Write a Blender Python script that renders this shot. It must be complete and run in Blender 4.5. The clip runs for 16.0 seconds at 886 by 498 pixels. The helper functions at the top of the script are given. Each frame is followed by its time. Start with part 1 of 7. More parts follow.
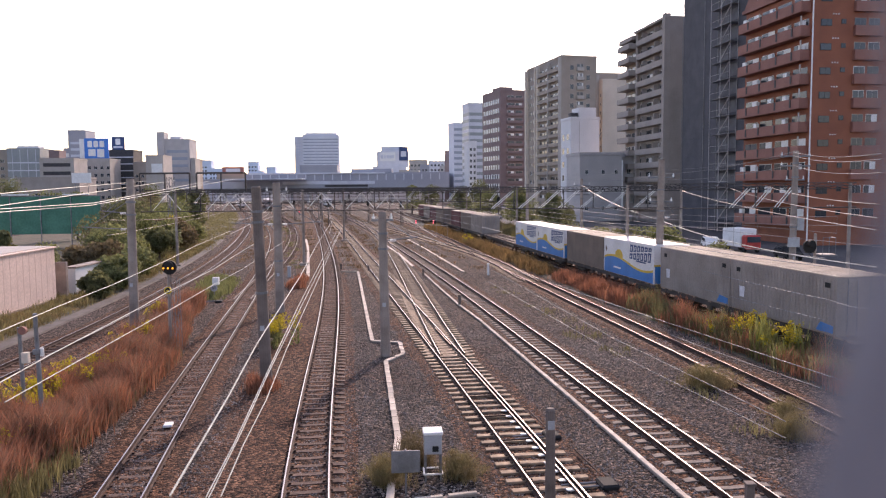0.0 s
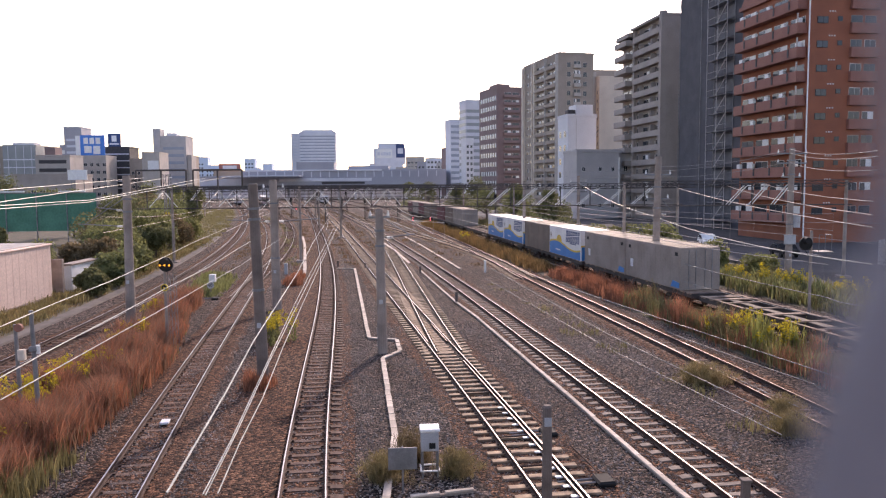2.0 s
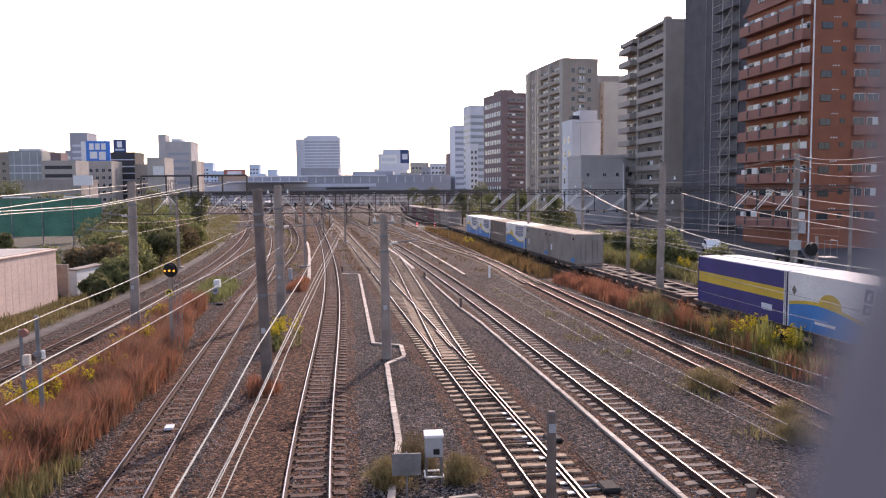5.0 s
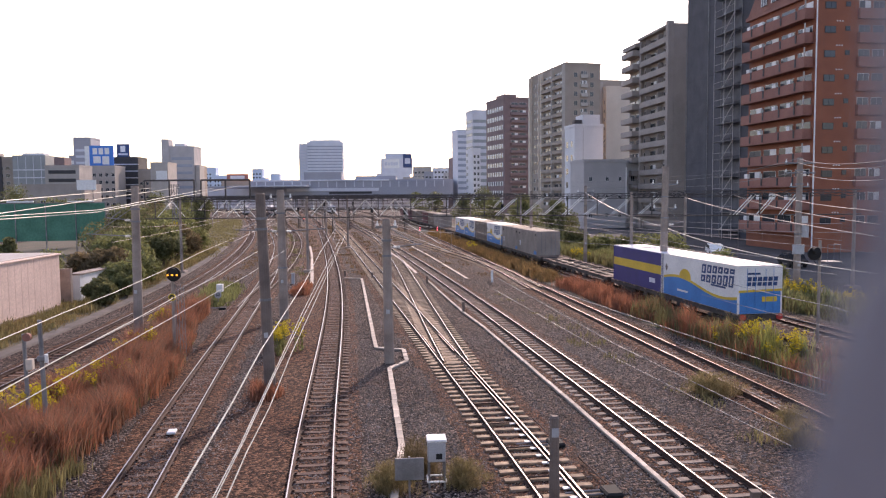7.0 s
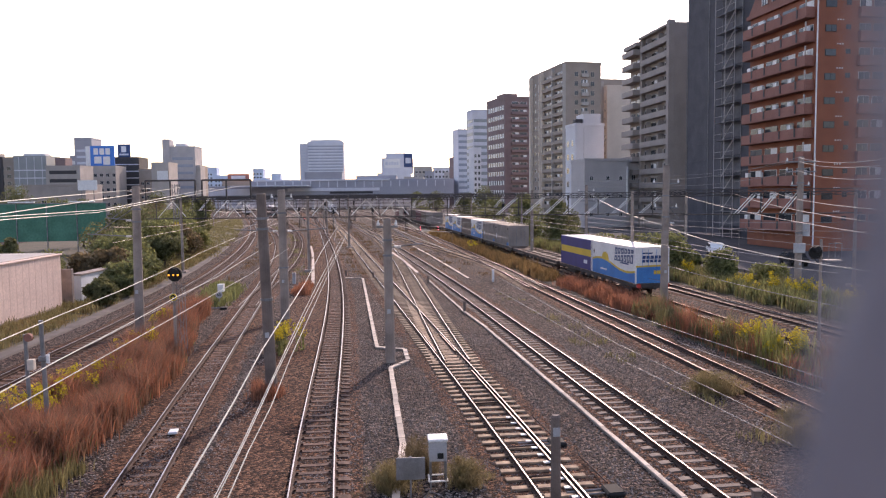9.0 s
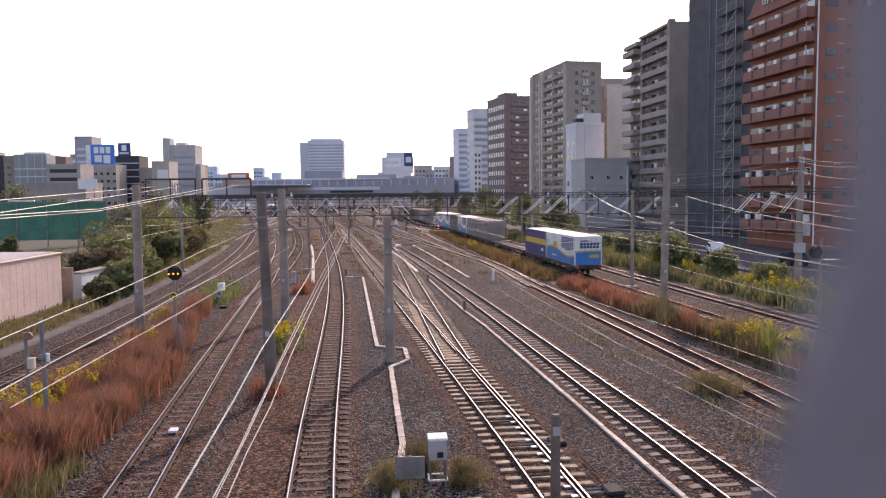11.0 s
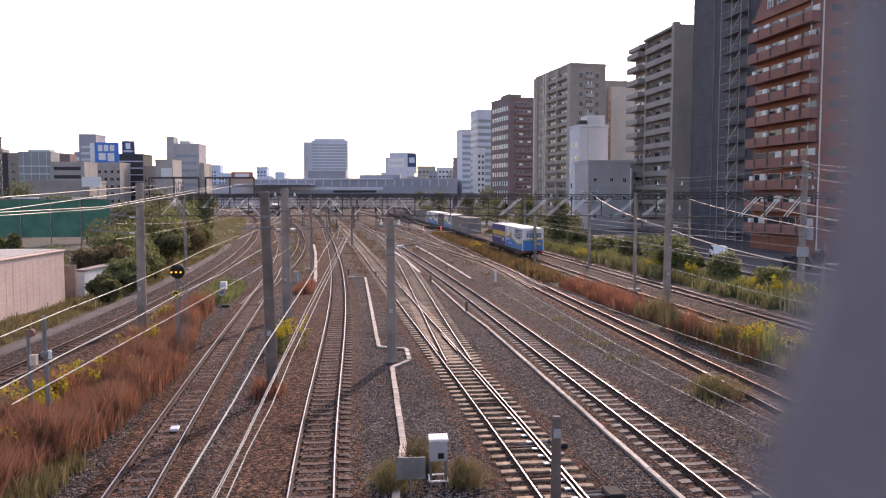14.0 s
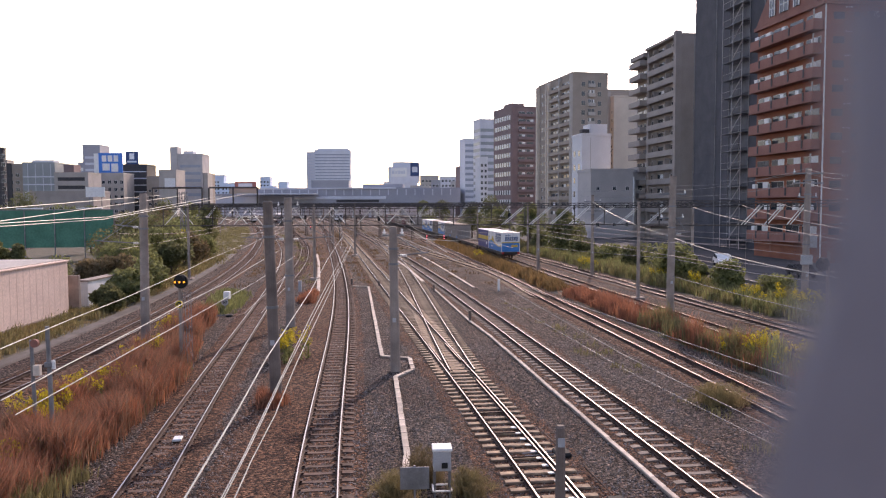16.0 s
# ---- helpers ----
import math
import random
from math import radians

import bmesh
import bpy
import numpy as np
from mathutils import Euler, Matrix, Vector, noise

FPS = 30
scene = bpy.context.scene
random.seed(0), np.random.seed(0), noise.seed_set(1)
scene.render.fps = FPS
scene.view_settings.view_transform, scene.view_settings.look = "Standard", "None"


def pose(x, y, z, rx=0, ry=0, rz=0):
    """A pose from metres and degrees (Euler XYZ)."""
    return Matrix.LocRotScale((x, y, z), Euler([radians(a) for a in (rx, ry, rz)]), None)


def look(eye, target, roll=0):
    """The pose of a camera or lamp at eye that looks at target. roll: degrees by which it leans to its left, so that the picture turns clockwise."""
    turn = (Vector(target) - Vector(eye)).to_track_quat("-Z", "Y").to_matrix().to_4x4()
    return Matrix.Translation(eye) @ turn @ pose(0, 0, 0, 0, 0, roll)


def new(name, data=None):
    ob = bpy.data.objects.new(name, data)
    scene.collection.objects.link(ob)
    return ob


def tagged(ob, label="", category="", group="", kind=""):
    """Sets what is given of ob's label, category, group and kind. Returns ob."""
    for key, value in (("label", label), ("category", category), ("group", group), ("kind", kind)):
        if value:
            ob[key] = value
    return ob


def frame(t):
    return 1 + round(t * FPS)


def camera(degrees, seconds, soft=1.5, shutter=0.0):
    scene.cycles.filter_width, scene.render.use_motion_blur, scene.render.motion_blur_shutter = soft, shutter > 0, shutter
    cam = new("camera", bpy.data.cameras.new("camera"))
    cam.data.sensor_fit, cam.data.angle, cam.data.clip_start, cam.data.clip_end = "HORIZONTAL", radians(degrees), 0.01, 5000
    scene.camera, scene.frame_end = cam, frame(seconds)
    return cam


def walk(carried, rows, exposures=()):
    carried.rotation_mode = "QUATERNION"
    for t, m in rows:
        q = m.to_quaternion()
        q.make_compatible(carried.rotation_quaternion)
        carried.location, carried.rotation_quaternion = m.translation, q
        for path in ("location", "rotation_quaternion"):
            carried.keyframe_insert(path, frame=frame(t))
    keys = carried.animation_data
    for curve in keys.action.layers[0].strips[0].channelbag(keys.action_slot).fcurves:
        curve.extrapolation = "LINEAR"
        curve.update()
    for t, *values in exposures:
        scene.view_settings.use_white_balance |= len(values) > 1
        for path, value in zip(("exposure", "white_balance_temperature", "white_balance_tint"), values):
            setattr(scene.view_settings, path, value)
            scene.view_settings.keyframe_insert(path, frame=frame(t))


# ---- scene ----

# ---------- camera and its walk ----------
cam = camera(60.48, 16.0, soft=1.2)
cam.data.dof.use_dof = True
cam.data.dof.focus_distance = 60.0
cam.data.dof.aperture_fstop = 4.5
# seconds, turn to the left, tilt down, roll, drift to the right (degrees, metres)
VIEW = [
    (0.0, -0.287, 4.566, -0.497, 0.0000),
    (0.5, -0.365, 4.667, -0.469, 0.0000),
    (1.0, -0.424, 4.781, -0.504, 0.0001),
    (1.5, -0.464, 4.826, -0.505, 0.0001),
    (2.0, -0.521, 4.787, -0.475, 0.0002),
    (2.5, -0.404, 4.641, -0.472, 0.0002),
    (3.0, -0.405, 4.611, -0.408, 0.0003),
    (3.5, -0.363, 4.605, -0.405, 0.0003),
    (4.0, -0.289, 4.513, -0.491, 0.0004),
    (4.5, -0.244, 4.439, -0.477, 0.0006),
    (5.0, -0.200, 4.365, -0.464, 0.0009),
    (5.5, -0.155, 4.291, -0.451, 0.0011),
    (6.0, -0.110, 4.217, -0.437, 0.0014),
    (6.5, -0.065, 4.144, -0.424, 0.0017),
    (7.0, 0.000, 4.040, -0.500, 0.0020),
    (7.5, 0.045, 3.933, -0.510, 0.0023),
    (8.0, 0.081, 3.887, -0.570, 0.0026),
    (8.5, 0.069, 3.940, -0.650, 0.0029),
    (9.0, 0.070, 4.076, -0.623, 0.0032),
    (9.5, 0.073, 4.092, -0.603, 0.0037),
    (10.0, 0.077, 4.108, -0.583, 0.0042),
    (10.5, 0.080, 4.124, -0.562, 0.0048),
    (11.0, 0.084, 4.140, -0.542, 0.0053),
    (11.5, 0.087, 4.156, -0.521, 0.0058),
    (12.0, 0.061, 4.129, -0.481, 0.0062),
    (12.5, 0.127, 4.020, -0.484, 0.0066),
    (13.0, 0.168, 3.999, -0.386, 0.0067),
    (13.5, 0.290, 4.025, -0.321, 0.0069),
    (14.0, 0.281, 4.075, -0.030, 0.0070),
    (14.5, 0.160, 4.025, 0.051, 0.0072),
    (15.0, 0.439, 3.937, -0.054, 0.0073),
    (15.5, 0.423, 3.506, -0.194, 0.0075),
    (16.0, 0.511, 3.392, -0.237, 0.0076),
]


def eye_pose(turn, tilt, roll, dx):
    return pose(dx, 0, 7.66) @ pose(0, 0, 0, 0, 0, turn) @ pose(0, 0, 0, 90 - tilt) @ pose(0, 0, 0, 0, 0, roll)


walk(cam, [(t, eye_pose(a, b, c, d)) for t, a, b, c, d in VIEW], [(0.0, 0.43, 7380, 29), (6.0, 0.41, 7380, 29), (9.0, 0.36, 7380, 29), (12.5, 0.3, 7380, 29), (16.0, 0.28, 7380, 29)])

# ---------- sky, sun, exposure ----------
SUN_AZ, SUN_EL = radians(13.0), radians(31.0)
world = bpy.data.worlds.new("sky")
scene.world = world
world.use_nodes = True
wn = world.node_tree
sky = wn.nodes.new("ShaderNodeTexSky")
sky.sky_type, sky.sun_disc = "NISHITA", False
sky.sun_elevation, sky.sun_rotation = SUN_EL, SUN_AZ
sky.air_density, sky.dust_density, sky.ozone_density = 1.0, 1.2, 1.5
wn.nodes["Background"].inputs[1].default_value = 0.24
wn.links.new(sky.outputs[0], wn.nodes["Background"].inputs[0])
sun = new("sun", bpy.data.lights.new("sun", "SUN"))
sun.data.energy, sun.data.angle, sun.data.color = 2.85, radians(0.6), (1.0, 0.9, 0.78)
sun.matrix_world = look((math.sin(SUN_AZ) * math.cos(SUN_EL) * 50, math.cos(SUN_AZ) * math.cos(SUN_EL) * 50, math.sin(SUN_EL) * 50), (0, 0, 0))

# ---------- materials ----------
MATS = {}


def mat(name, a, b=None, scale=4.0, rough=0.8, metal=0.0, bump=0.2, fine=40.0, obj=False, island=0.0, c=None, emit=0.0):
    """Two tones by a large noise, a fine grain on top, relief from both."""
    if name in MATS:
        return MATS[name]
    m = bpy.data.materials.new(name)
    m.use_nodes = True
    n, l = m.node_tree.nodes, m.node_tree.links
    bs = n["Principled BSDF"]
    bs.inputs["Roughness"].default_value, bs.inputs["Metallic"].default_value = rough, metal
    b = b or tuple(v * 0.8 for v in a)
    tc = n.new("ShaderNodeTexCoord")
    big, small = n.new("ShaderNodeTexNoise"), n.new("ShaderNodeTexNoise")
    big.inputs["Scale"].default_value, small.inputs["Scale"].default_value = scale, fine
    big.inputs["Detail"].default_value = 5
    for t in (big, small):
        l.new(tc.outputs["Object"], t.inputs["Vector"])
    ramp = n.new("ShaderNodeValToRGB")
    ramp.color_ramp.elements[0].position, ramp.color_ramp.elements[1].position = 0.35, 0.65
    ramp.color_ramp.elements[0].color, ramp.color_ramp.elements[1].color = (*b, 1), (*a, 1)
    l.new(big.outputs["Fac"], ramp.inputs[0])
    out = ramp.outputs[0]
    hsv = n.new("ShaderNodeHueSaturation")
    l.new(out, hsv.inputs["Color"])
    val = n.new("ShaderNodeMapRange")
    val.inputs[1].default_value, val.inputs[2].default_value = 0.25, 0.75
    val.inputs[3].default_value, val.inputs[4].default_value = 0.86, 1.14
    l.new(small.outputs["Fac"], val.inputs[0])
    v = val.outputs[0]
    if obj or island:
        src = n.new("ShaderNodeObjectInfo").outputs["Random"] if obj else n.new("ShaderNodeNewGeometry").outputs["Random Per Island"]
        k = island or 0.22
        mr = n.new("ShaderNodeMapRange")
        mr.inputs[3].default_value, mr.inputs[4].default_value = 1 - k, 1 + k
        l.new(src, mr.inputs[0])
        mul = n.new("ShaderNodeMath")
        mul.operation = "MULTIPLY"
        l.new(v, mul.inputs[0]), l.new(mr.outputs[0], mul.inputs[1])
        v = mul.outputs[0]
    l.new(v, hsv.inputs["Value"])
    l.new(hsv.outputs[0], bs.inputs["Base Color"])
    if bump:
        bp = n.new("ShaderNodeBump")
        bp.inputs["Strength"].default_value, bp.inputs["Distance"].default_value = bump, 0.02
        l.new(small.outputs["Fac"], bp.inputs["Height"])
        l.new(bp.outputs[0], bs.inputs["Normal"])
    if emit:
        bs.inputs["Emission Color"].default_value = (*a, 1)
        bs.inputs["Emission Strength"].default_value = emit
    MATS[name] = m
    return m


def ballast(name, tones, rust):
    """Crushed stone: cells of several greys and browns with deep joints, rust-stained in patches."""
    m = bpy.data.materials.new(name)
    m.use_nodes = True
    n, l = m.node_tree.nodes, m.node_tree.links
    bs = n["Principled BSDF"]
    bs.inputs["Roughness"].default_value = 0.95
    bs.inputs["Specular IOR Level"].default_value = 0.21
    tc = n.new("ShaderNodeTexCoord")
    vo = n.new("ShaderNodeTexVoronoi")
    vo.inputs["Scale"].default_value = 14
    l.new(tc.outputs["Object"], vo.inputs["Vector"])
    sep = n.new("ShaderNodeSeparateColor")
    l.new(vo.outputs["Color"], sep.inputs[0])
    ramp = n.new("ShaderNodeValToRGB")
    ramp.color_ramp.elements[0].color, ramp.color_ramp.elements[1].color = (*tones[0], 1), (*tones[2], 1)
    mid = ramp.color_ramp.elements.new(0.5)
    mid.color = (*tones[1], 1)
    mid = ramp.color_ramp.elements.new(0.86)
    mid.color = (*[v * 0.62 for v in tones[2]], 1)
    l.new(sep.outputs[0], ramp.inputs[0])
    big = n.new("ShaderNodeTexNoise")
    big.inputs["Scale"].default_value, big.inputs["Detail"].default_value = 0.22, 6
    l.new(tc.outputs["Object"], big.inputs["Vector"])
    mr = n.new("ShaderNodeMapRange")
    mr.inputs[1].default_value, mr.inputs[2].default_value, mr.inputs[4].default_value = 0.38, 0.68, 0.75
    l.new(big.outputs["Fac"], mr.inputs[0])
    mix = n.new("ShaderNodeMix")
    mix.data_type, mix.blend_type = "RGBA", "MULTIPLY"
    mix.inputs["B"].default_value = (*rust, 1)
    l.new(mr.outputs[0], mix.inputs["Factor"]), l.new(ramp.outputs[0], mix.inputs["A"])
    l.new(mix.outputs["Result"], bs.inputs["Base Color"])
    bp = n.new("ShaderNodeBump")
    bp.inputs["Strength"].default_value, bp.inputs["Distance"].default_value = 1.0, 0.05
    bp.invert = True
    l.new(vo.outputs["Distance"], bp.inputs["Height"]), l.new(bp.outputs[0], bs.inputs["Normal"])
    MATS[name] = m
    return m


GRAVEL = ballast("gravel", ((0.0075, 0.0056, 0.005), (0.03, 0.0218, 0.019), (0.265, 0.194, 0.164)), (0.78, 0.58, 0.5))
BED = ballast("rusty_gravel", ((0.009, 0.0044, 0.003), (0.05, 0.0225, 0.013), (0.29, 0.15, 0.092)), (0.82, 0.6, 0.48))
SOIL = mat("weedy_soil", (0.1, 0.075, 0.05), (0.055, 0.055, 0.03), 0.6, 0.95, 0, 0.6, 12)
ASPHALT = mat("asphalt", (0.05, 0.05, 0.054), (0.036, 0.036, 0.04), 0.3, 0.95, 0, 0.2, 60)
PATH_C = mat("path_concrete", (0.14, 0.122, 0.11), (0.09, 0.078, 0.07), 0.8, 0.95, 0, 0.3, 20)
CONC = mat("pole_concrete", (0.34, 0.275, 0.235), (0.22, 0.172, 0.145), 1.2, 0.85, 0, 0.2, 25)
DARKCONC = mat("stained_concrete", (0.2, 0.152, 0.13), (0.12, 0.09, 0.076), 1.5, 0.85, 0, 0.2, 25)
SLEEPER_C = mat("sleeper_concrete", (0.27, 0.215, 0.175), (0.16, 0.122, 0.1), 3, 0.9, 0, 0.3, 25, obj=True)
SLEEPER_B = mat("sleeper_rusty", (0.15, 0.088, 0.064), (0.075, 0.043, 0.032), 3, 0.9, 0, 0.3, 25, obj=True)
SLEEPER_W = mat("sleeper_timber", (0.44, 0.31, 0.2), (0.17, 0.11, 0.075), 3, 0.85, 0, 0.3, 25, obj=True)
RAILTOP = mat("polished_rail", (0.46, 0.42, 0.41), (0.36, 0.33, 0.32), 2, 0.3, 1.0, 0.05, 30)
RAILMID = mat("worn_rail", (0.4, 0.37, 0.37), (0.3, 0.27, 0.265), 2, 0.32, 0.9, 0.05, 30)
RAILDULL = mat("dull_rail", (0.34, 0.27, 0.24), (0.24, 0.185, 0.165), 2, 0.4, 0.8, 0.05, 30)
RAILSIDE = mat("rusty_rail", (0.07, 0.034, 0.025), (0.035, 0.018, 0.013), 3, 0.85, 0.1, 0.3, 40)
TROUGH = mat("trough_concrete", (0.62, 0.52, 0.43), (0.46, 0.38, 0.31), 1.0, 0.9, 0, 0.25, 20, obj=True)
STEEL = mat("galvanised_steel", (0.26, 0.26, 0.27), (0.17, 0.17, 0.175), 2, 0.55, 0.6, 0.1, 30)
DKSTEEL = mat("weathered_steel", (0.1, 0.09, 0.085), (0.06, 0.05, 0.046), 2, 0.7, 0.3, 0.15, 30)
WIRE = mat("copper_wire", (0.3, 0.265, 0.25), (0.22, 0.19, 0.18), 3, 0.4, 0.8, 0, 30)
WIRE_G = mat("pale_feeder_wire", (0.46, 0.46, 0.42), (0.34, 0.35, 0.31), 3, 0.5, 0.4, 0, 30)
INSUL = mat("white_insulator", (0.8, 0.79, 0.76), (0.66, 0.65, 0.62), 8, 0.35, 0, 0.05, 30)
WHITE = mat("white_paint", (0.8, 0.79, 0.77), (0.7, 0.69, 0.67), 1.5, 0.55, 0, 0.08, 20)
BLACK = mat("black_paint", (0.012, 0.011, 0.011), (0.008, 0.008, 0.008), 3, 0.85, 0, 0.05, 30)
DULLRED = mat("faded_red_board", (0.4, 0.14, 0.12), (0.34, 0.12, 0.1), 0.3, 0.6, 0, 0.05, 5)
YELLOW = mat("yellow_paint", (0.72, 0.52, 0.04), (0.6, 0.42, 0.03), 3, 0.5, 0, 0.05, 30)
RED = mat("red_paint", (0.55, 0.04, 0.03), (0.42, 0.03, 0.025), 3, 0.5, 0, 0.05, 30)
PINK = mat("red_lamp", (1.0, 0.16, 0.2), (1.0, 0.16, 0.2), 3, 0.4, 0, 0, 30, emit=2.5)
AMBER = mat("amber_lamp", (1.0, 0.42, 0.03), (1.0, 0.38, 0.03), 3, 0.4, 0, 0, 30, emit=1.1)
GLASS = mat("window_glass", (0.05, 0.06, 0.07), (0.03, 0.035, 0.045), 0.4, 0.12, 0, 0, 10, obj=True)
GREYBOX = mat("grey_cabinet", (0.42, 0.42, 0.43), (0.34, 0.34, 0.35), 2, 0.5, 0, 0.05, 30)

# ---------- mesh helpers ----------


def finish(bm, name, material, smooth=False):
    me = bpy.data.meshes.new(name)
    bm.normal_update()
    bm.to_mesh(me)
    bm.free()
    for m in material if isinstance(material, (list, tuple)) else (material,):
        me.materials.append(m)
    if smooth:
        me.polygons.foreach_set("use_smooth", [True] * len(me.polygons))
    return me


def part(name, bm, material, parent=None, label="", m=None, smooth=False):
    me = bm if isinstance(bm, bpy.types.Mesh) else finish(bm, name, material, smooth)
    ob = new(name, me)
    if parent is not None:
        ob.parent = parent
    if m is not None:
        ob.matrix_basis = m
    if label:
        ob["label"] = label
    return ob


def thing(name, label, category, group="", kind="", m=None):
    ob = tagged(new(name), label, category, group, kind)
    if m is not None:
        ob.matrix_basis = m
    return ob


def box(bm, lo, hi, bevel=0.0, m=None, mi=0):
    """A box between two corners, with its edges eased."""
    x0, y0, z0 = lo
    x1, y1, z1 = hi
    r = bmesh.ops.create_cube(bm, size=1.0)
    mm = Matrix.LocRotScale(((x0 + x1) / 2, (y0 + y1) / 2, (z0 + z1) / 2), None, (x1 - x0, y1 - y0, z1 - z0))
    bmesh.ops.transform(bm, matrix=(m or Matrix()) @ mm, verts=r["verts"])
    faces = {f for v in r["verts"] for f in v.link_faces}
    if bevel:
        eds = list({e for v in r["verts"] for e in v.link_edges})
        res = bmesh.ops.bevel(bm, geom=eds, offset=bevel, segments=1, affect="EDGES")
        faces = {f for f in faces if f.is_valid} | set(res["faces"])
    for f in faces:
        f.material_index = mi
    return bm


def rod(bm, a, b, r0, r1=None, seg=8, mi=0):
    """A tapered round bar from a to b."""
    a, b = Vector(a), Vector(b)
    r1 = r0 if r1 is None else r1
    d = b - a
    res = bmesh.ops.create_cone(bm, cap_ends=True, segments=seg, radius1=r0, radius2=r1, depth=d.length)
    mm = Matrix.Translation((a + b) / 2) @ d.to_track_quat("Z", "Y").to_matrix().to_4x4()
    bmesh.ops.transform(bm, matrix=mm, verts=res["verts"])
    for f in {f for v in res["verts"] for f in v.link_faces}:
        f.material_index = mi
    return bm


def B(*a, **k):
    return box(bmesh.new(), *a, **k)


def R(*a, **k):
    return rod(bmesh.new(), *a, **k)


def mesh_np(name, verts, faces, material, mats=None):
    me = bpy.data.meshes.new(name)
    me.from_pydata(verts, [], faces)
    for m in material if isinstance(material, (list, tuple)) else (material,):
        me.materials.append(m)
    if mats is not None:
        me.polygons.foreach_set("material_index", mats)
    me.update()
    return me


def prism(bm, outline, depth, axis="y", at=0.0, mi=0):
    """A flat outline of (u, v) pairs, given thickness along an axis."""
    def p(u, v, w):
        return {"y": (u, w, v), "x": (w, u, v), "z": (u, v, w)}[axis]
    f = [bm.verts.new(p(u, v, at)) for u, v in outline]
    k = [bm.verts.new(p(u, v, at + depth)) for u, v in outline]
    n = len(f)
    faces = [bm.faces.new(f), bm.faces.new(list(reversed(k)))]
    for i in range(n):
        faces.append(bm.faces.new((f[(i + 1) % n], f[i], k[i], k[(i + 1) % n])))
    for fa in faces:
        fa.material_index = mi
    return bm


# ---------- ground ----------
me = finish(bmesh.ops.create_grid(bm := bmesh.new(), x_segments=40, y_segments=40, size=3000) and bm, "ground", GRAVEL)
tagged(new("ground", me), "grey-brown crushed stone ballast ground of a rail yard", "ground", kind="structure")


def strip(name, rows, z0, z1, material, label, category, kind="structure"):
    """A low slab between two edges: rows of (left x, right x, y)."""
    v, f = [], []
    for a, b, y in rows:
        v += [(a, y, z0), (a + 0.12, y, z1), (b - 0.12, y, z1), (b, y, z0)]
    for i in range(len(rows) - 1):
        for k in range(3):
            p = 4 * i + k
            f.append((p, p + 1, p + 5, p + 4))
    return tagged(new(name, mesh_np(name, v, f, material)), label, category, kind=kind)


# ---------- tracks ----------
LINES = {
    "main": [(-0.9, -3), (-3.4, 18.5), (-4.6, 28.3), (-6.0, 39.7), (-7.3, 49.6), (-8.9, 61.9), (-11, 76), (-15.6, 103.7), (-23.9, 150), (-42.6, 252), (-85, 430)],
    "left": [(-4.8, -3), (-8, 18.6), (-9.7, 28.4), (-11.4, 39.9), (-13, 49.9), (-15.1, 62), (-17.2, 76), (-25, 115), (-36, 160), (-62, 250), (-112, 430)],
    "branch": [(-13.6, 52), (-15.6, 70), (-18.8, 95), (-28, 145), (-50, 235), (-98, 430)],
    "outer": [(-17.4, -3), (-18.0, 18), (-18.3, 30.9), (-18.7, 36.3), (-19.3, 44), (-20.3, 55.9), (-21.7, 67), (-24.3, 85), (-30.6, 115), (-39.8, 160), (-61, 240), (-117, 430)],
    "cross": [(5.1, -3), (3.0, 18), (2.4, 21.5), (1.88, 24.8), (1.06, 30.2), (-0.55, 40), (-2.42, 50), (-4.35, 61), (-5.1, 65.7), (-7.8, 82), (-12, 108.8), (-20, 150), (-38, 250), (-78, 430)],
    "diverge": [(1.15, 29.5), (0.55, 33), (-0.5, 43.8), (-2, 57.9), (-4.8, 84), (-8.8, 115), (-15.5, 160), (-33, 260), (-70, 430)],
    "right": [(8.3, -3), (7.45, 18.2), (6.55, 25), (5.65, 30), (4.95, 35), (4.25, 40), (3.5, 45), (1.25, 61), (-1.3, 75.5), (-3.8, 90.7), (-6, 103), (-9.8, 125), (-18, 170), (-38, 270), (-74, 430)],
    "far_right": [(14, -3), (13.1, 15), (12.05, 26.5), (11.55, 31), (10.97, 36.5), (10.4, 40.5), (9.75, 44.6), (8.95, 50.4), (8.05, 57.9), (7.5, 62.3), (6.6, 70), (4.9, 84.5), (3.2, 98), (-0.8, 127), (-8, 172), (-26, 270), (-62, 430)],
    "crossover": [(8.02, 58), (6.9, 66), (6.2, 72), (4.9, 83), (1.9, 96.3), (-1.9, 111.8), (-4.9, 124.8), (-8.6, 139), (-14, 160), (-22, 190)],
    "freight": [(20.2, 16), (18.6, 28), (16.9, 39.6), (14.9, 53), (11.7, 75), (8.0, 103), (4.3, 130), (-2, 172), (-21, 280), (-60, 450)],
    "siding": [(22.6, 20), (20.6, 43), (17.9, 62), (13.9, 88), (10, 115), (5, 150), (-2, 190), (-20, 280), (-58, 440)],
}
CURVE = {}
for key, pts in LINES.items():
    p = np.array(pts, float)
    CURVE[key] = np.polyfit(np.log(p[:, 1] + 22), p[:, 0], 6 if len(pts) > 9 else 4, w=1 / (p[:, 1] + 14))


def on_line(key, y):
    """Sideways place of a track at depth y, and its slope."""
    c = CURVE[key]
    u = math.log(y + 22)
    return float(np.polyval(c, u)), float(np.polyval(np.polyder(c), u)) / (y + 22)


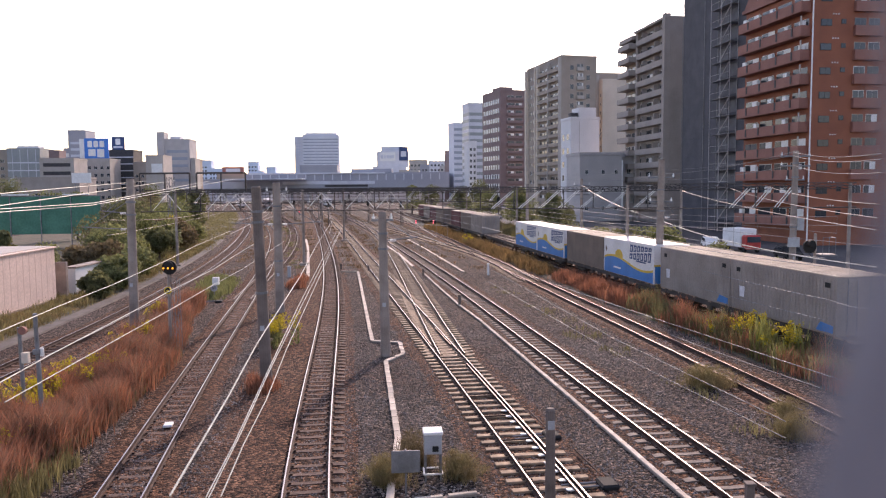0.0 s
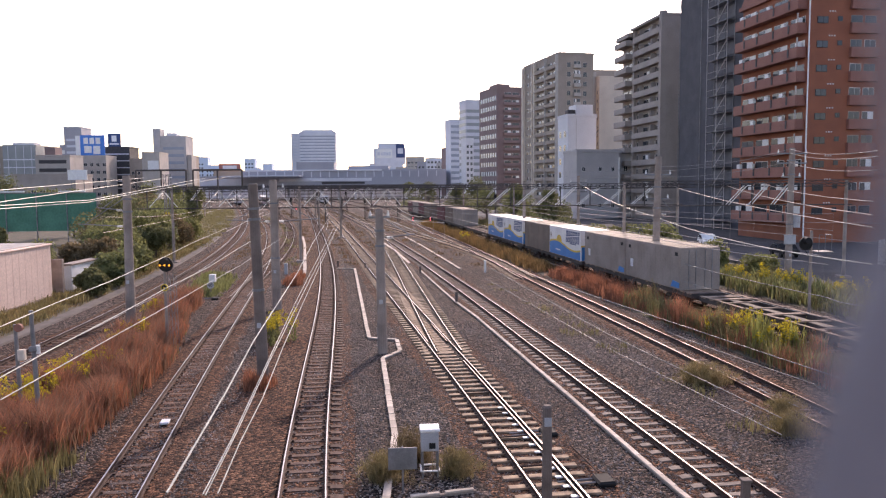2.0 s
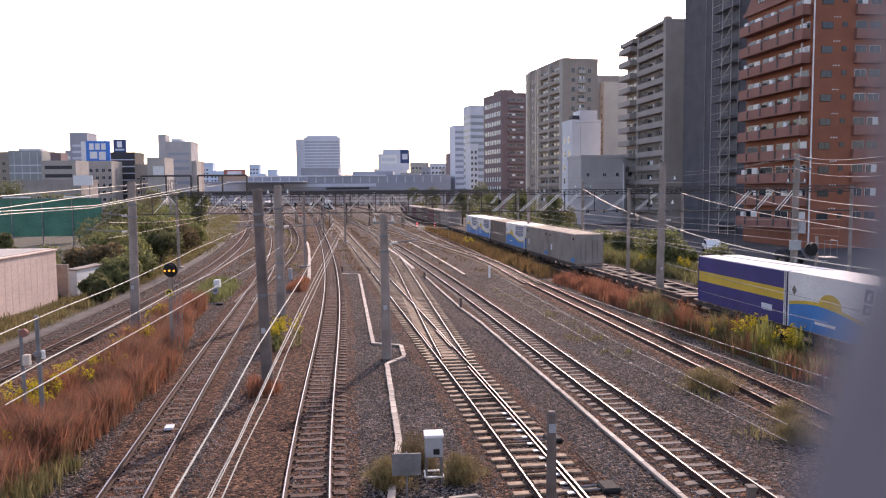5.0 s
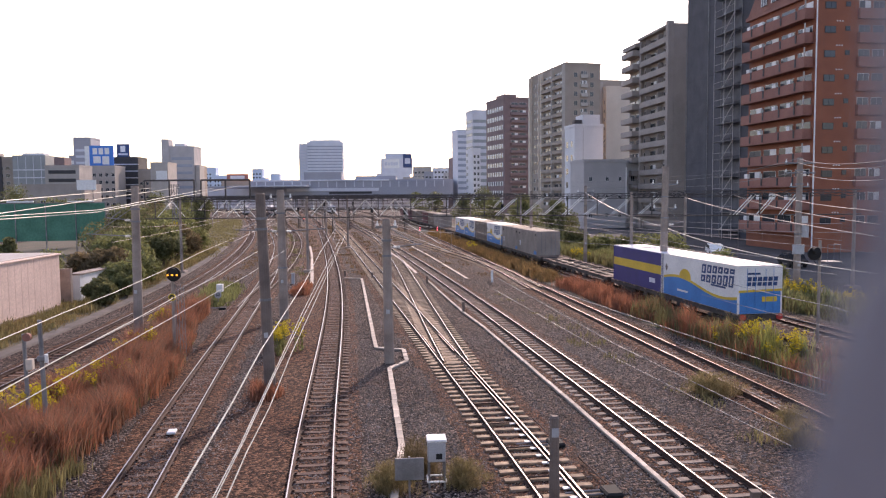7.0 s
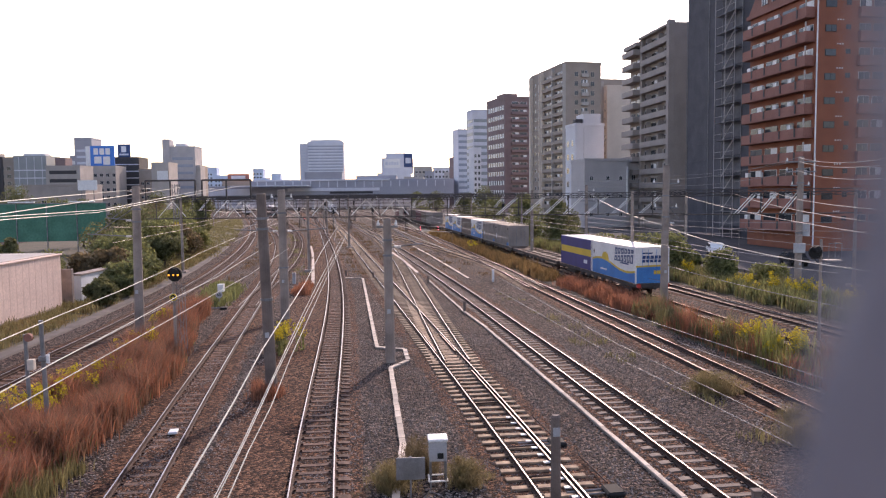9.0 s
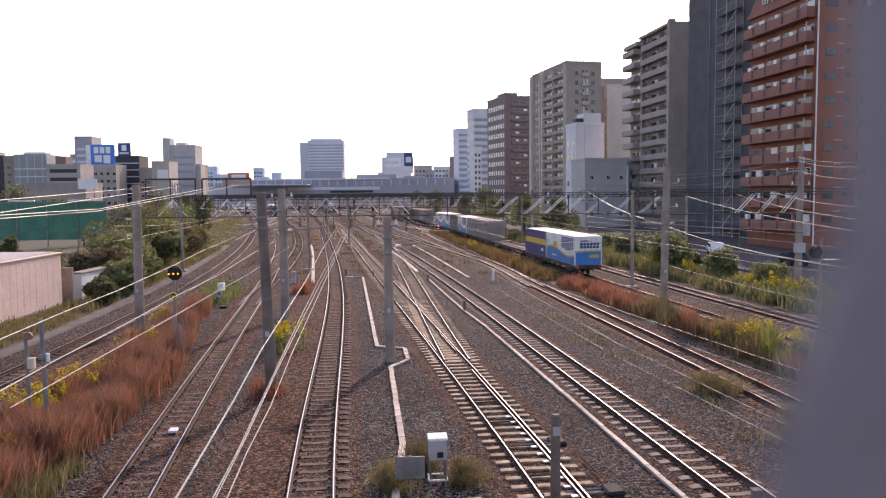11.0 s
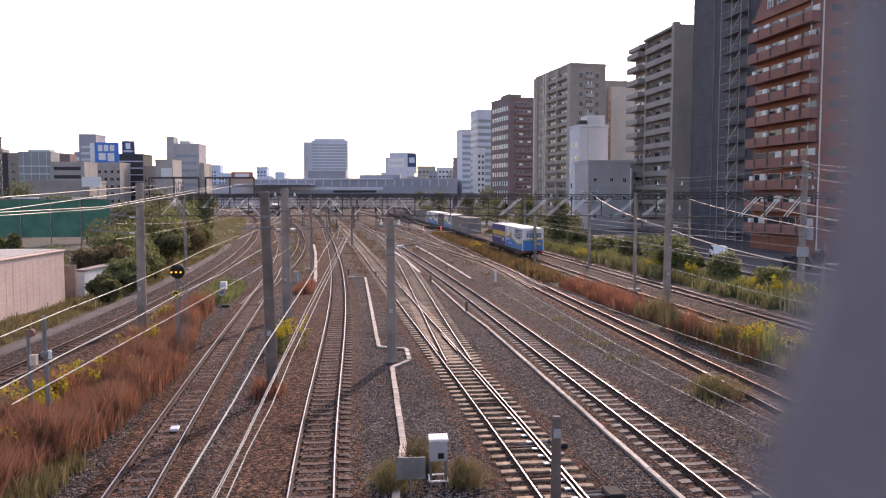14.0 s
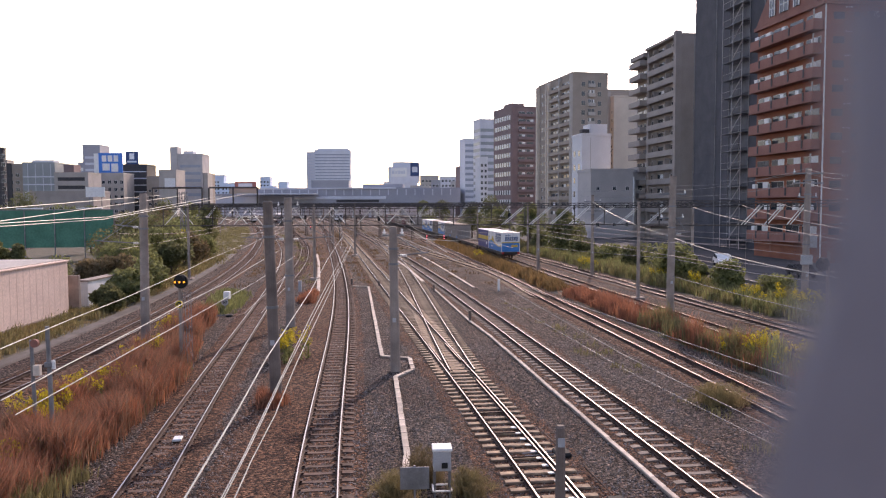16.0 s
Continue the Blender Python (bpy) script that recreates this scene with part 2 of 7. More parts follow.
def place_on(key, y, side=0.0, z=0.0):
    x, d = on_line(key, y)
    k = math.hypot(1, d)
    return pose(x + side / k, y - side * d / k, z, 0, 0, -math.degrees(math.atan(d)))


RAIL_PROF = [(-0.062, 0.0), (-0.062, 0.012), (-0.012, 0.03), (-0.012, 0.105), (-0.032, 0.115), (-0.032, 0.143), (-0.017, 0.153),
             (0.017, 0.153), (0.032, 0.143), (0.032, 0.115), (0.012, 0.105), (0.012, 0.03), (0.062, 0.012), (0.062, 0.0)]


def rail_mesh(key, y0, y1, side, top_m, top=0.195):
    v, f, mi = [], [], []
    y, n = y0, len(RAIL_PROF)
    k = 0
    while y <= y1:
        m = place_on(key, y, side)
        v += [tuple(m @ Vector((px, 0, top - 0.153 + pz))) for px, pz in RAIL_PROF]
        if k:
            for i in range(n):
                j = (i + 1) % n
                a, b = (k - 1) * n, k * n
                f.append((a + i, b + i, b + j, a + j))
                mi.append(1 if i == 6 else 0)
        k += 1
        y += 1.5 if y < 90 else 4.0
    me = mesh_np("rail", v, f, (RAILSIDE, top_m), mi)
    me.polygons.foreach_set("use_smooth", [False] * len(f))
    return me


def sleeper_mesh(kind):
    """A pre-stressed concrete sleeper, dipped in the middle, or a square-cut timber one."""
    bm = bmesh.new()
    if kind == "timber":
        box(bm, (-1.1, -0.115, -0.12), (1.1, 0.115, 0.012), 0.012)
        w = 0.54
    else:
        xs = [-1.0, -0.82, -0.35, 0.35, 0.82, 1.0]
        zs = [-0.01, 0.012, -0.012, -0.012, 0.012, -0.01]
        hw = [0.115, 0.125, 0.095, 0.095, 0.125, 0.115]
        ring = []
        for x, z, h in zip(xs, zs, hw):
            ring.append([bm.verts.new(c) for c in ((x, -h - 0.02, -0.13), (x, -h, z), (x, h, z), (x, h + 0.02, -0.13))])
        for a, b in zip(ring, ring[1:]):
            for i in range(3):
                bm.faces.new((a[i], a[i + 1], b[i + 1], b[i]))
        bm.faces.new(list(reversed(ring[0]))), bm.faces.new(ring[-1])
        w = 0.54
    for s in (-1, 1):
        for e in (-1, 1):
            box(bm, (s * w + e * 0.1 - 0.035, -0.06, 0.0), (s * w + e * 0.1 + 0.035, 0.06, 0.04), mi=1)
    return finish(bm, "sleeper", ({"concrete": SLEEPER_C, "rusty": SLEEPER_B, "timber": SLEEPER_W}[kind], RAILSIDE))


SLEEPERS = {k: sleeper_mesh(k) for k in ("concrete", "rusty", "timber")}


def track(key, y0, y1, kind, label, near=0, pitch=0.62, beds=True, bed=(1.55, 1.55), top_m=None, lift=0.045, shoulder=(0.03, 0.03)):
    tr = thing("railway_track", label, "railway track", "tracks of the yard", "structure")
    for s in (-0.567, 0.567):
        part("rail", rail_mesh(key, y0, y1, s, top_m or RAILTOP), None, tr)
    v, f, k = [], [], 0
    y = y0
    while beds and y <= y1 + 0.1:
        m = place_on(key, y)
        prof = ((-bed[0] - 0.5, -0.02), (-bed[0], 0.008), (-1.08, shoulder[0] - 0.02), (-0.69, shoulder[0] - 0.02), (-0.62, 0.008), (0.62, 0.008),
                (0.69, shoulder[1] - 0.02), (1.08, shoulder[1] - 0.02), (bed[1], 0.008), (bed[1] + 0.5, -0.02))
        for u, z in prof:
            v.append(tuple(m @ Vector((u + (0.12 if abs(u) > 1 else 0.03) * noise.noise((y * 0.7, u, 3)), 0, z + 0.012 * noise.noise((y * 1.7, u * 3, 1))))))
        if k:
            for i in range(9):
                a = 10 * (k - 1) + i
                f.append((a, a + 1, a + 11, a + 10))
        k += 1
        y += 1.2 if y < 90 else 5
    if beds:
        part("ballast_bed", mesh_np("ballast_bed", v, f, BED), None, tr, "rust-stained crushed stone bed")
    src = SLEEPERS[kind]
    base = np.array([vv.co[:] for vv in src.vertices])
    polys = [tuple(p.vertices) for p in src.polygons]
    pm = [p.material_index for p in src.polygons]
    far_v, far_f, far_m = [], [], []
    y, i = y0 + 0.3, 0
    while y < y1:
        m = place_on(key, y, 0, lift) @ pose(0, 0, 0, 0, 0, random.uniform(-0.8, 0.8))
        if 14 < y and i < near:
            part("sleeper", src, None, tr, m=m)
            i += 1
        elif y > 14:
            a = np.array(m)
            o = len(far_v)
            far_v += (base @ a[:3, :3].T + a[:3, 3]).tolist()
            far_f += [tuple(q + o for q in p) for p in polys]
            far_m += pm
        y += (pitch if y < 170 else pitch * 2) / math.hypot(1, on_line(key, y)[1])
    if far_v:
        tagged(part("far_sleepers", mesh_np("far_sleepers", far_v, far_f, list(src.materials), far_m), None, tr), kind="stuff")
    return tr

# ---------- tall concrete masts, gantries and wires ----------


def mast(x, y, h, r, label, lean=0.0, bands=(), material=CONC):
    ob = thing("concrete_mast", label, "mast", "overhead line masts", m=pose(x, y, 0, 0, lean))
    part("shaft", R((0, 0, -0.4), (0, 0, h), r, r * 0.78, 16), material, ob, smooth=False)
    part("cap", R((0, 0, h), (0, 0, h + 0.05), r * 0.82, r * 0.6, 16), DARKCONC, ob)
    for z in bands:
        part("steel_band", R((0, 0, z), (0, 0, z + 0.09), r * 1.02, r * 1.02, 16), STEEL, ob)
    part("number_plate", B((-0.08, -r - 0.02, 2.3), (0.08, -r, 2.5), 0.005), GREYBOX, ob, "small white plate with plain bars")
    return ob


def cantilever(owner, z, reach, ztop):
    """A bracket of two tubes with a ribbed insulator, out from a mast over a track."""
    bm = rod(bmesh.new(), (0, 0, z), (reach, 0, z + 0.15), 0.03, seg=6)
    rod(bm, (0, 0, ztop), (reach * 0.85, 0, z + 0.13), 0.022, seg=6)
    part("bracket_arm", bm, STEEL, owner)
    q = bmesh.new()
    d = 1 if reach > 0 else -1
    for k in range(5):
        rod(q, (d * (0.32 + 0.06 * k), 0, z + 0.02), (d * (0.36 + 0.06 * k), 0, z + 0.02), 0.075, 0.05, 8)
    part("insulator", q, INSUL, owner, "ribbed white insulator")


def crossarm(owner, z, half, n=3):
    part("crossarm", B((-half, -0.06, z), (half, 0.06, z + 0.1), 0.01), STEEL, owner)
    for k in range(n):
        u = -half + 0.1 + (2 * half - 0.2) * k / (n - 1)
        bm = rod(bmesh.new(), (u, 0, z + 0.1), (u, 0, z + 0.34), 0.05, 0.03, 8)
        rod(bm, (u, 0, z + 0.16), (u, 0, z + 0.2), 0.085, 0.06, 8)
        part("insulator", bm, INSUL, owner, "white pin insulator")


def lattice(bm, a, b, w, n, r=0.03):
    """Four chords and zig-zag braces between two points."""
    a, b = Vector(a), Vector(b)
    d = (b - a).normalized()
    s = d.orthogonal().normalized()
    if abs(s.z) > 0.9:
        s = d.cross(s).normalized()
    t = d.cross(s)
    cs = [(s * i + t * j) * w / 2 for i, j in ((1, 1), (1, -1), (-1, -1), (-1, 1))]
    for c in cs:
        rod(bm, a + c, b + c, r, seg=4)
    for k in range(n):
        p, q = a.lerp(b, k / n), a.lerp(b, (k + 1) / n)
        for i in range(4):
            u, v = (cs[i], cs[(i + 1) % 4]) if k % 2 else (cs[(i + 1) % 4], cs[i])
            rod(bm, p + u, q + v, r * 0.6, seg=4)
    return bm


def insulator(parent, a, b, r=0.07):
    """A white strut with a ribbed insulator at its upper end."""
    a, b = Vector(a), Vector(b)
    bm = rod(bmesh.new(), a, b, 0.035, seg=6)
    for k in range(6):
        p = b.lerp(a, 0.06 + 0.05 * k)
        rod(bm, p, p + (a - b).normalized() * 0.05, r, r * 0.7, 8)
    return part("registration_arm", bm, INSUL, parent, "white strut with ribbed insulator")


def gantry(y, x0, x1, ztop, zlow, feet, label, arms=(), drops=(), frames=(), skew=-0.1):
    """A portal of steel over several tracks: two chords with braces, legs and drop posts."""
    ob = thing("catenary_gantry", label, "gantry", "overhead line gantries")
    def P(x, z):
        return (x, y + skew * (x - x0) * -1, z)
    part("upper_beam", lattice(bmesh.new(), P(x0, ztop), P(x1, ztop), 0.34, int((x1 - x0) / 0.9), 0.032), DKSTEEL, ob)
    if zlow:
        part("lower_beam", R(P(x0, zlow), P(x1, zlow), 0.05, seg=6), DKSTEEL, ob)
    for x in feet:
        part("leg", R(P(x, -0.2), P(x, ztop + 0.2), 0.15, 0.12, 12), CONC, ob, "slim concrete leg")
        part("footing", B((x - 0.45, P(x, 0)[1] - 0.45, -0.2), (x + 0.45, P(x, 0)[1] + 0.45, 0.25), 0.04), CONC, ob)
    for x, z in drops:
        part("drop_post", R(P(x, ztop), P(x, z), 0.055, seg=6), DKSTEEL, ob)
    for x, dx in arms:
        insulator(ob, P(x, zlow or ztop - 1.4), P(x + dx, ztop - 0.1))
        insulator(ob, P(x + 0.25, zlow or ztop - 1.4), P(x + 0.25 + dx, ztop - 0.1))
    for a, b, z in frames:
        bm = bmesh.new()
        for p, q in ((P(a, ztop), P(a, z)), (P(b, ztop), P(b, z)), (P(a, z), P(b, z)), (P((a + b) / 2, ztop), P((a + b) / 2, z))):
            rod(bm, p, q, 0.09, seg=6)
        part("top_frame", bm, DKSTEEL, ob, "dark steel frame over the beam")
    return ob


def wire(pts, r, material, label, sag=0.0, name="overhead_wire", cat="wire"):
    """A round wire through points, hanging by its sag between each two."""
    v, f, ring = [], [], 0
    for i in range(len(pts) - 1):
        a, b = Vector(pts[i]), Vector(pts[i + 1])
        n = 14 if sag else 2
        for k in range(n + (i == len(pts) - 2)):
            u = k / n
            c = a.lerp(b, u) - Vector((0, 0, 4 * sag * u * (1 - u)))
            d = (b - a).normalized()
            s = d.cross(Vector((0, 0, 1))).normalized()
            t = s.cross(d)
            for j in range(6):
                g = j * math.pi / 3
                v.append(tuple(c + (s * math.cos(g) + t * math.sin(g)) * r))
            if ring:
                f += [((ring - 1) * 6 + j, (ring - 1) * 6 + (j + 1) % 6, ring * 6 + (j + 1) % 6, ring * 6 + j) for j in range(6)]
            ring += 1
    return tagged(new(name, mesh_np(name, v, f, material)), label, cat, "overhead line wires")


def catenary(key, y0, y1, zc=5.15, zm=6.05, span=45, side=0.0, label="copper contact wire with messenger and droppers over a track", droppers=True):
    """Contact wire, sagging messenger and droppers along a track."""
    ob = thing("catenary", label, "wire", "overhead line wires")
    ys = list(np.linspace(y0, y1, max(2, int((y1 - y0) / span) + 1)))
    c, me_pts, dr = [], [], bmesh.new()
    for a, b in zip(ys, ys[1:]):
        for k in range(10):
            u = k / 10
            y = a + (b - a) * u
            x = on_line(key, y)[0] + side
            zz = zm - 0.55 * 4 * u * (1 - u)
            c.append((x, y, zc)), me_pts.append((x, y, zz))
            if droppers and k % 2 == 0 and y < 120:
                rod(dr, (x, y, zc), (x, y, zz), 0.006, seg=4)
    for nm, pts, r in (("contact_wire", c, 0.011), ("messenger_wire", me_pts, 0.011)):
        w = wire(pts, r, WIRE, "", name=nm)
        for t in ("label", "category", "group"):
            if t in w:
                del w[t]
        w.parent = ob
    tagged(part("dropper_wire", dr, WIRE, ob), kind="stuff")
    return ob


# ---------- plants ----------


def plant_mat(name, a, b, k=0.35, trans=0.5):
    m = mat(name, a, b, 1.2, 0.75, 0, 0, 6, island=k)
    n, l = m.node_tree.nodes, m.node_tree.links
    bs, out = n["Principled BSDF"], n["Material Output"]
    tr, mx = n.new("ShaderNodeBsdfTranslucent"), n.new("ShaderNodeMixShader")
    mx.inputs[0].default_value = trans
    for lk in list(l):
        if lk.to_node == bs and lk.to_socket.name == "Base Color":
            l.new(lk.from_socket, tr.inputs["Color"])
    l.new(bs.outputs[0], mx.inputs[1]), l.new(tr.outputs[0], mx.inputs[2]), l.new(mx.outputs[0], out.inputs["Surface"])
    return m


RUSTGRASS = plant_mat("rust_grass", (0.4, 0.165, 0.095), (0.25, 0.115, 0.072))
OLIVE = plant_mat("olive_grass", (0.25, 0.215, 0.1), (0.155, 0.14, 0.065))
GREEN = plant_mat("green_leaves", (0.25, 0.255, 0.1), (0.155, 0.165, 0.068))
DKGREEN = plant_mat("dark_leaves", (0.2, 0.2, 0.09), (0.13, 0.135, 0.062))
BROWNLEAF = plant_mat("brown_leaves", (0.21, 0.155, 0.085), (0.14, 0.11, 0.06))
GOLD = plant_mat("goldenrod_flowers", (0.6, 0.46, 0.03), (0.42, 0.34, 0.03))
BARK = mat("bark", (0.12, 0.09, 0.07), (0.07, 0.055, 0.045), 4, 0.95, 0, 0.6, 30)


def blades(rng, pts, h, n, spread, w, lean=0.35, seg=2):
    """Tapered bent blades in tufts at the points: numpy arrays of vertices and faces."""
    pts = np.asarray(pts, float)
    base = np.repeat(pts, n, axis=0)
    N = len(base)
    base[:, 0] += rng.normal(0, spread, N)
    base[:, 1] += rng.normal(0, spread, N)
    patch = np.array([0.72 + 0.75 * noise.noise((p[0] * 0.8, p[1] * 0.6, 7.7)) + 0.35 * noise.noise((p[0] * 2.3, p[1] * 2.0, 1.1)) for p in pts])
    hh = h * rng.uniform(0.5, 1.15, N) * np.repeat(np.clip(patch, 0.3, 1.25) * rng.uniform(0.75, 1.2, len(pts)), n)
    ang = rng.uniform(0, 2 * np.pi, N)
    face = rng.uniform(0, 2 * np.pi, N)
    ln = lean * hh * rng.uniform(0.2, 1.0, N)
    side = np.stack([np.cos(face), np.sin(face), np.zeros(N)], 1) * (w * rng.uniform(0.6, 1.4, N))[:, None]
    tip = base + np.stack([np.cos(ang) * ln, np.sin(ang) * ln, hh], 1)
    mid = base + np.stack([np.cos(ang) * ln * 0.3, np.sin(ang) * ln * 0.3, hh * 0.6], 1)
    v = np.stack([base - side * 0.5, base + side * 0.5, mid - side * 0.6, mid + side * 0.6, tip], 1).reshape(-1, 3)
    o = np.arange(N) * 5
    f = [(a, a + 1, a + 3, a + 2) for a in o] + [(a + 2, a + 3, a + 4) for a in o]
    return v, f


def leaves(rng, centres, radii, n, size):
    """Small folded leaf cards scattered through a set of clumps, thicker near their skins."""
    vs, fs = [], []
    o = 0
    for c, r in zip(centres, radii):
        d = rng.normal(size=(n, 3))
        d /= np.linalg.norm(d, axis=1)[:, None]
        p = np.asarray(c) + d * (np.asarray(r) * (rng.uniform(0.35, 1.08, n) ** 0.6)[:, None])
        p[:, 2] = np.maximum(p[:, 2], 0.05)
        a = rng.normal(size=(n, 3))
        a /= np.linalg.norm(a, axis=1)[:, None]
        b = np.cross(a, rng.normal(size=(n, 3)))
        b /= np.linalg.norm(b, axis=1)[:, None]
        s = (size * rng.uniform(0.6, 1.4, n))[:, None]
        q = np.stack([p - a * s, p + b * s * 0.55, p + a * s, p - b * s * 0.55], 1).reshape(-1, 3)
        vs.append(q)
        fs += [(k, k + 1, k + 2, k + 3) for k in range(o, o + 4 * n, 4)]
        o += 4 * n
    return np.concatenate(vs), fs


def scatter(rng, poly, n):
    """n random points inside a ground outline."""
    p = np.asarray(poly, float)
    lo, hi = p.min(0), p.max(0)
    out = []
    while len(out) < n:
        x, y = rng.uniform(lo, hi)
        ins = False
        for i in range(len(p)):
            (x0, y0), (x1, y1) = p[i], p[i - 1]
            if (y0 > y) != (y1 > y) and x < (x1 - x0) * (y - y0) / (y1 - y0) + x0:
                ins = not ins
        if ins:
            out.append((x, y, 0.0))
    return np.array(out)


def grass(name, label, poly, n, h, per, w, material, spread=0.18, seed=1, lean=0.35, cat="grass"):
    rng = np.random.default_rng(seed)
    v, f = blades(rng, scatter(rng, poly, n), h, per, spread, w, lean)
    return tagged(new(name, mesh_np(name, v.tolist(), f, material)), label, cat, kind="stuff")


def goldenrod(x, y, h, seed, label="yellow flowering goldenrod clump among rusty weeds", n=9, spread=0.45):
    rng = np.random.default_rng(seed)
    ob = thing("goldenrod", label, "flower", "goldenrod clumps", m=pose(x, y, 0))
    sv, sf, fv, ff, o, q = [], [], [], [], 0, 0
    for k in range(n):
        px, py = rng.normal(0, spread, 2)
        hh = h * rng.uniform(0.65, 1.1)
        lv, lf = blades(rng, [(px, py, z) for z in np.linspace(0, hh * 0.7, 8)], 0.28, 4, 0.03, 0.05, 1.2)
        st, stf = blades(rng, [(px, py, 0)], hh, 2, 0.01, 0.03, 0.15)
        for a, b in ((lv, lf), (st, stf)):
            sv += a.tolist()
            sf += [tuple(i + o for i in t) for t in b]
            o += len(a)
        cs = [(px + rng.normal(0, 0.09), py + rng.normal(0, 0.09), hh * u) for u in np.linspace(0.74, 1.0, 4)]
        a, b = leaves(rng, cs, [(0.14, 0.14, 0.12)] * 4, 16, 0.05)
        fv += a.tolist()
        ff += [tuple(i + q for i in t) for t in b]
        q += len(a)
    part("foliage", mesh_np("foliage", sv, sf, GREEN), None, ob, "green stems and leaves")
    tagged(part("flower_head", mesh_np("flower_head", fv, ff, GOLD), None, ob, "yellow flower heads"), kind="stuff")
    return ob


def shrub(x, y, rx, rz, seed, material, label, name="shrub", cat="shrub", n=9, dens=260, size=0.12):
    """Uneven bush: several clumps of leaves on short stems."""
    rng = np.random.default_rng(seed)
    ob = thing(name, label, cat, "bushes of the yard", m=pose(x, y, 0))
    cs, rs, st = [], [], bmesh.new()
    for k in range(n):
        a, d = rng.uniform(0, 2 * np.pi), rx * rng.uniform(0.0, 0.75)
        r = rx * rng.uniform(0.32, 0.55)
        c = (d * math.cos(a), d * math.sin(a), rz * rng.uniform(0.3, 0.85))
        cs.append(c), rs.append((r, r, r * rng.uniform(0.6, 0.9) * min(1.3, rz / rx + 0.3)))
        rod(st, (c[0] * 0.2, c[1] * 0.2, -0.05), c, 0.03, 0.012, 5)
    v, f = leaves(rng, cs, rs, dens, size)
    part("stem", st, BARK, ob)
    part("leaves", mesh_np("leaves", v.tolist(), f, material), None, ob)
    return ob


def tree(x, y, h, r, seed, material, label):
    rng = np.random.default_rng(seed)
    ob = thing("tree", label, "tree", "trees beside the yard", m=pose(x, y, 0))
    bm = bmesh.new()
    rod(bm, (0, 0, -0.2), (0.1, 0, h * 0.55), h * 0.028, h * 0.014, 8)
    cs, rs = [], []
    for k in range(12):
        a, u = rng.uniform(0, 2 * np.pi), rng.uniform(0.3, 0.95)
        d = r * rng.uniform(0.2, 0.8) * math.sin(math.pi * min(0.95, u + 0.1))
        c = Vector((d * math.cos(a), d * math.sin(a), h * u))
        rod(bm, (0.05, 0, h * u * 0.55), c, h * 0.01, h * 0.004, 5)
        q = r * rng.uniform(0.3, 0.5)
        cs.append(tuple(c)), rs.append((q, q, q * 0.75))
    v, f = leaves(rng, cs, rs, 230, 0.2)
    part("trunk", bm, BARK, ob)
    part("crown", mesh_np("crown", v.tolist(), f, material), None, ob)
    return ob

# ---------- buildings ----------
F_PX = 1345.0


def bearing(px, d):
    """Sideways place of a bearing, given as tangent times 1345 right of centre 784, at depth d."""
    return (px - 784) / F_PX * d


WINMESH = {}


def window_mesh(w, h, frame_m, glass_m=None, curtain=False):
    key = (round(w, 2), round(h, 2), frame_m.name, curtain)
    if key not in WINMESH:
        bm = B((-w / 2, -0.05, 0), (w / 2, 0.03, h), mi=0)
        box(bm, (-w / 2 + 0.06, -0.075, 0.06), (-0.03, -0.045, h - 0.06), mi=1)
        box(bm, (0.03, -0.07, 0.06), (w / 2 - 0.06, -0.04, h - 0.06), mi=2 if curtain else 1)
        WINMESH[key] = finish(bm, "window", (frame_m, glass_m or GLASS, WHITE))
    return WINMESH[key]


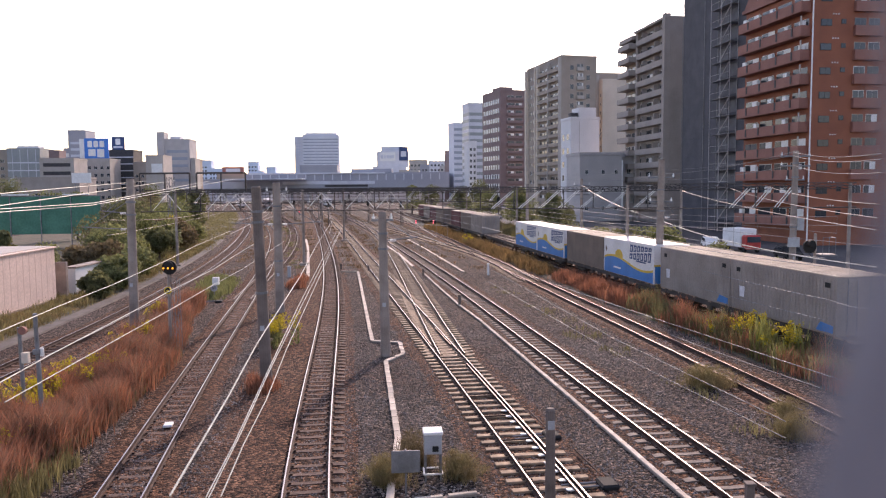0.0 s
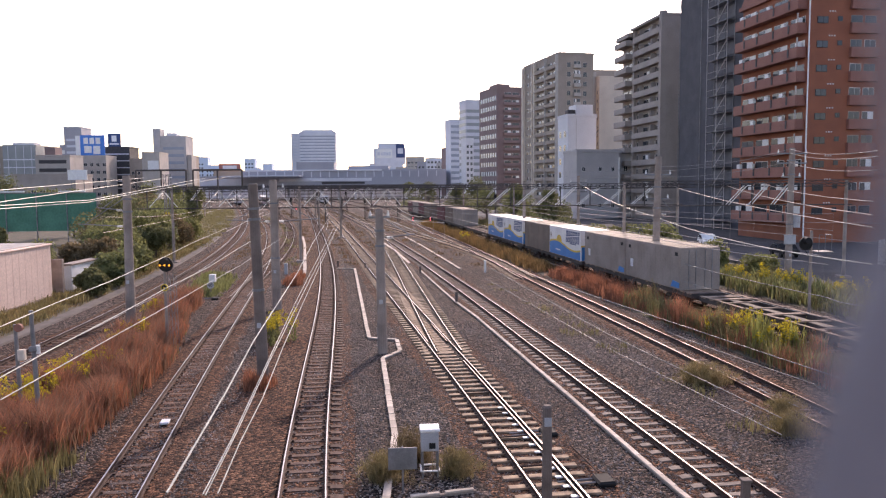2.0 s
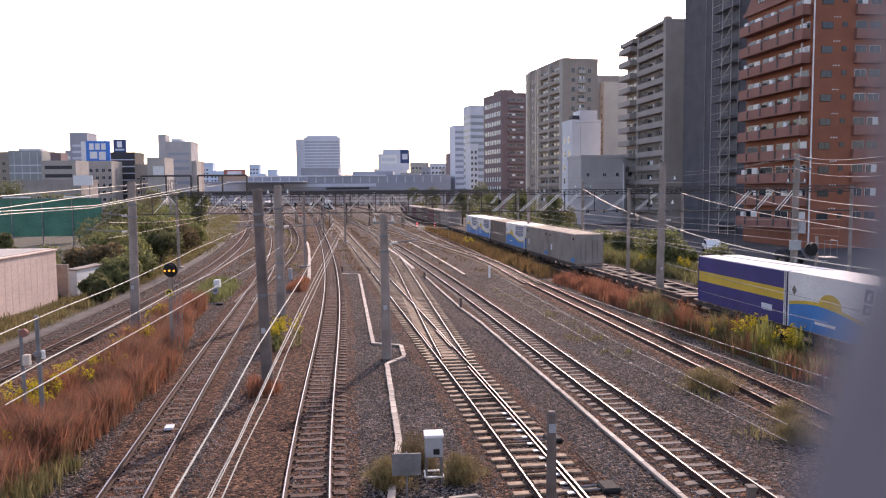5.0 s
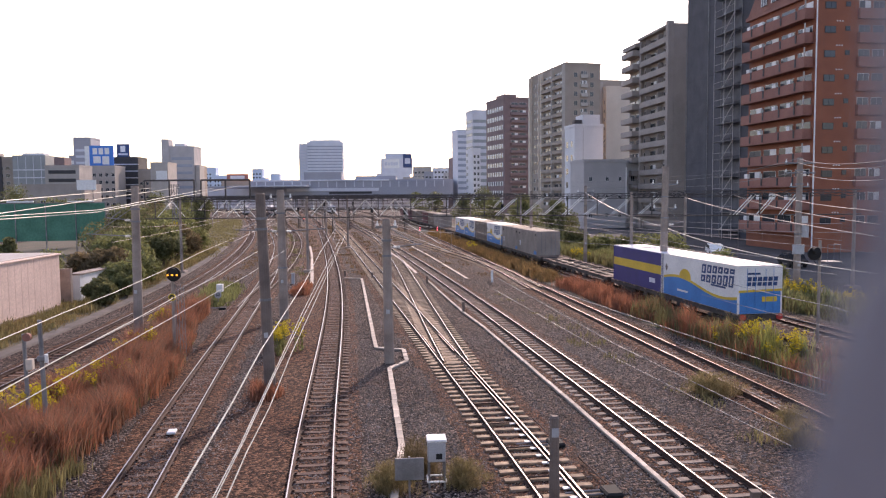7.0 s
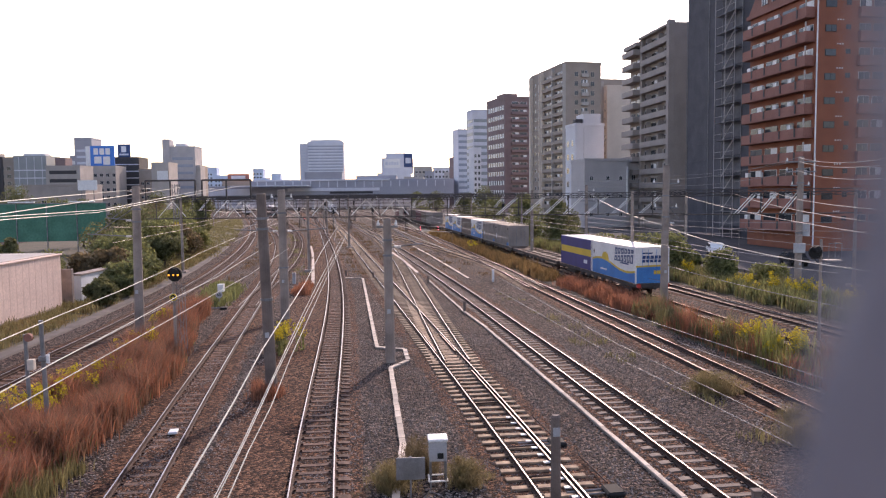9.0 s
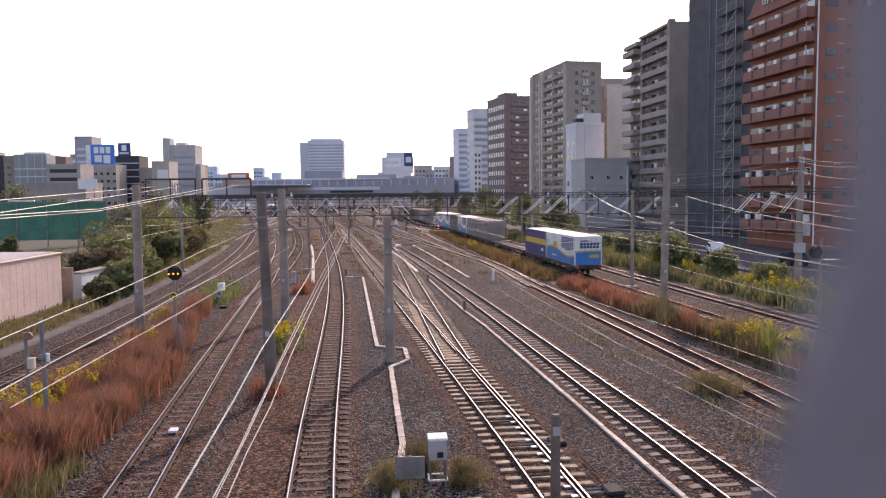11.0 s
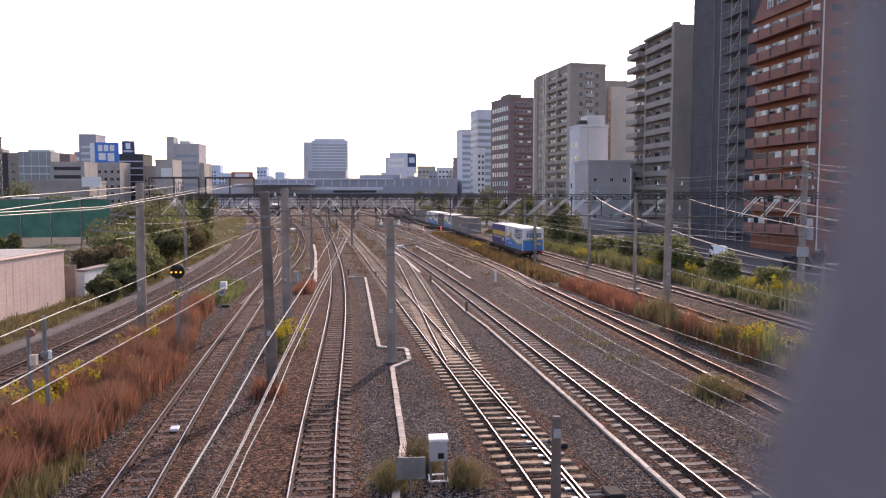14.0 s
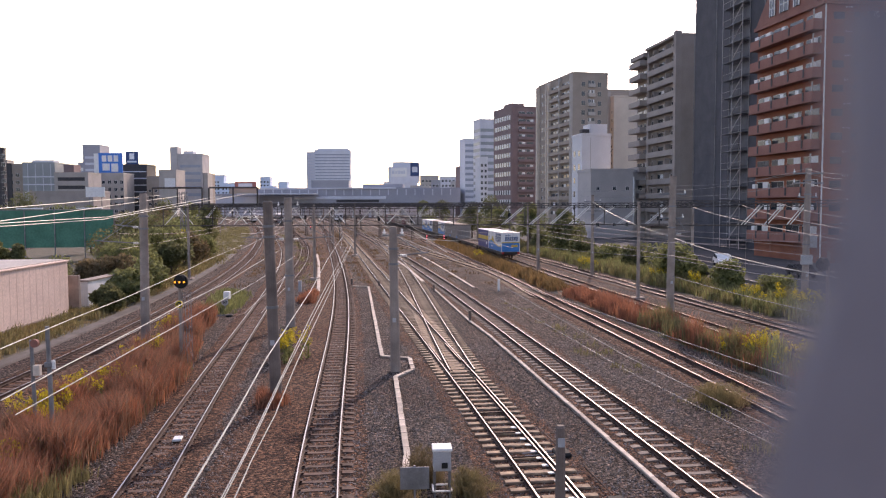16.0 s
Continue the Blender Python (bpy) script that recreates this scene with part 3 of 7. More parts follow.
class Block:
    """A building: its empty stands at the near corner; x runs along the front, y away along the side."""

    def __init__(self, name, label, x, y, yaw, w, d, h, wall_m, group="buildings beside the yard", roof=True, base=-0.3):
        self.ob = thing(name, label, "building", group, m=pose(x, y, 0, 0, 0, yaw))
        self.w, self.d, self.h = w, d, h
        part("wall", B((0, 0, base), (w, d, h), 0.03), wall_m, self.ob)
        if roof:
            bm = bmesh.new()
            for lo, hi in (((-0.12, -0.12, h), (w + 0.12, 0.2, h + 0.7)), ((-0.12, d - 0.2, h), (w + 0.12, d + 0.12, h + 0.7)),
                           ((-0.12, 0.2, h), (0.2, d - 0.2, h + 0.7)), ((w - 0.2, 0.2, h), (w + 0.12, d - 0.2, h + 0.7))):
                box(bm, lo, hi, 0.02)
            part("parapet", bm, wall_m, self.ob)

    def front(self, u, z):
        return pose(u, 0, z)

    def side(self, v, z):
        return pose(0, v, z, 0, 0, -90)

    def windows(self, face, us, zs, w, h, frame_m=None, skip=0.0, curtain=False, glass_m=None):
        me = window_mesh(w, h, frame_m or WHITE, glass_m, curtain)
        for z in zs:
            for u in us:
                if random.random() >= skip:
                    part("window", me, None, self.ob, m=(self.front if face == "front" else self.side)(u, z))

    def bands(self, face, zs, h, m, out=0.06, inset=0.3, name="window_band"):
        L = self.w if face == "front" else self.d
        me = finish(B((inset, -out, 0), (L - inset, 0.02, h), 0.01), name, m)
        for z in zs:
            part(name, me, None, self.ob, m=self.front(0, z) if face == "front" else pose(0, L, z, 0, 0, -90))

    def balconies(self, face, u0, u1, zs, m, out=1.2, rail_h=1.05, glass=None, slab=None):
        """A slab with a solid or glazed front, end walls, and dark doors behind."""
        bm = bmesh.new()
        L = u1 - u0
        box(bm, (0, -out, -0.16), (L, 0.02, 0.0), 0.015, mi=1)
        box(bm, (0, -out, 0.0), (L, -out + 0.12, rail_h), 0.02, mi=2 if glass else 0)
        for a in (0, L - 0.1):
            box(bm, (a, -out + 0.12, 0.0), (a + 0.1, 0.0, rail_h), 0.01, mi=0)
        me = finish(bm, "balcony", (m, slab or m, glass or m))
        nd = max(2, int(L / 3.2))
        dm = [window_mesh(L / nd * 0.82, 2.05, f, None, c) for f, c in ((WHITE, False), (M_GREYB, False), (WHITE, True), (STEEL, False))]
        for z in zs:
            b = part("balcony", me, None, self.ob, m=self.front(u0, z) if face == "front" else pose(0, u1, z, 0, 0, -90))
            for k in range(nd):
                part("balcony_door", random.choice(dm), None, b, m=pose(L * (k + 0.5) / nd, 0.02, 0.02))

    def add(self, name, lo, hi, m, label="", bevel=0.02):
        return part(name, B(lo, hi, bevel), m, self.ob, label)


M_RED = mat("red_brick_tile", (0.31, 0.098, 0.05), (0.255, 0.08, 0.042), 0.5, 0.75, 0, 0.15, 8)
M_REDD = mat("brown_red_tile", (0.3, 0.125, 0.095), (0.24, 0.1, 0.075), 0.6, 0.75, 0, 0.15, 8)
M_MESH = mat("black_scaffold_sheet", (0.078, 0.078, 0.092), (0.055, 0.056, 0.066), 0.4, 0.8, 0, 0.4, 5)
M_GREY = mat("grey_render", (0.47, 0.44, 0.43), (0.4, 0.375, 0.37), 0.25, 0.85, 0, 0.1, 6)
M_GREYB = mat("beige_grey_tile", (0.46, 0.41, 0.37), (0.39, 0.35, 0.31), 0.3, 0.8, 0, 0.1, 6)
M_BROWN = mat("brown_tile", (0.36, 0.29, 0.24), (0.3, 0.245, 0.2), 0.3, 0.75, 0, 0.1, 6)
M_CREAM = mat("cream_render", (0.68, 0.58, 0.48), (0.6, 0.51, 0.42), 0.2, 0.85, 0, 0.1, 6)
M_WHITE = mat("white_render", (0.72, 0.71, 0.72), (0.64, 0.63, 0.64), 0.2, 0.8, 0, 0.1, 6)
# The brown is raised a little for haze at this distance.
M_DKB = mat("dark_brown_tile", (0.24, 0.165, 0.16), (0.2, 0.135, 0.13), 0.3, 0.75, 0, 0.1, 6)
M_PALE = mat("pale_grey_panel", (0.66, 0.66, 0.7), (0.58, 0.58, 0.62), 0.15, 0.7, 0, 0.05, 4)
M_BLUEG = mat("blue_grey_panel", (0.6, 0.62, 0.68), (0.53, 0.55, 0.61), 0.1, 0.6, 0, 0.05, 3)
M_TAUPE = mat("taupe_tile", (0.35, 0.3, 0.27), (0.29, 0.25, 0.225), 0.3, 0.8, 0, 0.1, 6)
M_NETG = mat("grey_scaffold_net", (0.15, 0.15, 0.16), (0.11, 0.11, 0.12), 0.8, 0.85, 0, 0.3, 5)
# Haze over the distance is put into this pale blue base colour.
M_FAR = mat("far_haze_tinted_wall", (0.6, 0.68, 0.8), (0.54, 0.62, 0.75), 0.05, 0.8, 0, 0, 2)
M_TINT = mat("tinted_ribbon_glass", (0.3, 0.33, 0.39), (0.25, 0.28, 0.33), 0.1, 0.35, 0, 0, 3)
M_SLATE = mat("dark_slate", (0.06, 0.055, 0.06), (0.04, 0.038, 0.04), 1, 0.7, 0, 0.3, 8)
M_GLASSG = mat("green_curtain_glass", (0.29, 0.31, 0.31), (0.24, 0.26, 0.265), 0.2, 0.35, 0, 0, 3)
M_BALC = mat("smoked_balcony_glass", (0.12, 0.13, 0.14), (0.09, 0.1, 0.105), 1, 0.3, 0, 0, 5)
M_BLUE = mat("sign_blue", (0.025, 0.2, 0.62), (0.022, 0.17, 0.55), 0.4, 0.5, 0, 0, 5)
M_NAVY = mat("sign_navy", (0.015, 0.05, 0.16), (0.012, 0.04, 0.13), 0.4, 0.5, 0, 0, 5)
# Cladding is lightened to hold distance haze in its colour.
M_STN = mat("station_cladding", (0.36, 0.36, 0.4), (0.31, 0.31, 0.35), 0.05, 0.7, 0, 0.05, 2)


def floors(z0, pitch, n):
    return [z0 + pitch * k for k in range(n)]


def red_building():
    x, y = bearing(1438, 95), 95
    b = Block("apartment_building", "red-orange brick tiled apartment block with balconies and gabled roof", x, y, 7.8, 22, 15.5, 32.0, M_RED, roof=False)
    b.balconies("side", 0.5, 15.3, floors(2.6, 2.95, 10), M_REDD, 1.3, 1.15)
    b.windows("front", (1.75,), floors(3.6, 2.95, 10), 1.5, 0.85, M_SLATE)
    b.windows("front", (4.1,), floors(3.9, 2.95, 10), 0.65, 0.6, M_SLATE)
    b.windows("front", (12.5, 16.5), floors(3.4, 2.95, 10), 0.9, 1.0)
    b.balconies("front", 5.4, 9.2, floors(2.6, 2.95, 10), M_REDD, 0.5, 1.1)
    for z in floors(5.2, 2.95, 10):
        for k in (2.6, 2.95, 3.3):
            part("vent_cap", B((k, -0.09, z - 0.2), (k + 0.16, 0.0, z - 0.05), 0.02), WHITE, b.ob)
    for k in range(10):
        for u in (2.2, 5.6, 9.4, 12.6):
            part("balcony_slot", B((-1.36, u, 2.68 + 2.95 * k), (-1.27, u + 0.3, 3.7 + 2.95 * k), 0.01), M_SLATE, b.ob)
    for k in range(10):
        for u in (1.0, 4.2, 7.6, 11.0, 14.2):
            if random.random() < 0.55:
                part("air_unit", B((-0.75, u, 3.6 + 2.95 * k), (-0.3, u + 0.8, 4.4 + 2.95 * k), 0.03), WHITE, b.ob)
        part("balcony_post", B((-1.25, 0.6, 3.7 + 2.95 * k), (-1.1, 0.75, 4.9 + 2.95 * k), 0.01), M_GREYB, b.ob)
    part("drain_pipe", R((-0.08, -0.1, 0), (-0.08, -0.1, 32.4), 0.09, seg=8), WHITE, b.ob, "pale vertical drain pipe")
    b.add("cornice", (-0.5, -0.25, 31.9), (22.2, 15.8, 32.4), M_REDD)
    g = bmesh.new()
    prism(g, [(1.0, 32.4), (15.2, 32.4), (8.1, 41.0)], 0.5, "x", -0.5)
    part("gable", g, M_REDD, b.ob, "triangular brown gable wall")
    r = bmesh.new()
    prism(r, [(0.4, 32.4), (15.8, 32.4), (8.1, 41.6)], 22, "x", 0.0)
    part("roof", r, M_SLATE, b.ob, "dark slate mansard roof")
    for u, w, h in ((8.1, 1.9, 5.2), (5.3, 1.2, 3.4), (10.9, 1.2, 3.4)):
        bm = bmesh.new()
        out = [(u - w / 2, 33.0), (u + w / 2, 33.0)] + [(u + w / 2 * math.cos(a), 33.0 + h - w / 2 + w / 2 * math.sin(a)) for a in np.linspace(0, math.pi, 9)]
        prism(bm, out, 0.14, "x", -0.66)
        part("arched_window", bm, GLASS, b.ob, "arched window")
        fr = bmesh.new()
        box(fr, (-0.7, u - 0.05, 33.0), (-0.62, u + 0.05, 32.9 + h))
        for s in (-1, 1):
            box(fr, (-0.7, u + s * w / 2 - 0.06, 33.0), (-0.6, u + s * w / 2 + 0.06, 33.0 + h - w / 2))
        for z in (34.0, 35.2):
            box(fr, (-0.7, u - w / 2, z), (-0.62, u + w / 2, z + 0.08))
        part("window_frame", fr, WHITE, b.ob)
    part("dormer_window", window_mesh(1.6, 1.6, WHITE), None, b.ob, m=pose(2.6, 0.9, 33.2))


def scaffold_building():
    x, y = bearing(1335, 120), 120
    b = Block("scaffolded_building", "high-rise wrapped in black scaffold sheeting with stair tower", x, y, 7.8, 20, 24, 45.5, M_MESH, roof=False)
    for k in range(15):
        z = 1.5 + 2.95 * k
        part("sheet_band", B((-0.1 - 0.02 * (k % 2), 0.1, z), (-0.02, 23.9, z + 2.94), 0.01), M_MESH, b.ob)
        part("sheet_band", B((0.1, -0.1 - 0.02 * (k % 2), z), (19.9, -0.02, z + 2.94), 0.01), M_MESH, b.ob)
        part("back_sheet", B((-0.24, 4.4, z + 0.5), (-0.14, 10.4, z + 2.4), 0.01), M_NETG, b.ob, "grey netting behind the stair tower")
        for v in (5.6, 8.9):
            part("guard_bar", R((-1.6, v - 1.3, z + 1.0), (-1.6, v + 1.6, z + 1.0), 0.035, seg=5), M_GREY, b.ob)
        part("stair_flight", rod(bmesh.new(), (-1.0, 9.0 + (k % 2) * 0.0, z), (-1.0, 5.4, z + 2.8), 0.09, seg=5), M_GREY, b.ob)
        part("landing", B((-1.6, 4.2, z - 0.08), (-0.25, 10.6, z), 0.01), STEEL, b.ob)
    for v in (4.2, 7.2, 10.6):
        part("standard", R((-1.6, v, 0), (-1.6, v, 44.5), 0.06, seg=6), M_GREY, b.ob)
        part("standard", R((-0.3, v, 0), (-0.3, v, 44.5), 0.06, seg=6), STEEL, b.ob)
    for v in (0.0, 23.9, 15.5):
        part("standard", R((-0.25, v, 0), (-0.25, v, 47.5), 0.06, seg=6), STEEL, b.ob)
    b.add("roof_shed", (3, 4, 45.5), (12, 15, 48.3), M_GREY)


def grey_building():
    x, y = bearing(1190, 155), 155
    b = Block("apartment_building", "beige-grey apartment tower with stacked glazed balconies", x, y, 7.8, 14, 23.5, 41.5, M_TAUPE, roof=False)
    fl = floors(2.9, 2.95, 13)
    b.balconies("side", 1.4, 15.0, fl, M_TAUPE, 1.2, 1.05, M_BALC, M_TAUPE)
    b.balconies("side", 16.4, 23.2, fl, M_TAUPE, 2.2, 1.05, M_BALC, M_TAUPE)
    b.add("pilaster", (-1.3, 0.0, 0), (0.0, 1.2, 42.2), M_TAUPE)
    b.add("pilaster", (-0.7, 15.2, 0), (0.0, 16.2, 41.5), M_TAUPE)
    b.add("roof_slab", (-1.2, -0.1, 41.2), (14.2, 16.2, 41.7), M_TAUPE)
    b.add("roof_slab", (-1.6, 16.2, 40.0), (14.3, 23.9, 40.9), M_TAUPE)
    b.add("roof_room", (3.0, 3.0, 42.1), (10.0, 14.0, 42.4), M_TAUPE)
    for z in fl:
        for u in (3.0, 9.2):
            part("balcony_divider", B((-1.15, u + 2.2, z), (0.0, u + 2.3, z + 2.3), 0.01), M_TAUPE, b.ob)
    for z in fl[::2]:
        part("air_unit", B((-0.9, 6.4, z + 0.05), (-0.3, 7.2, z + 0.7), 0.03), WHITE, b.ob)


def brown_building():
    x, y = bearing(1000, 246), 246
    b = Block("apartment_building", "brown tiled apartment tower with pale pilasters and balconies", x, y, 13.9, 12.2, 31, 49.0, M_BROWN)
    fl = floors(3.0, 3.0, 15)
    b.balconies("side", 0.4, 9.0, fl, M_BROWN, 0.9, 1.05, M_BALC, M_GREYB)
    b.balconies("side", 10.0, 18.6, fl, M_BROWN, 0.9, 1.05, M_BALC, M_GREYB)
    for v, w in ((0.0, 0.4), (9.2, 0.6), (18.8, 0.8), (21.0, 0.5), (29.6, 1.4)):
        b.add("pilaster", (-1.0, v, 0), (0.0, v + w, 49.0), M_CREAM if v > 18 else M_GREYB)
    b.windows("side", (24.0, 27.0), fl, 1.2, 1.3)
    b.windows("front", (3.6, 9.2), fl, 1.3, 1.6, M_CREAM)
    b.balconies("front", 5.2, 7.6, fl, M_GREYB, 0.7, 1.0)


def white_building():
    x, y = bearing(1017, 185), 185
    b = Block("office_building", "narrow white rendered office block with rooftop tank room", x, y, 10, 7.3, 7.2, 23.9, M_WHITE)
    b.windows("side", (2.0, 5.2), floors(2.6, 3.3, 6), 1.3, 1.5)
    b.add("stair_head", (2.6, 1.5, 23.9), (7.0, 6.6, 27.0), M_WHITE)
    b.add("water_tank", (0.5, 1.2, 24.0), (2.3, 3.4, 25.7), M_SLATE, "dark rooftop unit", 0.1)
    b.add("groove", (2.1, -0.03, 1), (2.22, 0.02, 23.5), M_GREY)
    for k in range(4):
        part("stair_flight", R((7.5, 2.0 + 2 * (k % 2), 9 + 3 * k), (8.6, 4.0 - 2 * (k % 2), 12 + 3 * k), 0.12, seg=5), STEEL, b.ob)
    c = Block("office_building", "low grey concrete office block beside the tracks", bearing(1033, 168), 168, 9, 9.8, 9, 14.6, M_GREY)
    c.windows("front", (1.6, 5.4, 8.4), floors(2.5, 4.0, 3), 0.8, 0.9)
    c.add("sign_strip", (9.75, -0.3, 3.0), (9.95, 0.0, 13.5), WHITE)
    d = Block("office_building", "grey concrete low-rise building with narrow windows", bearing(1085, 172), 172, 9, 9, 10, 14.6, M_GREY)
    d.windows("front", (2.0, 4.6, 7.0), floors(2.5, 4.0, 3), 1.0, 1.2)
    e = Block("apartment_building", "cream rendered tower with a blank end wall", bearing(1072, 268), 268, 10, 11, 16, 44.5, M_CREAM)
    e.add("stair_core", (-2.0, 3.0, 0), (0.0, 16.0, 47.0), M_GREYB)
    e.add("roof_room", (-1.0, 6.0, 44.5), (12.5, 16, 48.2), M_BROWN)
    e.windows("side", (1.5,), floors(3, 3, 13), 0.6, 1.2)


def dark_building():
    x, y = bearing(893, 330), 330
    b = Block("office_building", "dark brown tiled office block with white-framed window rows", x, y, 18, 12.0, 21, 49.0, M_DKB)
    b.windows("side", [2.4 + 2.7 * k for k in range(7)], floors(3.5, 4.05, 11), 2.45, 1.9, WHITE, 0.0, True)
    b.balconies("front", 3.0, 10.6, floors(3.0, 3.25, 14), M_DKB, 0.8, 1.1)
    b.add("roof_room", (2, 5, 49), (8, 14, 51.5), M_DKB)
    c = Block("office_building", "pale glass office tower with a white crown", bearing(838, 420), 420, 16, 8.2, 12, 53.5, M_PALE)
    c.bands("front", floors(4, 3.6, 13), 1.7, M_GLASSG)
    c.bands("side", floors(4, 3.6, 13), 1.7, M_GLASSG)
    c2 = Block("apartment_building", "slim white apartment tower with narrow windows", bearing(838, 400), 400, 16, 4.2, 8, 31.5, M_WHITE)
    c2.windows("front", (1.0, 3.0), floors(3, 3.0, 9), 1.2, 1.6)
    d = Block("office_building", "grey-blue office tower with ribbon windows", bearing(811, 480), 480, 16, 8.6, 12, 48, M_BLUEG)
    d.bands("front", floors(4, 3.6, 12), 1.6, M_TINT)
    Block("office_building", "plain dark grey slab building far off", bearing(802, 490), 490, 16, 3.0, 9, 31, M_DKB)


def far_buildings():
    b = Block("office_tower", "broad pale blue-grey office tower with ribbon windows", bearing(546, 900), 900, 4, 42, 30, 71, M_BLUEG, "distant towers")
    b.bands("front", floors(6, 3.5, 18), 1.5, M_TINT, 0.15, 0.8)
    b.bands("side", floors(6, 3.5, 18), 1.5, M_TINT, 0.15, 0.8)
    b.add("roof_room", (3, 3, 71.7), (39, 27, 74), M_PALE)
    w = Block("office_tower", "pale side wing of a far office tower", bearing(532, 915), 915, 4, 12, 25, 70, M_PALE, "distant towers")
    w.bands("front", floors(6, 3.5, 17), 1.5, M_BLUEG, 0.15, 0.3)
    lo = Block("office_building", "slate-blue low block before a tower", bearing(540, 820), 820, 2, 40, 20, 33, M_STN, "distant towers")
    lo.bands("front", floors(5, 4, 6), 1.5, M_TINT, 0.15, 1)
    w2 = Block("office_building", "low pale office block", bearing(604, 830), 830, 2, 15, 15, 25, M_PALE, "distant towers")
    w2.windows("front", (3, 7, 11), floors(5, 4, 4), 2, 1.6, WHITE)
    v = Block("office_building", "stepped pale office block with roof signs", bearing(668, 700), 700, 3, 31, 20, 27.5, M_PALE, "distant towers")
    v.add("upper_block", (4, 3, 27.5), (33, 18, 42), M_PALE)
    v.add("crown", (8, 5, 42), (27, 15, 46.5), M_BLUEG)
    v.add("billboard", (6.5, 2.6, 33), (21, 2.95, 41), WHITE, "white billboard with plain bars")
    for k, (p, q) in enumerate(((7.5, 9.8), (10.6, 12.4), (13, 15), (15.5, 17.6), (18, 19.5))):
        v.add("billboard_bar", (p, 2.45, 35.5), (q, 2.58, 38.6 - 0.4 * (k % 2)), M_BLUEG)
    v.add("billboard", (24.5, 2.5, 33.5), (32.5, 2.9, 46), M_NAVY, "dark blue billboard")
    v.add("billboard_bar", (26, 2.35, 37), (31, 2.48, 42), M_BLUEG)
    v.bands("front", floors(6, 4, 5), 1.6, M_BLUEG, 0.1, 1)
    for px, wd, h, mm in ((733, 16, 31, M_GREYB), (752, 14, 27, M_STN), (768, 15, 30, M_PALE), (786, 12, 26, M_GREY)):
        q = Block("office_building", "grey mid-rise building far behind the station", bearing(px, 640), 640, 4, wd * 0.95, 15, h, mm, "distant towers")
        q.windows("front", [2 + 3 * k for k in range(int(wd / 3.4))], floors(14, 4, int((h - 14) / 4)), 1.8, 1.8)
    # Skyline blocks wear the haze tint instead of their own wall colour.
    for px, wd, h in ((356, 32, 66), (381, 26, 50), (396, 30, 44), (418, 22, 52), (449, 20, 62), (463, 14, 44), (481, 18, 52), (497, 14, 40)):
        q = Block("tower_block", "tower block on the skyline, tinted pale blue as haze", bearing(px, 1500), 1500, 3, wd, 25, h, M_FAR, "distant towers")
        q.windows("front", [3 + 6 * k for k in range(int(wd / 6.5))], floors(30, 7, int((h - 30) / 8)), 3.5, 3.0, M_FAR)


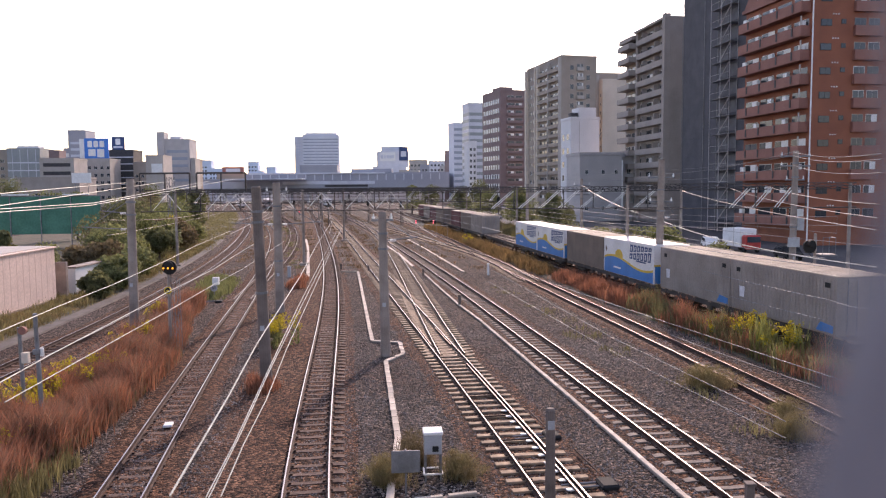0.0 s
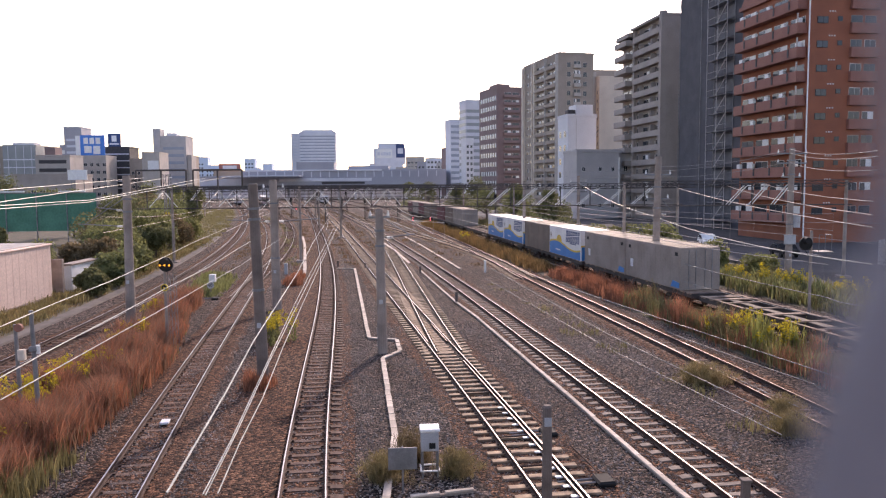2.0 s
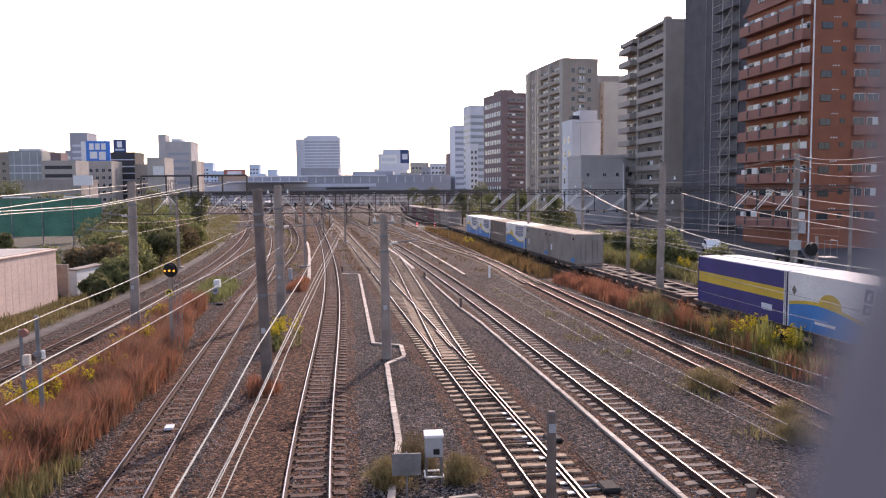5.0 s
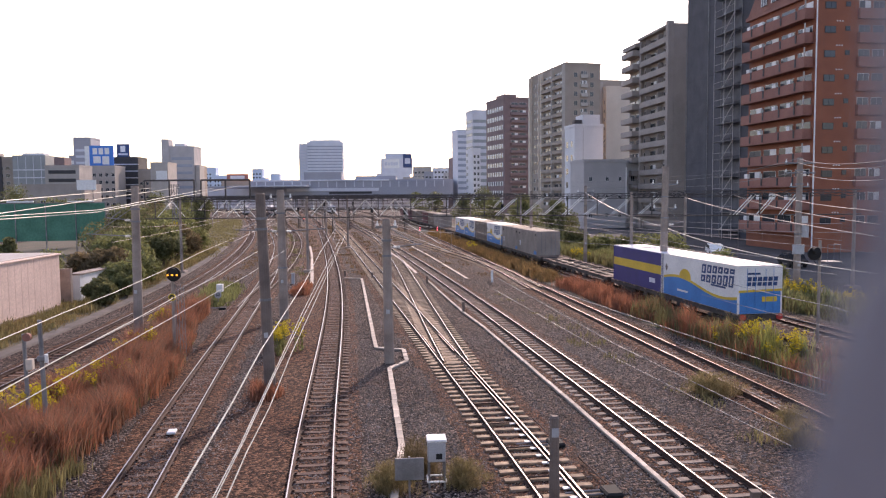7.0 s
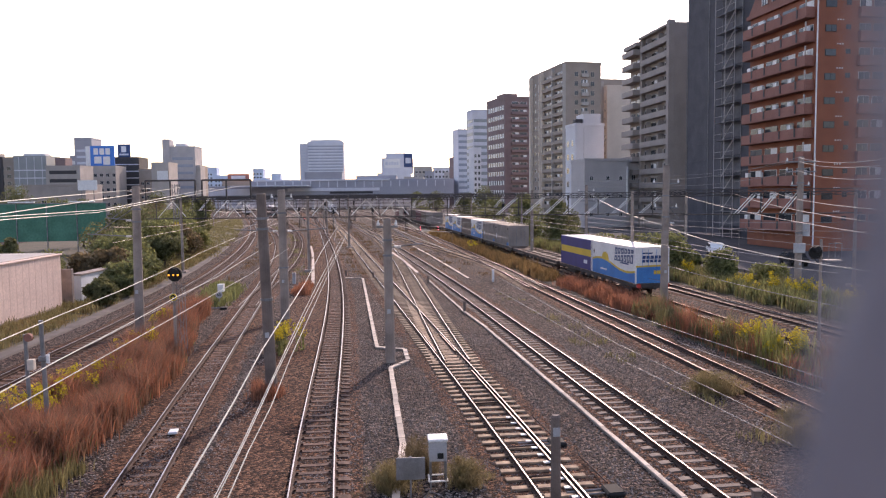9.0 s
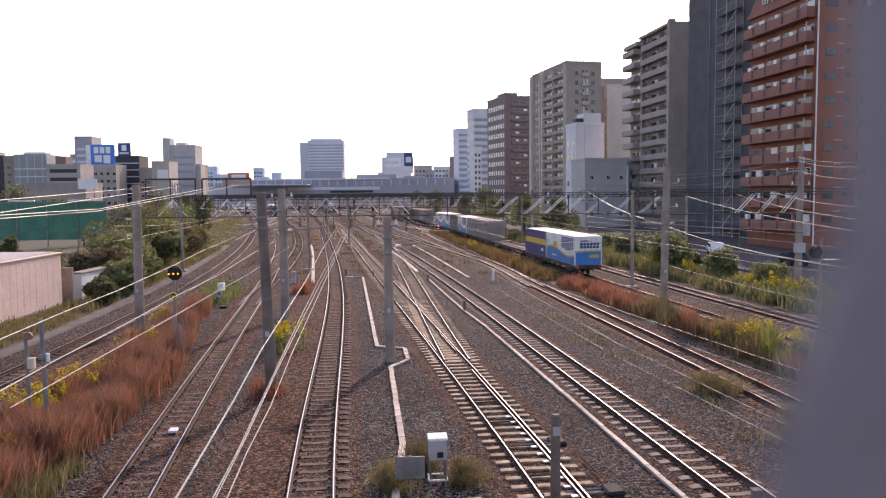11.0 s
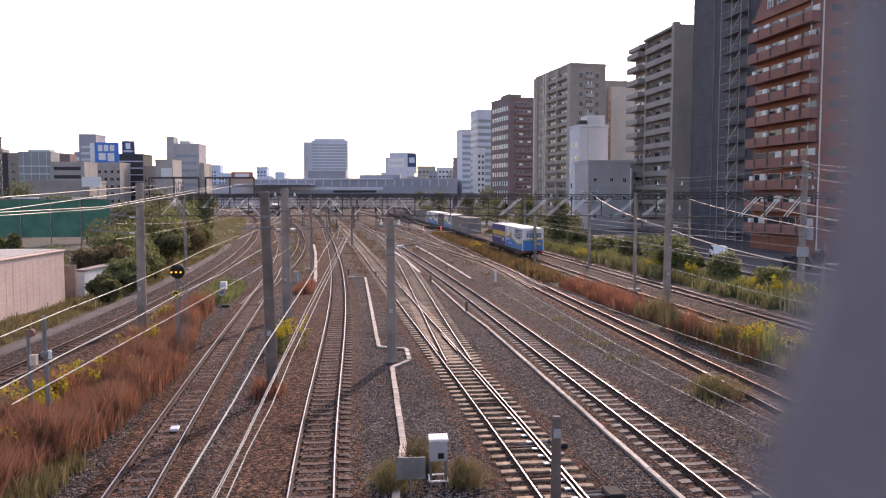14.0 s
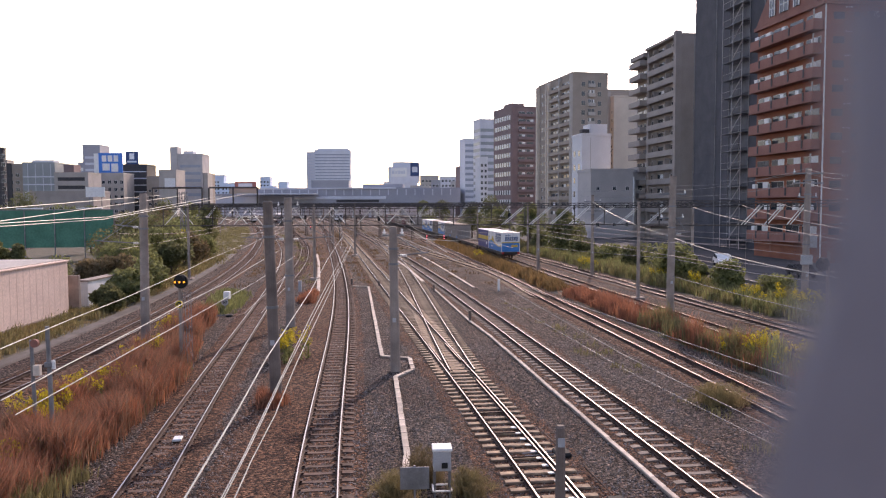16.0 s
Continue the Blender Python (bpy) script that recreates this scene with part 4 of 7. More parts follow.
def left_buildings():
    g = "town buildings behind the tracks"
    def blk(label, px0, px1, d, top, m, yaw=3, depth=14):
        x0, x1 = bearing(px0, d), bearing(px1, d)
        return Block("office_building", label, x0, d, yaw, x1 - x0, depth, 7.66 + (346 - top) / F_PX * d, m, g)
    z = blk("tall dark brown tower at the edge of town", -70, -7, 300, 246, M_SLATE, 3, 2)
    z.windows("front", [2 + 3 * k for k in range(5)], floors(4, 3.2, 8), 1.6, 1.6)
    a = blk("dark brick and grey office block", -60, 28, 350, 274, M_BROWN)
    a.windows("front", [2 + 3 * k for k in range(7)], floors(4, 3.4, 6), 1.8, 1.6)
    b = blk("wide grey-green glass office block", 28, 84, 345, 272, M_GLASSG)
    b.bands("front", floors(3, 3.5, 6), 0.5, M_PALE, 0.1, 0.1, "spandrel")
    a.add("roof_room", (6, 3, a.h), (14, 9, a.h + 2.6), M_GREYB)
    a.add("dark_wing", (12.6, -0.4, 0), (17.5, 6, a.h + 0.8), M_SLATE)
    for k in range(4):
        b.add("mullion", (2.2 + 3.4 * k, -0.12, 0), (2.4 + 3.4 * k, 0.02, b.h), M_PALE)
    b.add("roof_screen", (3.0, 3.0, b.h), (12.5, 9.0, b.h + 1.8), M_PALE)
    c = blk("beige office block with ribbon windows", 84, 143, 330, 290, M_GREYB)
    c.bands("front", floors(4, 3.6, 5), 1.5, M_SLATE, 0.1, 1.5)
    c.add("roof_room", (3.2, 2, 21.4), (7.6, 9, 25.6), M_DKB)
    d = blk("slim blue-grey tower with an open notch", 136, 166, 430, 241, M_STN)
    d.add("side_wing", (-3.2, 1, 0), (0.0, 12, 32), M_STN)
    d.add("notch", (-2.6, 0.86, 27), (-0.4, 1.1, 29), WHITE)
    d.bands("front", floors(6, 3.5, 9), 1.3, M_BLUEG, 0.08, 1.2)
    e = blk("grey office block under a large blue roof sign", 152, 206, 365, 291, M_GREYB)
    e.windows("front", [2.2 + 2.9 * k for k in range(5)], floors(4, 3.5, 5), 1.5, 1.6)
    s = thing("roof_sign", "large blue rooftop sign with plain white bars", "sign", m=pose(bearing(162, 365), 366, 7.66 + 55 / F_PX * 365 + 0.65, 0, 0, 3))
    part("panel", B((0, 0, 0), (11.2, 0.8, 9.6), 0.05), M_BLUE, s)
    part("side_panel", B((-2.6, 0.9, 0.2), (-0.05, 5.5, 9.4), 0.05), WHITE, s)
    for lo, hi in (((1.6, 5.4), (3.7, 8.4)), ((4.4, 5.4), (6.5, 8.4)), ((7.2, 5.4), (9.3, 8.4)), ((1.8, 1.2), (5.2, 4.5)), ((6.0, 0.6), (9.2, 4.5))):
        part("sign_bar", B((lo[0], -0.14, lo[1]), (hi[0], -0.02, hi[1]), 0.02), WHITE, s)
    f = blk("dark office block with pale floor bands", 205, 248, 385, 276, M_SLATE)
    f.bands("front", floors(4, 3.4, 7), 0.5, M_PALE, 0.1, 0.2, "spandrel")
    t = thing("roof_sign", "navy rooftop sign with plain white bars", "sign", m=pose(bearing(206, 383), 387, 7.66 + 70 / F_PX * 385 + 0.65, 0, 0, 3))
    part("panel", B((0, 0, 0), (6.2, 0.8, 6.6), 0.05), M_NAVY, t)
    part("sign_bar", B((1.9, -0.14, 2.6), (4.3, -0.02, 5.6), 0.02), WHITE, t)
    part("sign_bar", B((0.8, -0.14, 1.0), (5.4, -0.02, 1.9), 0.02), M_PALE, t)
    blk("small grey-brown office building", 248, 274, 380, 297, M_BROWN).windows("front", (1.6, 4.4), floors(4, 3.4, 4), 1.4, 1.4)
    h = blk("grey office block with a tall lift shaft", 304, 347, 385, 258, M_GREY)
    h.bands("front", floors(5, 3.6, 7), 1.4, M_TINT, 0.08, 1.0)
    h.add("lift_shaft", (-3.6, -0.4, 0), (0.0, 7, 37), M_GREY)
    h.add("upper_step", (12.4, 1.0, 0), (14.6, 10, 24), M_GREYB)
    h.add("roof_room", (2.0, 3.0, h.h), (7.0, 9.0, h.h + 2.2), M_PALE)
    i = blk("low white and brown building", 270, 300, 350, 286, M_GREYB)
    i.add("white_hoarding", (2.6, -0.3, 15.5), (7.4, 0.0, 20), WHITE)
    blk("narrow brown tiled office building", 346, 357, 390, 292, M_BROWN)
    j = blk("low wide grey warehouse with tall windows", 40, 150, 250, 324, M_TAUPE)
    j.windows("front", [7 + 2.8 * k for k in range(4)], (3.6,), 1.6, 3.6)
    k = thing("billboard", "blank white billboard on posts", "billboard", m=pose(bearing(139, 230), 230, 0, 0, 0, 5))
    part("panel", B((0, 0, 10.2), (5.6, 0.3, 13.2), 0.03), WHITE, k)
    for u in (1.0, 4.6):
        part("post", R((u, 0.2, -0.2), (u, 0.2, 10.4), 0.12, seg=8), STEEL, k)
    r = thing("billboard", "dull red rooftop billboard far off", "billboard", m=pose(bearing(404, 520), 520, 0, 0, 0, 3))
    part("panel", B((0, 0, 19), (14.5, 0.4, 23.4), 0.03), DULLRED, r)
    part("sign_bar", B((2.5, -0.12, 20.0), (12, -0.02, 22.2), 0.02), M_PALE, r)
    part("building", B((-4, 1.0, -0.3), (16, 14, 19), 0.03), M_BROWN, r)


def station():
    st = thing("station", "long grey-blue elevated railway station across the tracks", "station")
    x0, x1 = bearing(330, 450), bearing(803, 450)
    part("concourse_wall", B((x0 + 38, 450, 6.0), (x1, 490, 16.6), 0.05), M_STN, st)
    part("roof_edge", B((x0 + 40, 449.2, 16.6), (x1 - 38, 492, 17.5), 0.05), M_PALE, st)
    part("roof", B((x1 - 75, 450.5, 16.62), (x1, 490, 17.3), 0.05), M_STN, st)
    part("viaduct", B((-230, 452, 6.2), (x0 + 37.9, 470, 12.6), 0.05), M_PALE, st)
    part("viaduct_parapet", B((-230, 451.6, 12.6), (x0 + 37.9, 452.4, 14.2), 0.05), M_STN, st)
    part("band", B((x0 + 60, 449.6, 10.6), (x1 - 44, 450.05, 12.4), 0.05), M_PALE, st)
    part("opening", B((x0 + 82, 449.7, 6.2), (x1 - 52, 450.04, 8.0), 0.05), M_SLATE, st)
    # Pale back wall and piers paint in the haze beneath the deck.
    part("back_wall", B((-230, 500, -0.3), (40, 503, 7), 0.05), M_PALE, st)
    for k in range(22):
        u = x0 + 42 + (x1 - x0 - 48) * k / 21
        part("mullion", B((u, 449.5, 13.0), (u + 0.5, 450.02, 16.4), 0.02), M_PALE, st)
    part("platform_roof", B((x0 + 30, 436, 13.4), (x0 + 74, 449, 14.1), 0.1), M_PALE, st, "thin pale canopy roof")
    part("slot", B((x0 + 85, 449.55, 9.0), (x1 - 48, 450.03, 10.3), 0.05), M_SLATE, st)
    part("plant_room", B((x0 + 100, 455, 17.5), (x0 + 124, 470, 19.6), 0.05), M_STN, st)
    part("plant_room", B((x1 - 30, 458, 17.3), (x1 - 18, 470, 18.8), 0.05), M_GREYB, st)
    for k in range(24):
        x = -228 + 10 * k
        if x < 8:
            part("pier", B((x, 452, -0.3), (x + 1.2, 456, 6.4), 0.05), M_PALE, st)


station(), far_buildings(), left_buildings()
red_building(), scaffold_building(), grey_building(), brown_building(), white_building(), dark_building()

# ---------- ground strips ----------


def along(key, y0, y1, a, b, step=6):
    rows = []
    y = y0
    while y <= y1:
        x = on_line(key, y)[0]
        rows.append((x + a, x + b, y))
        y += step
    return rows


strip("road", [(26, 76, y) if y < 60 else (26 - 0.12 * (y - 60), 60 - 0.1 * (y - 60), y) for k, y in enumerate(range(-160, 330, 10))], -0.1, 0.05, ASPHALT, "dark asphalt street beside the rail yard", "road")
strip("verge", along("siding", 22, 260, 2.0, 8.2), -0.1, 0.03, SOIL, "weedy soil verge between siding and street", "ground")
strip("verge", along("outer", 16, 200, -8.5, -3.4), -0.1, 0.03, SOIL, "dry grassy soil verge beside the outer track", "ground")
strip("verge", along("outer", 52, 260, -40, -8.4), -0.1, 0.035, SOIL, "weedy soil slope behind the outer track", "ground")
strip("verge", along("freight", 18, 200, -4.4, -1.9), -0.1, 0.03, SOIL, "soil strip overgrown by rusty weeds", "ground")
strip("pavement", along("outer", 10, 120, -3.5, -2.55), -0.1, 0.09, PATH_C, "narrow concrete walkway beside the outer track", "pavement")
strip("verge", [(-14.4, -10.9, 16), (-14.5, -10.9, 22), (-14.7, -11.5, 30), (-15.2, -13.0, 38), (-16.5, -15.4, 48), (-17.0, -16.4, 56)], -0.1, 0.03, SOIL, "soil strip overgrown by rusty grass", "ground")

# ---------- plants ----------
LEFT_BED = [(-14.0, 16.5), (-10.8, 16.5), (-10.9, 22), (-11.1, 25.6), (-11.9, 33), (-13.2, 38.5), (-15.0, 44.3), (-15.7, 50), (-16.5, 50), (-16.2, 44), (-14.9, 37.5), (-14.4, 31), (-14.2, 26)]
grass("tall_grass", "rust-red tall feathery grass between two tracks", LEFT_BED, 1500, 1.25, 46, 0.02, RUSTGRASS, 0.2, 3, 0.5)
grass("tall_grass", "faded brown feathery grass between two tracks", LEFT_BED, 800, 1.3, 40, 0.018, plant_mat("faded_grass", (0.3, 0.17, 0.11), (0.2, 0.12, 0.08)), 0.22, 23, 0.6)
grass("grass", "olive green weeds among rusty grass", LEFT_BED, 200, 0.75, 30, 0.035, OLIVE, 0.16, 4)
grass("grass", "green weeds at the edge of the ballast", [(-12.2, 16.5), (-10.4, 16.5), (-10.2, 21), (-11.6, 21.5)], 200, 0.7, 44, 0.018, OLIVE, 0.16, 5)


def along_poly(key, y0, y1, a, b, step=6):
    rows = along(key, y0, y1, a, b, step)
    return [(r[0], r[2]) for r in rows] + [(r[1], r[2]) for r in reversed(rows)]


grass("tall_grass", "rust-red weeds in a strip beside the freight track", along_poly("freight", 24, 46, -4.1, -2.4), 150, 1.3, 44, 0.02, RUSTGRASS, 0.2, 6)
grass("tall_grass", "dense rust-red weeds beside the freight track", along_poly("freight", 45, 67, -3.9, -2.3), 400, 1.05, 40, 0.026, RUSTGRASS, 0.22, 7)
grass("tall_grass", "yellow-brown weeds beside the freight track", along_poly("freight", 66, 150, -4.2, -2.2), 900, 1.0, 30, 0.05, plant_mat("ochre_grass", (0.27, 0.165, 0.07), (0.17, 0.115, 0.05)), 0.3, 8)
grass("grass", "olive weeds in a strip beside the freight track", along_poly("freight", 24, 50, -4.0, -2.3), 260, 1.35, 34, 0.026, OLIVE, 0.2, 9)
grass("grass", "tall yellow-green weeds beside the freight track", [(14.0, 31.6), (15.4, 31.6), (15.2, 34.4), (14.0, 35.4)], 24, 2.1, 24, 0.05, plant_mat("lime_weeds", (0.34, 0.33, 0.09), (0.22, 0.22, 0.07)), 0.14, 31, 0.18)
grass("grass", "green weeds between siding and street", along_poly("siding", 24, 150, 2.6, 8.0), 3000, 1.0, 30, 0.05, OLIVE, 0.35, 10)
grass("grass", "leafy green weeds between siding and street", along_poly("siding", 24, 120, 2.8, 7.6), 1500, 1.15, 26, 0.07, GREEN, 0.35, 11)
grass("grass", "dry straw grass beside the outer track", along_poly("outer", 20, 110, -8.0, -3.8), 1300, 0.4, 24, 0.03, plant_mat("straw_grass", (0.26, 0.19, 0.09), (0.16, 0.13, 0.06)), 0.3, 12)
grass("grass", "green weeds beside the outer track", along_poly("outer", 20, 110, -8.2, -4.0), 700, 0.6, 26, 0.04, OLIVE, 0.3, 13)
grass("grass", "green weeds between two tracks", along_poly("left", 53, 66, -4.2, -2.0), 200, 0.6, 30, 0.05, GREEN, 0.3, 14)
grass("tall_grass", "rusty grass tuft between two tracks", along_poly("main", 58, 68, -3.2, -2.2), 60, 0.7, 30, 0.04, RUSTGRASS, 0.2, 15)
grass("tall_grass", "rusty brown grass tuft at the foot of a mast", [(-7.3, 28.0), (-6.4, 28.0), (-6.4, 29.2), (-7.3, 29.2)], 22, 1.1, 40, 0.025, RUSTGRASS, 0.12, 16)
grass("grass", "sparse olive weeds on the ballast", along_poly("right", 22, 60, 2.2, 4.0), 26, 0.3, 24, 0.025, OLIVE, 0.25, 17)

for i, (x, y, h) in enumerate(((-13.6, 24.5, 1.35), (-13.9, 25.5, 1.25), (-13.8, 28.0, 1.3), (-13.0, 30.0, 1.2), (-14.2, 33.5, 1.2), (-15.8, 43.0, 1.3), (-14.4, 36, 1.3),
                               (-8.0, 37.5, 1.4), (-8.4, 36.6, 1.3), (-12.0, 20.5, 1.2), (15.3, 32.6, 1.5), (14.5, 35.0, 1.6), (13.9, 37.5, 1.1), (25.0, 52, 1.7), (24.2, 55, 1.6), (22.6, 57, 1.4),
                               (21.4, 66, 1.5), (20.0, 73, 1.4), (26.2, 48, 1.5), (15.4, 87, 1.5), (4.2, 104, 1.3))):
    goldenrod(x, y, h, 40 + i, n=12)
MIXED = plant_mat("olive_leaves", (0.3, 0.22, 0.11), (0.17, 0.15, 0.07))


def tuft(x, y, r, h, n, material, seed, label):
    """A rounded feathery weed: many fine stems fanning out from one root."""
    rng = np.random.default_rng(seed)
    ob = thing("weed_tuft", label, "weed", "feathery weeds on the ballast", m=pose(x, y, 0))
    p = np.stack([rng.normal(0, r * 0.3, n), rng.normal(0, r * 0.3, n), np.zeros(n)], 1)
    v, f = blades(rng, p, h, 34, r * 0.16, 0.008, 1.1)
    tagged(part("stalk", mesh_np("stalk", v.tolist(), f, material), None, ob), kind="stuff")
    p2 = np.stack([rng.normal(0, r * 0.42, n * 4), rng.normal(0, r * 0.42, n * 4), rng.uniform(0.25, 0.8, n * 4) * h], 1)
    p2[:, 2] *= np.clip(1.15 - (np.hypot(p2[:, 0], p2[:, 1]) / (r * 1.2)) ** 2, 0.1, 1)
    v, f = blades(rng, p2, h * 0.26, 10, 0.06, 0.009, 1.3)
    tagged(part("leaves", mesh_np("leaves", v.tolist(), f, material), None, ob), kind="stuff")


tuft(-1.35, 19.3, 0.7, 0.85, 40, MIXED, 61, "feathery olive weed tuft beside an equipment box")
tuft(-0.75, 20.6, 0.6, 1.15, 30, BROWNLEAF, 63, "dry brown feathery weed behind an equipment box")
tuft(0.55, 19.7, 0.65, 0.8, 40, MIXED, 62, "feathery olive weed tuft behind an equipment box")
tuft(10.3, 28.6, 1.2, 0.95, 60, MIXED, 64, "low olive weed tuft on the ballast between tracks")
tuft(11.6, 24.6, 0.7, 0.8, 26, MIXED, 65, "sparse olive weed on the ballast between tracks")

tuft(10.8, 22.6, 0.9, 0.9, 30, MIXED, 67, "thin olive-brown weed on the ballast between tracks")
shrub(21.5, 73, 2.6, 3.4, 66, GREEN, "rounded green bush on the verge beside a street", n=14, dens=420, size=0.16)
shrub(23.8, 64, 2.0, 2.4, 67, GREEN, "green climber-covered bush on the verge", n=12, dens=420, size=0.14)
shrub(26.5, 61, 1.8, 1.6, 68, GREEN, "low green bush on the verge beside a street", n=10, dens=320, size=0.14)
for i, (x, y, r, z) in enumerate(((22.6, 80, 1.8, 2.0), (21.4, 88, 2.0, 2.4), (20.0, 97, 2.2, 2.6), (18.4, 106, 2.2, 2.8), (16.8, 115, 2.4, 2.8), (15.0, 126, 2.6, 3.2), (24.6, 76, 1.4, 1.5))):
    shrub(x, y, r, z, 170 + i, (GREEN, DKGREEN)[i % 2], ("green leafy bush on the verge beside a street", "dark green bush on the verge beside a street")[i % 2], n=11, dens=300, size=0.15)
for i, (x, y, r, z) in enumerate(((-24.6, 54, 1.2, 1.8), (-26.2, 60.5, 2.0, 2.2), (-29.2, 64, 2.6, 3.2), (-27.0, 68, 2.2, 2.6), (-31.5, 74, 3.0, 4.0), (-35, 82, 3.4, 4.4), (-34, 92, 3.4, 5.0), (-39, 90, 3.2, 4.2),
                                  (-24.9, 59, 1.3, 1.8), (-38, 106, 4, 6), (-44, 104, 4.5, 6.4), (-43, 118, 4.5, 5.6), (-50, 128, 5, 6), (-44, 78, 1.2, 1.9), (-35, 66, 2.4, 3.0), (-31.0, 84, 2.6, 3.2), (-30.5, 77, 2.0, 2.6), (-33.6, 96, 3.0, 4.2), (-37, 110, 3.2, 4.2), (-42, 126, 3.6, 4.6), (-30.2, 70, 1.8, 2.2))):
    shrub(x, y, r, z, 80 + i, (DKGREEN, GREEN, BROWNLEAF, GREEN, GREEN)[i % 5], ("dark green dense bush beside the outer track", "green leafy bush beside the outer track", "brownish dry bush beside the outer track")[(0, 1, 2, 1, 1)[i % 5]], n=14, dens=380, size=0.17)
for i, (x, y, h, r) in enumerate(((-48, 84, 3.4, 1.4), (-55, 92, 3.6, 1.5), (-38, 120, 7.5, 3.4), (-48, 140, 8, 4), (-60, 160, 8, 4), (-70, 185, 8, 4.5), (-57, 120, 7, 3.5), (-76, 150, 8.5, 4.5), (-90, 160, 10, 5), (-104, 170, 9, 5), (-66, 78, 4.6, 2.2), (-56, 80, 4.2, 2.0),
                                  (17.5, 118, 6.5, 3.0), (14, 134, 7, 3.4), (20, 128, 6.5, 3.2), (10, 150, 7.5, 3.6), (5, 170, 7.5, 3.8), (16, 150, 7.5, 3.8), (-2, 200, 8, 4), (-8, 230, 8, 4.5), (10, 190, 9, 4.5))):
    tree(x, y, h, r, 120 + i, (DKGREEN, GREEN)[i % 2], ("dark green broadleaf tree beside the yard", "green broadleaf tree beside the yard")[i % 2])

# ---------- left side: hall, wall, net ----------
M_HALL = mat("ribbed_pale_cladding", (0.72, 0.55, 0.47), (0.64, 0.48, 0.41), 0.4, 0.75, 0, 0.05, 8)


def hall():
    ob = thing("warehouse", "low warehouse with pale ribbed metal cladding", "building", m=pose(-26.9, 53.2, 0, 0, 0, 2.2))
    part("wall", B((-18, -45, -0.2), (-0.06, 0, 3.72)), M_HALL, ob)
    rib = finish(B((-0.062, -0.02, 0.25), (-0.05, 0.02, 3.7), 0.003), "rib", M_HALL)
    for k in range(55):
        part("rib", rib, None, ob, m=pose(0, -0.4 - 0.8 * k, 0))
    part("roof_edge", B((-18.1, -45.1, 3.72), (0.05, 0.1, 3.84), 0.03), M_HALL, ob)
    part("roof", B((-17.8, -44.8, 3.84), (-0.25, -0.2, 3.9), 0.02), M_GREYB, ob, "grey felt roof")
    part("plinth", B((-0.06, -45, -0.2), (0.06, 0.0, 0.22), 0.02), CONC, ob)


hall()
w = thing("boundary_wall", "low white concrete boundary wall", "wall", kind="structure")
part("panel", B((-27.6, 56, -0.2), (-26.9, 64, 2.0), 0.03), WHITE, w)
part("coping", B((-27.7, 55.9, 2.0), (-26.8, 64.1, 2.12), 0.02), CONC, w)
part("panel", B((-34, 54.6, -0.2), (-26.9, 54.9, 2.6), 0.03), CONC, w)

M_NET = mat("green_net", (0.065, 0.21, 0.145), (0.045, 0.155, 0.105), 0.5, 0.85, 0, 0.3, 4)
net = thing("sports_net", "tall green net fence on steel posts", "fence", m=pose(-70, 104, 0, 0, 0, 6))
part("net", B((-30, -0.03, 1.8), (23, 0.03, 7.0)), M_NET, net)
part("top_rail", R((-30, 0, 7.05), (23, 0, 7.05), 0.07, seg=6), STEEL, net)
for k in range(14):
    part("post", R((-29 + 4 * k, -0.1, -0.2), (-29 + 4 * k, -0.1, 7.1), 0.08, seg=8), STEEL, net)
for k in range(5):
    part("lamp_bar", B((-14 + 8 * k, -0.3, 7.15), (-10.5 + 8 * k, 0.1, 7.35), 0.03), WHITE, net)


def car(x, y, yaw, colour, label):
    ob = thing("car", label, "car", "parked cars", m=pose(x, y, 0.05, 0, 0, yaw))
    bm = bmesh.new()
    prism(bm, [(-2.1, 0.35), (-2.15, 0.75), (-1.3, 0.9), (-0.8, 1.4), (0.9, 1.45), (1.6, 0.95), (2.1, 0.85), (2.15, 0.35)], 1.6, "y", -0.8)
    bmesh.ops.bevel(bm, geom=list(bm.edges), offset=0.05, segments=1, affect="EDGES")
    part("body", bm, colour, ob)
    gl = bmesh.new()
    prism(gl, [(-1.15, 0.95), (-0.72, 1.34), (0.85, 1.38), (1.4, 0.98)], 1.64, "y", -0.82)
    part("glazing", gl, GLASS, ob)
    for u in (-1.3, 1.3):
        for v in (-0.75, 0.75):
            part("wheel", R((u, v - 0.1, 0.31), (u, v + 0.1, 0.31), 0.31, seg=14), BLACK, ob)


car(-70, 92, 20, WHITE, "white parked car beyond a net fence")
car(-62, 94, 10, BLACK, "dark parked car beyond a net fence")
car(33, 92, 80, WHITE, "white parked car at the street")
car(30, 101, 80, GREYBOX, "grey parked car at the street")
car(36, 78, 85, BLACK, "dark parked car at the street")
for k in range(7):
    fp = thing("guard_rail", "low steel guard rail along the street", "fence", "guard rails", m=pose(27.2 - 0.75 * k, 60 + 6.5 * k, 0, 0, 0, 97))
    part("rail", B((-3.0, -0.03, 0.55), (3.0, 0.03, 0.85), 0.02), STEEL, fp)
    for u in (-2.6, 0, 2.6):
        part("post", R((u, 0.08, -0.1), (u, 0.08, 0.85), 0.05, seg=8), STEEL, fp)

